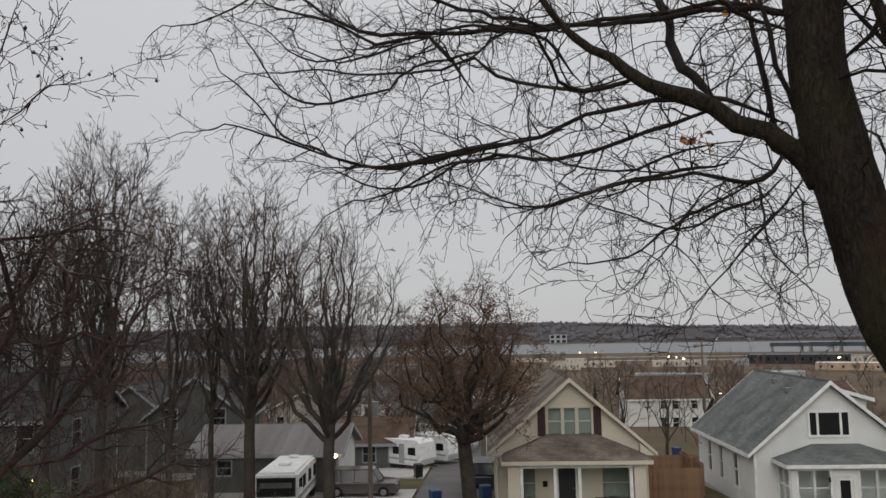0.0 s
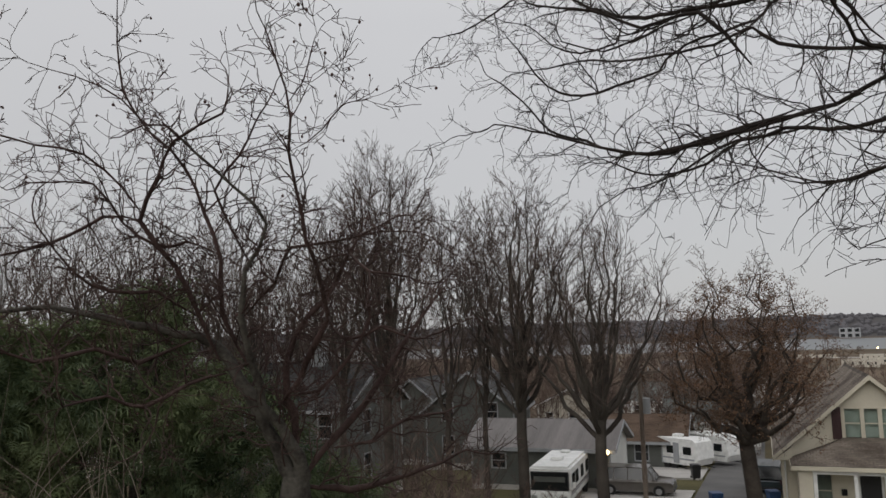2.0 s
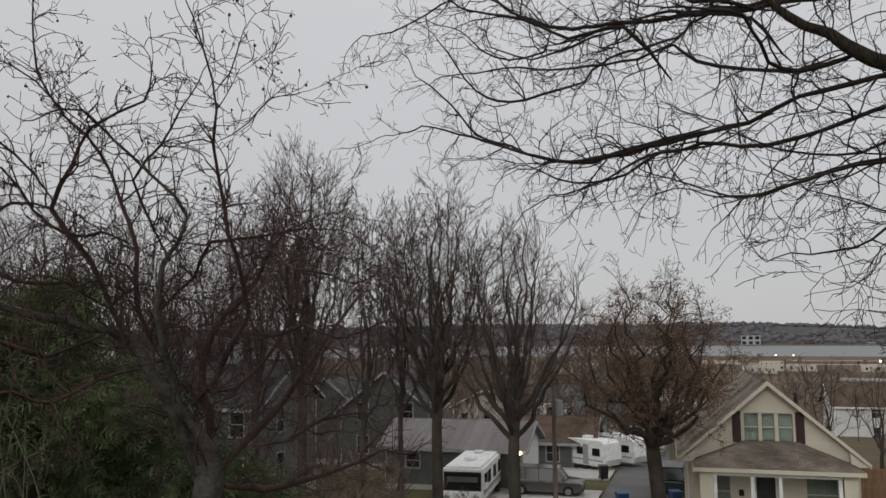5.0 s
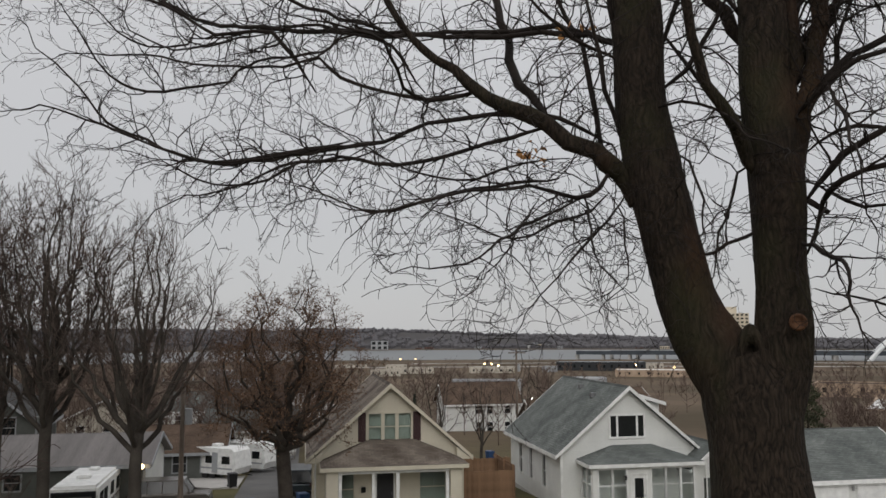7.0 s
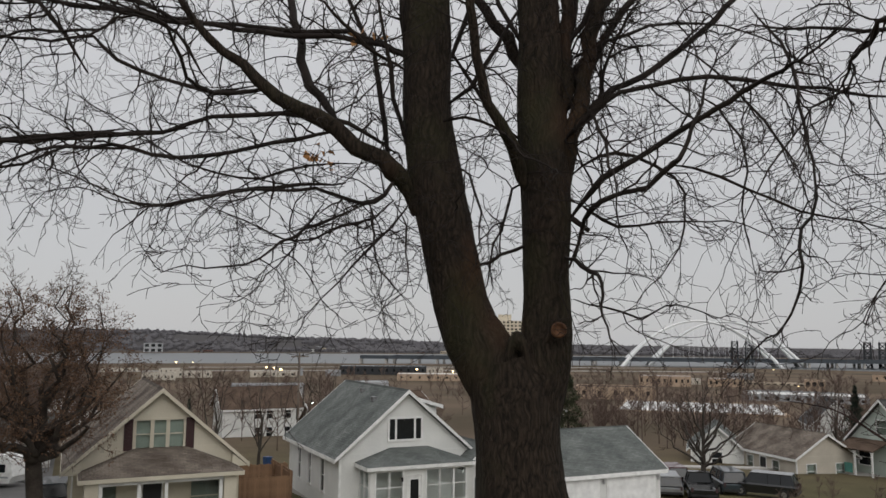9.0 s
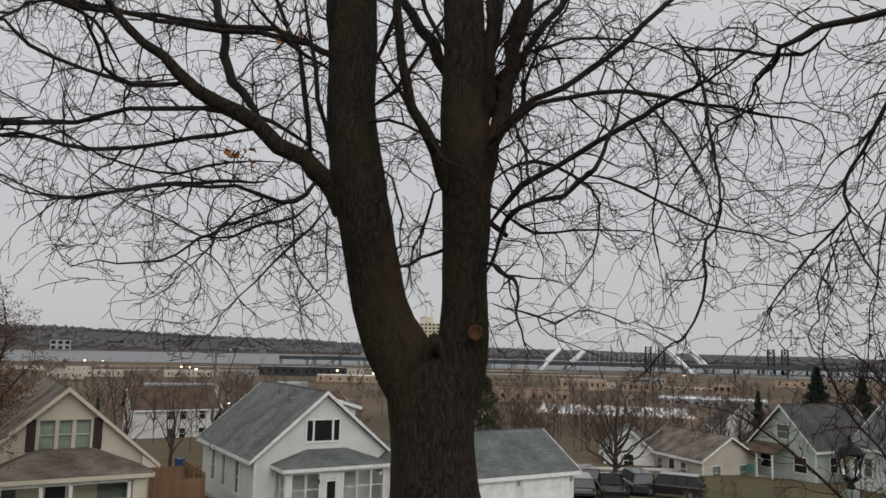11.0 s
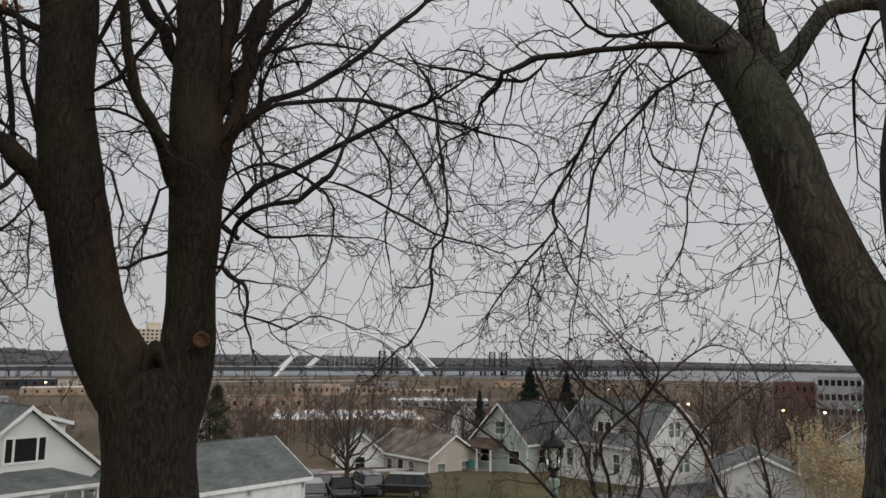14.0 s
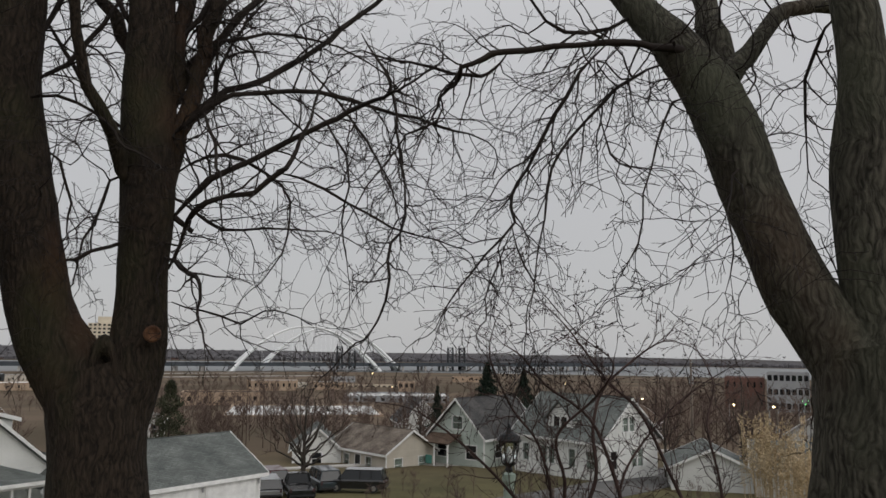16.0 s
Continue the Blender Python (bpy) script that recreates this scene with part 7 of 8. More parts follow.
def car(name, label, loc, rz, length, width, h, paint, kind="suv"):
    """A parked car; x is forwards. Body sides tuck in, glasshouse leans in, four wheels, lamps, bumpers."""
    root = thing(name, label, "car", loc, rz, "parked cars")
    L, W2 = length / 2, width / 2
    zb, zs = h * 0.2, h * 0.56
    hood = 0.22 if kind != "truck" else 0.28
    lower = [(-L, zb), (-L * 0.97, zb - 0.05), (L * 0.97, zb - 0.05), (L, zb + 0.06), (L * 0.985, zs * 0.8), (L * 0.93, zs * 0.93), (L * (1 - 2 * hood), zs + 0.03), (-L * 0.97, zs + 0.03), (-L, zs * 0.85)]
    b = Build()
    n = len(lower)
    vs = []
    for y, k in ((-W2 * 0.93, 0.985), (-W2, 1.0), (W2, 1.0), (W2 * 0.93, 0.985)):
        for x, z in lower:
            zz = z if abs(y) < W2 else min(z, zs * 0.9) + (0.02 if z < zs * 0.5 else 0)
            vs.append((x * k if abs(y) < W2 else x * 0.99, y, zz))
    fs = [tuple(range(n))[::1], tuple(range(4 * n - 1, 3 * n - 1, -1))]
    for j in range(3):
        fs += [(j * n + (i + 1) % n, j * n + i, (j + 1) * n + i, (j + 1) * n + (i + 1) % n) for i in range(n)]
    b.add(vs, fs)
    part("body", b, paint, root)
    back = {"suv": -0.94, "truck": -0.05, "van": -0.97}.get(kind, -0.7)
    f0 = L * (1 - 2 * hood) - 0.05
    f1 = f0 - 0.28 * h
    b0, b1 = L * back, L * back + (0.16 if kind != "truck" else 0.08) * h
    b = Build()
    ya, yb = W2 * 0.92, W2 * 0.76
    b.add([(b0, -ya, zs), (f0, -ya, zs), (f0, ya, zs), (b0, ya, zs), (b1, -yb, h - 0.06), (f1, -yb, h - 0.06), (f1, yb, h - 0.06), (b1, yb, h - 0.06)],
          [(0, 3, 2, 1), (4, 5, 6, 7), (0, 1, 5, 4), (1, 2, 6, 5), (2, 3, 7, 6), (3, 0, 4, 7)])
    part("window_band", b, TINT, root, "dark tinted glass")
    b = Build().box(b1 - 0.05, f1 + 0.06, -yb - 0.02, yb + 0.02, h - 0.065, h, 0.025)
    for x in (b0 * 0.97, (b0 + f0) / 2 + 0.1, (b0 * 0.45 + f0 * 0.55) - 0.95):
        for s in (-1, 1):
            part("pillar", Build().rod((x, s * (ya + 0.005), zs), (x * 0.96, s * (yb + 0.005), h - 0.05), 0.035, n=5), paint, root)
    for s in (-1, 1):
        part("pillar", Build().rod((f0, s * ya, zs), (f1, s * yb, h - 0.05), 0.035, n=5), paint, root)
    part("roof", b, paint, root)
    for x in (-L * 0.62, L * 0.62):
        for s in (-1, 1):
            wheel(root, x, s * (W2 - 0.1), h * 0.2)
    for s in (-1, 1):
        part("headlight", Build().box(L * 0.955, L * 0.995, s * W2 * 0.62 - 0.14, s * W2 * 0.62 + 0.14, zs * 0.68, zs * 0.86, 0.02), CHROME, root)
        part("tail_light", Build().box(-L * 1.005, -L * 0.96, s * W2 * 0.84 - 0.08, s * W2 * 0.84 + 0.08, zs * 0.7, zs * 1.0, 0.02), SHUTTER, root)
        part("mirror", Build().box(f0 - 0.18, f0 - 0.06, s * (W2 + 0.08) - 0.08, s * (W2 + 0.08) + 0.08, zs + 0.02, zs + 0.16, 0.03), paint, root)
    for x in (-1, 1):
        part("bumper", Build().box(x * L * 0.985 - 0.06, x * L * 0.985 + 0.06, -W2 * 0.92, W2 * 0.92, zb, zb + 0.16, 0.03), DARK, root)
    return root


GREY_CAR = plain("warm_grey_car_paint", (0.13, 0.118, 0.108), 0.3, 0.4, 0.6)
BLACK_CAR = plain("black_car_paint", (0.012, 0.013, 0.015), 0.25, 0.2, 0.8)
SLATE_CAR = plain("dark_blue_car_paint", (0.03, 0.045, 0.055), 0.3, 0.3, 0.7)
RED_CAR = plain("maroon_car_paint", (0.09, 0.012, 0.016), 0.3, 0.3, 0.7)
SILVER_CAR = plain("silver_car_paint", (0.3, 0.31, 0.32), 0.35, 0.6, 0.5)


def park(label, az, d, rz, paint, kind="suv", size=(4.7, 1.85, 1.7)):
    return car("car", label, on_ground(az, d, 0.1), rz, *size, paint, kind)


park("grey sport utility car parked on a concrete drive", -4.9, 51.0, -4, GREY_CAR)
park("dark slate-blue sport utility car parked by the lawn", 49.0, 64, 58, SLATE_CAR)
park("black sport utility car parked by the lawn", 51.4, 62.5, 118, BLACK_CAR)
park("dark pickup truck with its bed towards the street", 47.3, 60, 50, BLACK_CAR, "truck", (5.2, 1.9, 1.6))
park("maroon car parked beside the garage", 45.5, 66, 60, RED_CAR, "suv", (4.4, 1.8, 1.6))
park("silver car parked beside the garage", 45.2, 60, 50, SILVER_CAR, "suv", (4.4, 1.8, 1.45))
park("dark car parked behind the oak", 3.8, 55, 82, SLATE_CAR)


def coach(loc, rz):
    """A box-shaped motorhome seen from its nose; -y is forwards."""
    root = thing("motorhome", "white box motorhome with wide windscreen parked nose out", "motorhome", loc, rz)
    W2, H2, L2 = 1.2, 2.95, 7.5
    part("body", Build().box(-W2, W2, 0, L2, 0.55, H2, 0.16), WHITE, root, smooth=False)
    part("nose", Build().box(-W2 * 0.98, W2 * 0.98, -0.28, 0.1, 0.5, 1.35, 0.1), WHITE, root)
    ws = part("windscreen_frame", Build().box(-1.1, 1.1, -0.03, 0.02, 1.36, 2.62, 0.01), DARK, root)
    part("windscreen", Build().box(-1.04, 1.04, -0.05, -0.032, 1.42, 2.56), TINT, ws)
    part("shade", Build().box(-0.9, 0.9, -0.06, -0.052, 1.95, 2.3), GREY_SIDING, ws, "grey sunshade behind the windscreen")
    for y in (0.5, 1.7, 3.6, 5.4):
        part("side_window", Build().box(W2 - 0.005, W2 + 0.02, y, y + 0.95, 1.55, 2.4, 0.005), TINT, root)
        part("side_window", Build().box(-W2 - 0.02, -W2 + 0.005, y, y + 0.95, 1.55, 2.4, 0.005), TINT, root)
    for z, m in ((1.2, SHUTTER), (1.05, GREY_WALL)):
        part("stripe", Build().box(W2 - 0.005, W2 + 0.012, 0.2, L2 - 0.2, z, z + 0.09), m, root)
    part("bumper", Build().box(-1.15, 1.15, -0.4, -0.25, 0.45, 0.7, 0.05), CHROME, root)
    for s in (-1, 1):
        part("headlight", Build().box(s * 0.85 - 0.16, s * 0.85 + 0.16, -0.31, -0.27, 0.85, 1.1, 0.015), CHROME, root)
        part("mirror", Build().box(s * 1.42 - 0.1, s * 1.42 + 0.1, -0.12, 0.0, 1.6, 2.0, 0.03), WHITE, root)
    part("vent", Build().box(-0.35, 0.35, 2.2, 2.9, H2 - 0.01, H2 + 0.22, 0.06), WHITE, root)
    part("vent", Build().box(-0.3, 0.3, 5.0, 5.6, H2 - 0.01, H2 + 0.18, 0.06), WHITE, root)
    for y in (1.2, 5.8):
        for s in (-1, 1):
            b = Build().rod((s * 1.05 - 0.12, y, 0.42), (s * 1.05 + 0.12, y, 0.42), 0.42, n=16)
            part("wheel", b, RUBBER, root)
    return root


motorhome = coach(on_ground(-10.9, 46, -0.2), -1)
motorhome.scale = (1.0, 1.0, 0.84)


def trailer(label, loc, rz, L2):
    root = thing("camper_trailer", label, "camper", loc, rz, "campers on the pad")
    prof = [(-L2 / 2, 0.5), (L2 / 2 - 0.3, 0.5), (L2 / 2, 1.1), (L2 / 2 - 0.25, 2.6), (L2 / 2 - 0.6, 2.85), (-L2 / 2 + 0.1, 2.85), (-L2 / 2, 2.7)]
    part("body", Build().prism(prof, -1.15, 1.15), WHITE, root)
    for x in np.linspace(-L2 / 2 + 0.7, L2 / 2 - 1.6, 3):
        part("window", Build().box(x, x + 0.9, -1.17, -1.14, 1.45, 2.15, 0.01), TINT, root)
    part("door", Build().box(0.3, 0.95, -1.175, -1.145, 0.6, 2.45, 0.01), GREY_WALL, root)
    part("window", Build().box(-L2 / 2 - 0.02, -L2 / 2 + 0.01, -0.6, 0.6, 1.5, 2.2, 0.005), TINT, root)
    part("stripe", Build().box(-L2 / 2 + 0.2, L2 / 2 - 0.4, -1.162, -1.145, 0.95, 1.1), GREY_WALL, root)
    part("air_unit", Build().box(-0.4, 0.4, -0.4, 0.4, 2.84, 3.1, 0.06), WHITE, root)
    part("hitch", Build().rod((L2 / 2 - 0.2, 0, 0.5), (L2 / 2 + 0.9, 0, 0.45), 0.05, n=6), BLACK_METAL, root)
    for x in (-0.55, 0.3):
        for s in (-1, 1):
            part("wheel", Build().rod((x, s * 1.0 - 0.1, 0.33), (x, s * 1.0 + 0.1, 0.33), 0.33, n=14), RUBBER, root)
    return root


camper_a = trailer("white camper trailer parked on a concrete pad", on_ground(-1.9, 66, 0.1), -38, 6.0)
camper_b = trailer("white camper trailer parked behind another", on_ground(0.1, 70, 0.1), -38, 6.0)
camper_a.scale = camper_b.scale = (0.86, 0.86, 0.84)


def bin_(label, loc, material):
    root = thing("wheelie_bin", label, "bin", loc, 15, "bins at the kerb")
    part("body", Build().add([(-0.24, -0.26, 0.05), (0.24, -0.26, 0.05), (0.24, 0.26, 0.05), (-0.24, 0.26, 0.05), (-0.3, -0.36, 0.98), (0.3, -0.36, 0.98), (0.3, 0.34, 0.98), (-0.3, 0.34, 0.98)],
                             [(0, 3, 2, 1), (4, 5, 6, 7), (0, 1, 5, 4), (1, 2, 6, 5), (2, 3, 7, 6), (3, 0, 4, 7)]), material, root)
    part("lid", Build().box(-0.32, 0.32, -0.4, 0.37, 0.985, 1.06, 0.03), material, root)
    for s in (-1, 1):
        part("wheel", Build().rod((s * 0.26 - 0.03, 0.27, 0.12), (s * 0.26 + 0.03, 0.27, 0.12), 0.12, n=12), RUBBER, root)


bin_("blue wheeled bin beside the side street", on_ground(0.3, 45.5), BLUE_PLASTIC)
bin_("dark wheeled bin beside the campers", on_ground(-0.9, 59), DARK)
bin_("blue wheeled bin behind the bungalow fence", on_ground(17.2, 75), BLUE_PLASTIC)
bin_("dark blue bin next to the oak", on_ground(3.9, 47), BLUE_PLASTIC)


# ---- poles and lamps ----
def pole(label, loc, h, arms=2, rz=10.0):
    root = thing("utility_pole", label, "pole", loc, rz, "utility poles")
    part("shaft", Build().rod((0, 0, -0.5), (0, 0, h), 0.15, 0.1, 10), POLE_WOOD, root)
    for i in range(arms):
        part("crossarm", Build().box(-1.1, 1.1, -0.17, -0.06, h - 0.5 - 0.8 * i, h - 0.38 - 0.8 * i), POLE_WOOD, root)
    for x in (-1.0, -0.45, 0.45, 1.0):
        part("insulator", Build().rod((x, -0.12, h - 0.38), (x, -0.12, h - 0.2), 0.04, 0.025, 6), GREY_WALL, root)
    part("transformer", Build().rod((0.28, 0, h - 2.6), (0.28, 0, h - 1.8), 0.2, n=12), GREY_WALL, root)


pole("weathered wooden utility pole by the side street", on_ground(-4.3, 43), 8.0, 1)
pole("weathered wooden utility pole among bare trees", on_ground(74.8, 88), 11.5, 2)
pole("wooden utility pole behind the white house", on_ground(19.2, 92), 11, 1)
pole("wooden utility pole behind the white garage", on_ground(80.2, 92), 6.5, 1)


def street_lamp(label, loc, h, r, material):
    root = thing("street_lamp", label, "street lamp", loc, 0, "distant lit lamps")
    part("mast", Build().rod((0, 0, -0.5), (0, 0, h), 0.1, 0.06, 8), GREY_WALL, root)
    part("arm", Build().rod((0, 0, h), (0, -0.9, h + 0.15), 0.05, n=6), GREY_WALL, root)
    b = Build()
    b.xf = Matrix.Translation((0, -0.95, h)) @ Matrix.Scale(r, 4)
    b.lathe([(0.4, -0.8), (1, -0.3), (1, 0.2), (0.5, 0.6)], 8)
    part("lamp_head", b, material, root, "lit lamp")


def lamp_at(az, el, d, r, material, label="lit street lamp among bare trees"):
    x, y, z = on_ground(az, d)
    street_lamp(label, (x, y, z), max(1.0, EYE + d * math.tan(radians(el)) - z), r, material)


lamp_at(20.05, -4.67, 100, 0.33, LIGHT_WHITE, "bright lit lamp beside the white house")
lamp_at(20.2, -5.7, 100, 0.22, LIGHT_WHITE, "lit lamp below another near the white house")
for az, el, d, r in ((17.4, -2.15, 700, 1.0), (17.9, -2.25, 690, 1.0), (16.9, -2.1, 720, 0.9), (10.8, -1.75, 1150, 1.1), (11.9, -1.75, 1150, 0.9), (27.6, -2.2, 600, 0.8), (30.2, -2.35, 620, 0.8), (52.2, -1.9, 900, 0.6), (53.6, -2.9, 480, 0.35),
                     (77.2, -3.6, 180, 0.3), (79.7, -3.65, 190, 0.32), (71.2, -3.4, 170, 0.26), (-14.0, -3.3, 260, 0.35), (-17.5, -2.4, 330, 0.4), (66, -2.5, 420, 0.5)):
    lamp_at(az, el, d, r, LIGHT_WARM)
for k in range(3):
    lamp_at(81.5 + 0.18 * k, -3.2 - 0.2 * (k % 2), 230, 0.17, LIGHT_GREEN, "green lit sign lamp in the distance")


def lantern_post(loc):
    root = thing("lantern_post", "black glass lantern on a pale green garden post", "lantern", loc)
    part("post", Build().lathe([(0.1, -0.3), (0.1, 0.12), (0.075, 0.16), (0.068, 1.18), (0.085, 1.22), (0.085, 1.3), (0.03, 1.32)], 16), PATINA, root, smooth=False)
    o = 1.32
    part("collar", Build().lathe([(0.035, o), (0.05, o + 0.03), (0.03, o + 0.06), (0.085, o + 0.1), (0.09, o + 0.12)], 12), BLACK_METAL, root)
    for i in range(6):
        a = 6.283 * i / 6
        c, s = math.cos(a), math.sin(a)
        b = Build().rod((0.085 * c, 0.085 * s, o + 0.12), (0.125 * c, 0.125 * s, o + 0.38), 0.009, n=5)
        part("cage_bar", b, BLACK_METAL, root)
    g = part("globe", Build().lathe([(0.07, o + 0.12), (0.09, o + 0.2), (0.11, o + 0.37)], 16), GLASS, root, smooth=True)
    g.visible_shadow = False
    part("cap", Build().lathe([(0.15, o + 0.37), (0.155, o + 0.39), (0.11, o + 0.46), (0.05, o + 0.5), (0.03, o + 0.52), (0.022, o + 0.56), (0.008, o + 0.59)], 16), BLACK_METAL, root)
    part("bulb", Build().lathe([(0.015, o + 0.12), (0.03, o + 0.2), (0.025, o + 0.26), (0.008, o + 0.3)], 10), WHITE, root)


x, y = polar(62.65, 10.0)
lantern_post((x, y, EYE - 10.0 * math.tan(radians(8.75)) - 1.3))


# ---- far side: bridge, river bank, big buildings ----
def arch_bridge():
    """White basket-handle arches over a long blue-grey deck on piers."""
    root = thing("arch_bridge", "white twin basket-handle arch bridge across the river", "bridge", (0, 0, 0))
    p0, p1 = Vector((*polar(41.96, 1240), 0)), Vector((*polar(52.8, 1300), 0))
    along = (p1 - p0).normalized()
    across = Vector((along.y, -along.x, 0))
    if across.y < 0:
        across = -across
    span = (p1 - p0).length
    mid = (p0 + p1) / 2
    for j in range(2):
        off = (across * 36 + along * 48) * j
        for s in (-1, 1):
            pts, rad = [], []
            for i in range(33):
                t = -1 + 2 * i / 32
                z = -37 + 77 * (1 - t * t)
                lean = s * (15 - 12.5 * (1 - t * t))
                q = mid + off + along * (t * span * 0.5) + across * lean
                pts.append(Vector((q.x, q.y, z)))
                rad.append(1.5 + 2.3 * abs(t) ** 3)
            V, F = tubes([(pts, rad)], 6)
            part("arch_rib", mesh_from("arch_rib", V, F, ARCH_WHITE), None, root)
            h = Build()
            for i in range(7, 26, 2):
                q = pts[i]
                h.rod(q, (q.x, q.y, -19), 0.12, n=3)
            part("hanger", h, ARCH_WHITE, root)
        d = Build()
        a = mid + off - along * 520
        e = mid + off + along * 620
        ang = math.degrees(math.atan2(along.y, along.x))
        d.xf = Matrix.Translation((a.x, a.y, 0)) @ pose(0, 0, 0, 0, 0, ang)
        d.box(0, (e - a).length, -11, 11, -22, -17.8)
        part("deck", d, DECK_STEEL, root)
        d = Build()
        d.xf = Matrix.Translation((a.x, a.y, 0)) @ pose(0, 0, 0, 0, 0, ang)
        d.box(0, (e - a).length, -11.3, -10.9, -17.8, -16.6)
        part("parapet", d, DECK_STEEL, root)
        for i in range(0, 28):
            x = i * 40
            if abs(x - 520) < span * 0.5:
                continue
            for y in (-8, 8):
                c = Build()
                c.xf = Matrix.Translation((a.x, a.y, 0)) @ pose(0, 0, 0, 0, 0, ang)
                c.box(x - 1.6, x + 1.6, y - 1.6, y + 1.6, -36, -22)
                part("pier", c, CONCRETE, root)
    return root, across, along, mid


arch, across, along, mid = arch_bridge()


def steel_tower(az, d, top):
    """A dark braced suspension tower: two legs, cross beams and X bracing."""
    x, y = polar(az, d)
    root = thing("bridge_tower", "dark braced steel tower of an old suspension bridge", "bridge tower", (x, y, -33), -az, "old bridge towers")
    H = top + 33
    for s in (-1, 1):
        part("leg", Build().add([(s * 5 - 1.7, -1.7, 0), (s * 5 + 1.7, -1.7, 0), (s * 5 + 1.7, 1.7, 0), (s * 5 - 1.7, 1.7, 0), (s * 4.4 - 1.3, -1.3, H), (s * 4.4 + 1.3, -1.3, H), (s * 4.4 + 1.3, 1.3, H), (s * 4.4 - 1.3, 1.3, H)],
                                [(0, 3, 2, 1), (4, 5, 6, 7), (0, 1, 5, 4), (1, 2, 6, 5), (2, 3, 7, 6), (3, 0, 4, 7)]), STEEL_DARK, root)
        part("finial", Build().rod((s * 4, 0, H), (s * 4, 0, H + 2.5), 0.5, 0.15, 6), STEEL_DARK, root)
    n = 4
    for i in range(n):
        z0, z1 = H * i / n, H * (i + 1) / n
        part("cross_beam", Build().box(-4.6, 4.6, -0.6, 0.6, z1 - 1.6, z1 - 0.2), STEEL_DARK, root)
        part("brace", Build().rod((-4.6, 0, z0), (4.4, 0, z1 - 1.6), 0.75, n=5), STEEL_DARK, root)
        part("brace", Build().rod((4.6, 0, z0), (-4.4, 0, z1 - 1.6), 0.75, n=5), STEEL_DARK, root)


for az in (49.85, 50.75, 57.85, 58.7):
    steel_tower(az, 1400, EYE + 1400 * math.tan(radians(0.0)))


def block(name, label, az, d, w, dep, top, wall_mat, roof_mat, floors, cols, rz=None, category="building", win=(0.55, 0.5), bottom=None):
    """A big far building: walls, parapet roof, and rows of recessed windows on the side that faces the knoll."""
    x, y = polar(az, d)
    z0 = height(x, y) - 1 if bottom is None else bottom
    root = thing(name, label, category, (x, y, z0), -az if rz is None else rz)
    h = top - z0
    holes = []
    fh = h / max(1, floors)
    for f in range(floors):
        for c in range(cols):
            cw = w / cols
            holes.append((c * cw + cw * (1 - win[0]) / 2, c * cw + cw * (1 + win[0]) / 2, f * fh + fh * (0.95 - win[1]) / 1.5, f * fh + fh * (0.95 - win[1]) / 1.5 + fh * win[1]))
    b = Build()
    wall(b, Matrix.Translation((-w / 2, 0, 0)), w, 0, h, holes, course=max(1.0, h), lap=0.0, thick=0.5)
    b.box(-w / 2, -w / 2 + 0.5, 0.5, dep, 0, h).box(w / 2 - 0.5, w / 2, 0.5, dep, 0, h).box(-w / 2 + 0.5, w / 2 - 0.5, dep - 0.5, dep, 0, h)
    part("wall", b, wall_mat, root)
    part("roof", Build().box(-w / 2 + 0.5, w / 2 - 0.5, 0.5, dep - 0.5, h - 0.7, h - 0.3), roof_mat, root)
    for o in holes[:220]:
        part("window", Build().box(-w / 2 + o[0], -w / 2 + o[1], 0.25, 0.3, o[2], o[3]), TINT, root)
    return root


def zel(d, el):
    return EYE + d * math.tan(radians(el))


ht = block("tower_block", "cream masonry tower block with small windows", 34.1, 900, 36, 24, zel(900, 1.35), CREAM_WALL, ROOF_WHITE, 14, 8)
part("plant_room", Build().box(-9, 6, 6, 18, zel(900, 1.35) - ht.location.z - 0.3, zel(900, 1.8) - ht.location.z), CREAM_WALL, ht)
block("office_block", "cream wing of a far block beside the river", 37.2, 880, 18, 20, zel(880, -0.45), CREAM_WALL, ROOF_WHITE, 6, 4)
block("brick_building", "long tan brick building with a row of windows", 45.2, 490, 30, 16, zel(490, -2.45), BRICK_TAN, GREY_WALL, 1, 9, win=(0.35, 0.3))
block("brick_building", "tan brick building behind bare trees", 49.2, 500, 20, 16, zel(500, -2.55), BRICK_TAN, GREY_WALL, 1, 6, win=(0.35, 0.3))
block("brick_building", "small orange-brown brick building", 54.7, 420, 9, 9, zel(420, -2.5), BRICK_TAN, GREY_WALL, 2, 3)
block("warehouse", "low warehouse with a white membrane roof", 47.4, 205, 41, 36, zel(205, -4.85), BRICK_TAN, ROOF_WHITE, 1, 10, win=(0.4, 0.3))
block("warehouse", "long low shed with pale grey roof", 54, 330, 44, 22, zel(330, -3.5), GREY_WALL, ROOF_WHITE, 1, 12, win=(0.4, 0.3))
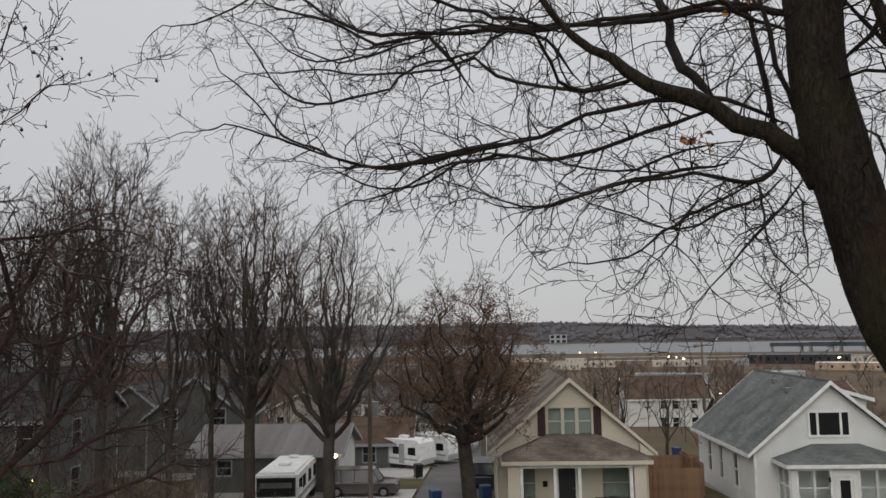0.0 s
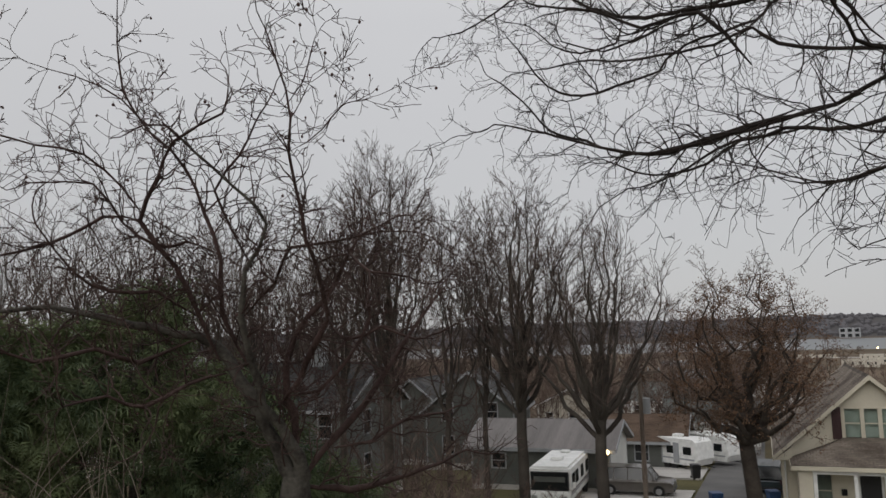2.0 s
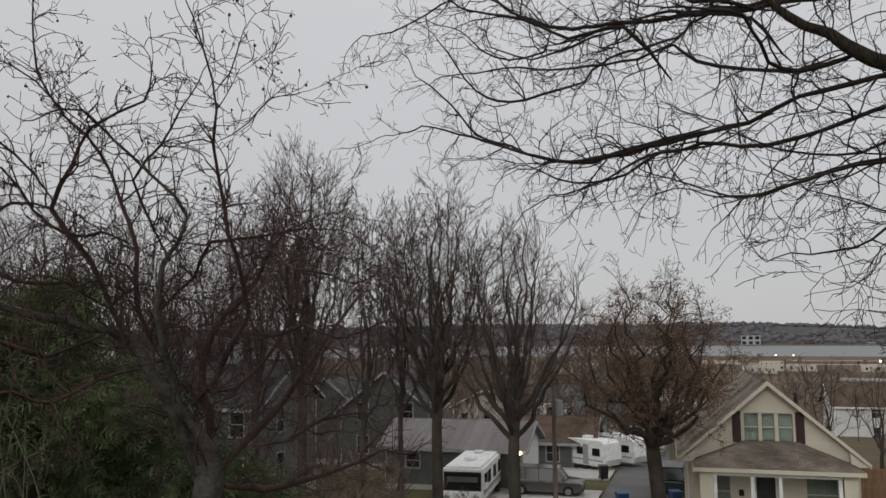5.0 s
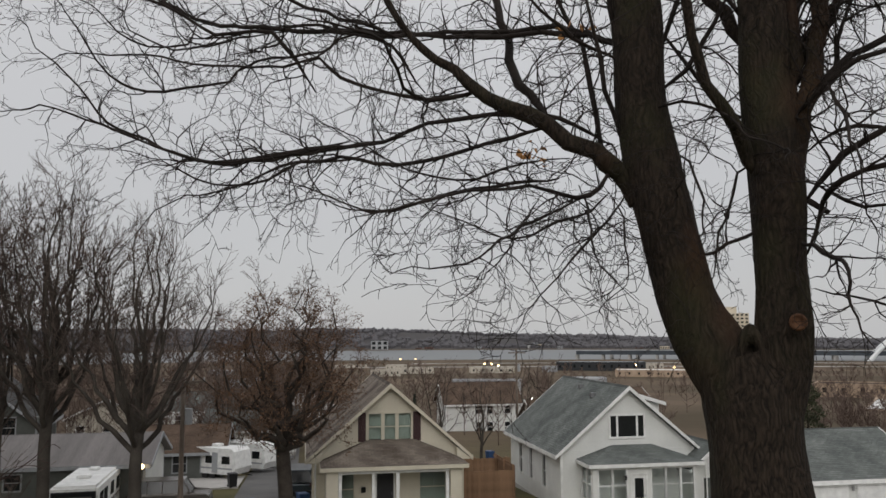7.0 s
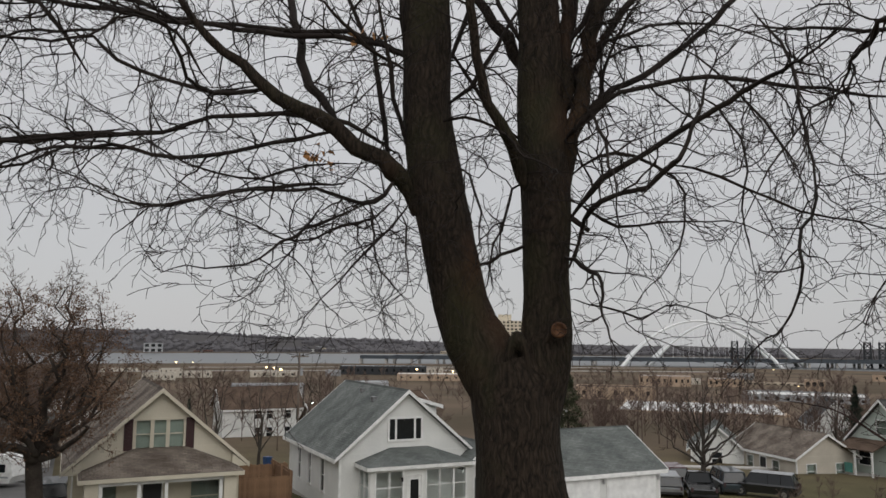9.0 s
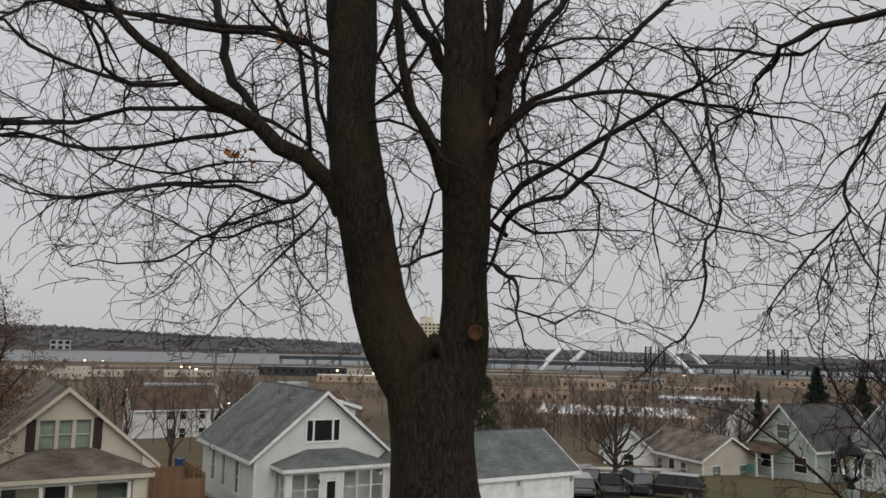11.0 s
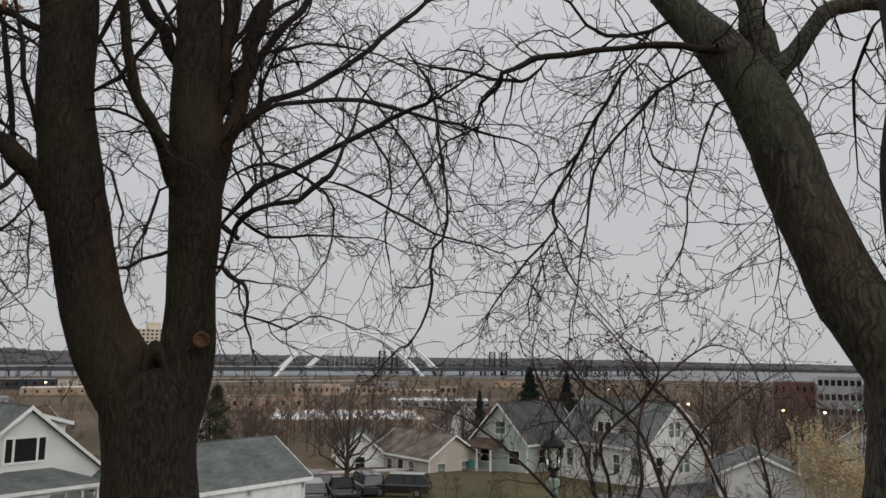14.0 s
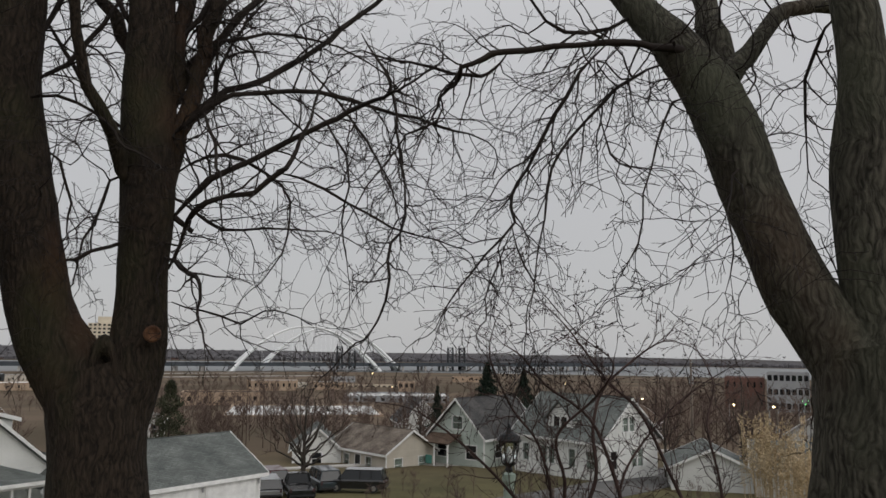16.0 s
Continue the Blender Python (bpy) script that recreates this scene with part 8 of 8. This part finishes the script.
block("shop_row", "low row of shops and sheds by the bridge", 52.3, 560, 36, 12, zel(560, -2.75), CREAM_WALL, BRICK_RED, 1, 9)
block("office_block", "grey and white modern office block with dark windows", 80.9, 330, 15, 14, zel(330, -1.35), GREY_WALL, ROOF_WHITE, 3, 7, win=(0.7, 0.4))
block("office_block", "white end of a modern office block", 83.1, 328, 9, 14, zel(328, -1.2), WHITE, ROOF_WHITE, 3, 3)
block("brick_building", "dark red brick building behind bare trees", 78.2, 340, 15, 14, zel(340, -1.75), BRICK_RED, GREY_WALL, 2, 6, win=(0.3, 0.3))
block("warehouse", "dark roofed building by the river flats", 25.2, 640, 70, 22, zel(640, -2.0), STEEL_DARK, GREY_WALL, 1, 12, win=(0.3, 0.3))
block("warehouse", "pale low building across the flats", 29.5, 520, 60, 20, zel(520, -2.55), BRICK_TAN, ROOF_WHITE, 1, 10, win=(0.2, 0.25))
block("river_building", "pale open-fronted building on the far river bank", 9.3, 2025, 44, 24, zel(2025, -0.45), GREY_WALL, ROOF_WHITE, 2, 3, win=(0.6, 0.6))
rb = random.Random(77)
for _ in range(26):
    az = rb.uniform(5, 40)
    d = rb.uniform(2030, 2250)
    x, y = polar(az, d)
    block("far_house", "tiny pale building on the far bank", az, d, rb.uniform(10, 26), 12, height(x, y) + rb.uniform(3, 6.5), rb.choice((GREY_WALL, CREAM_WALL, WHITE, BRICK_RED)), rb.choice((ROOF_WHITE, DARK, GREY_WALL)), 1, 4)
for _ in range(18):
    az, d = rb.uniform(-30, 62), rb.uniform(280, 760)
    x, y = polar(az, d)
    block("far_building", "low building out on the flats", az, d, rb.uniform(10, 34), rb.uniform(8, 14), height(x, y) + rb.uniform(3, 5), rb.choice((TAN_SIDING, BRICK_TAN, GREY_WALL)), rb.choice((ROOF_WHITE, GREY_WALL, BROWN_SHINGLE)), 1, 5, win=(0.22, 0.28))
strip("road", [(0, 760), (380, 700), (640, 640)], 14, CONCRETE, "pale highway across the river flats", 0.4)
strip("road", [(120, 900), (420, 860), (700, 800)], 14, CONCRETE, "pale levee road near the river", 0.4)
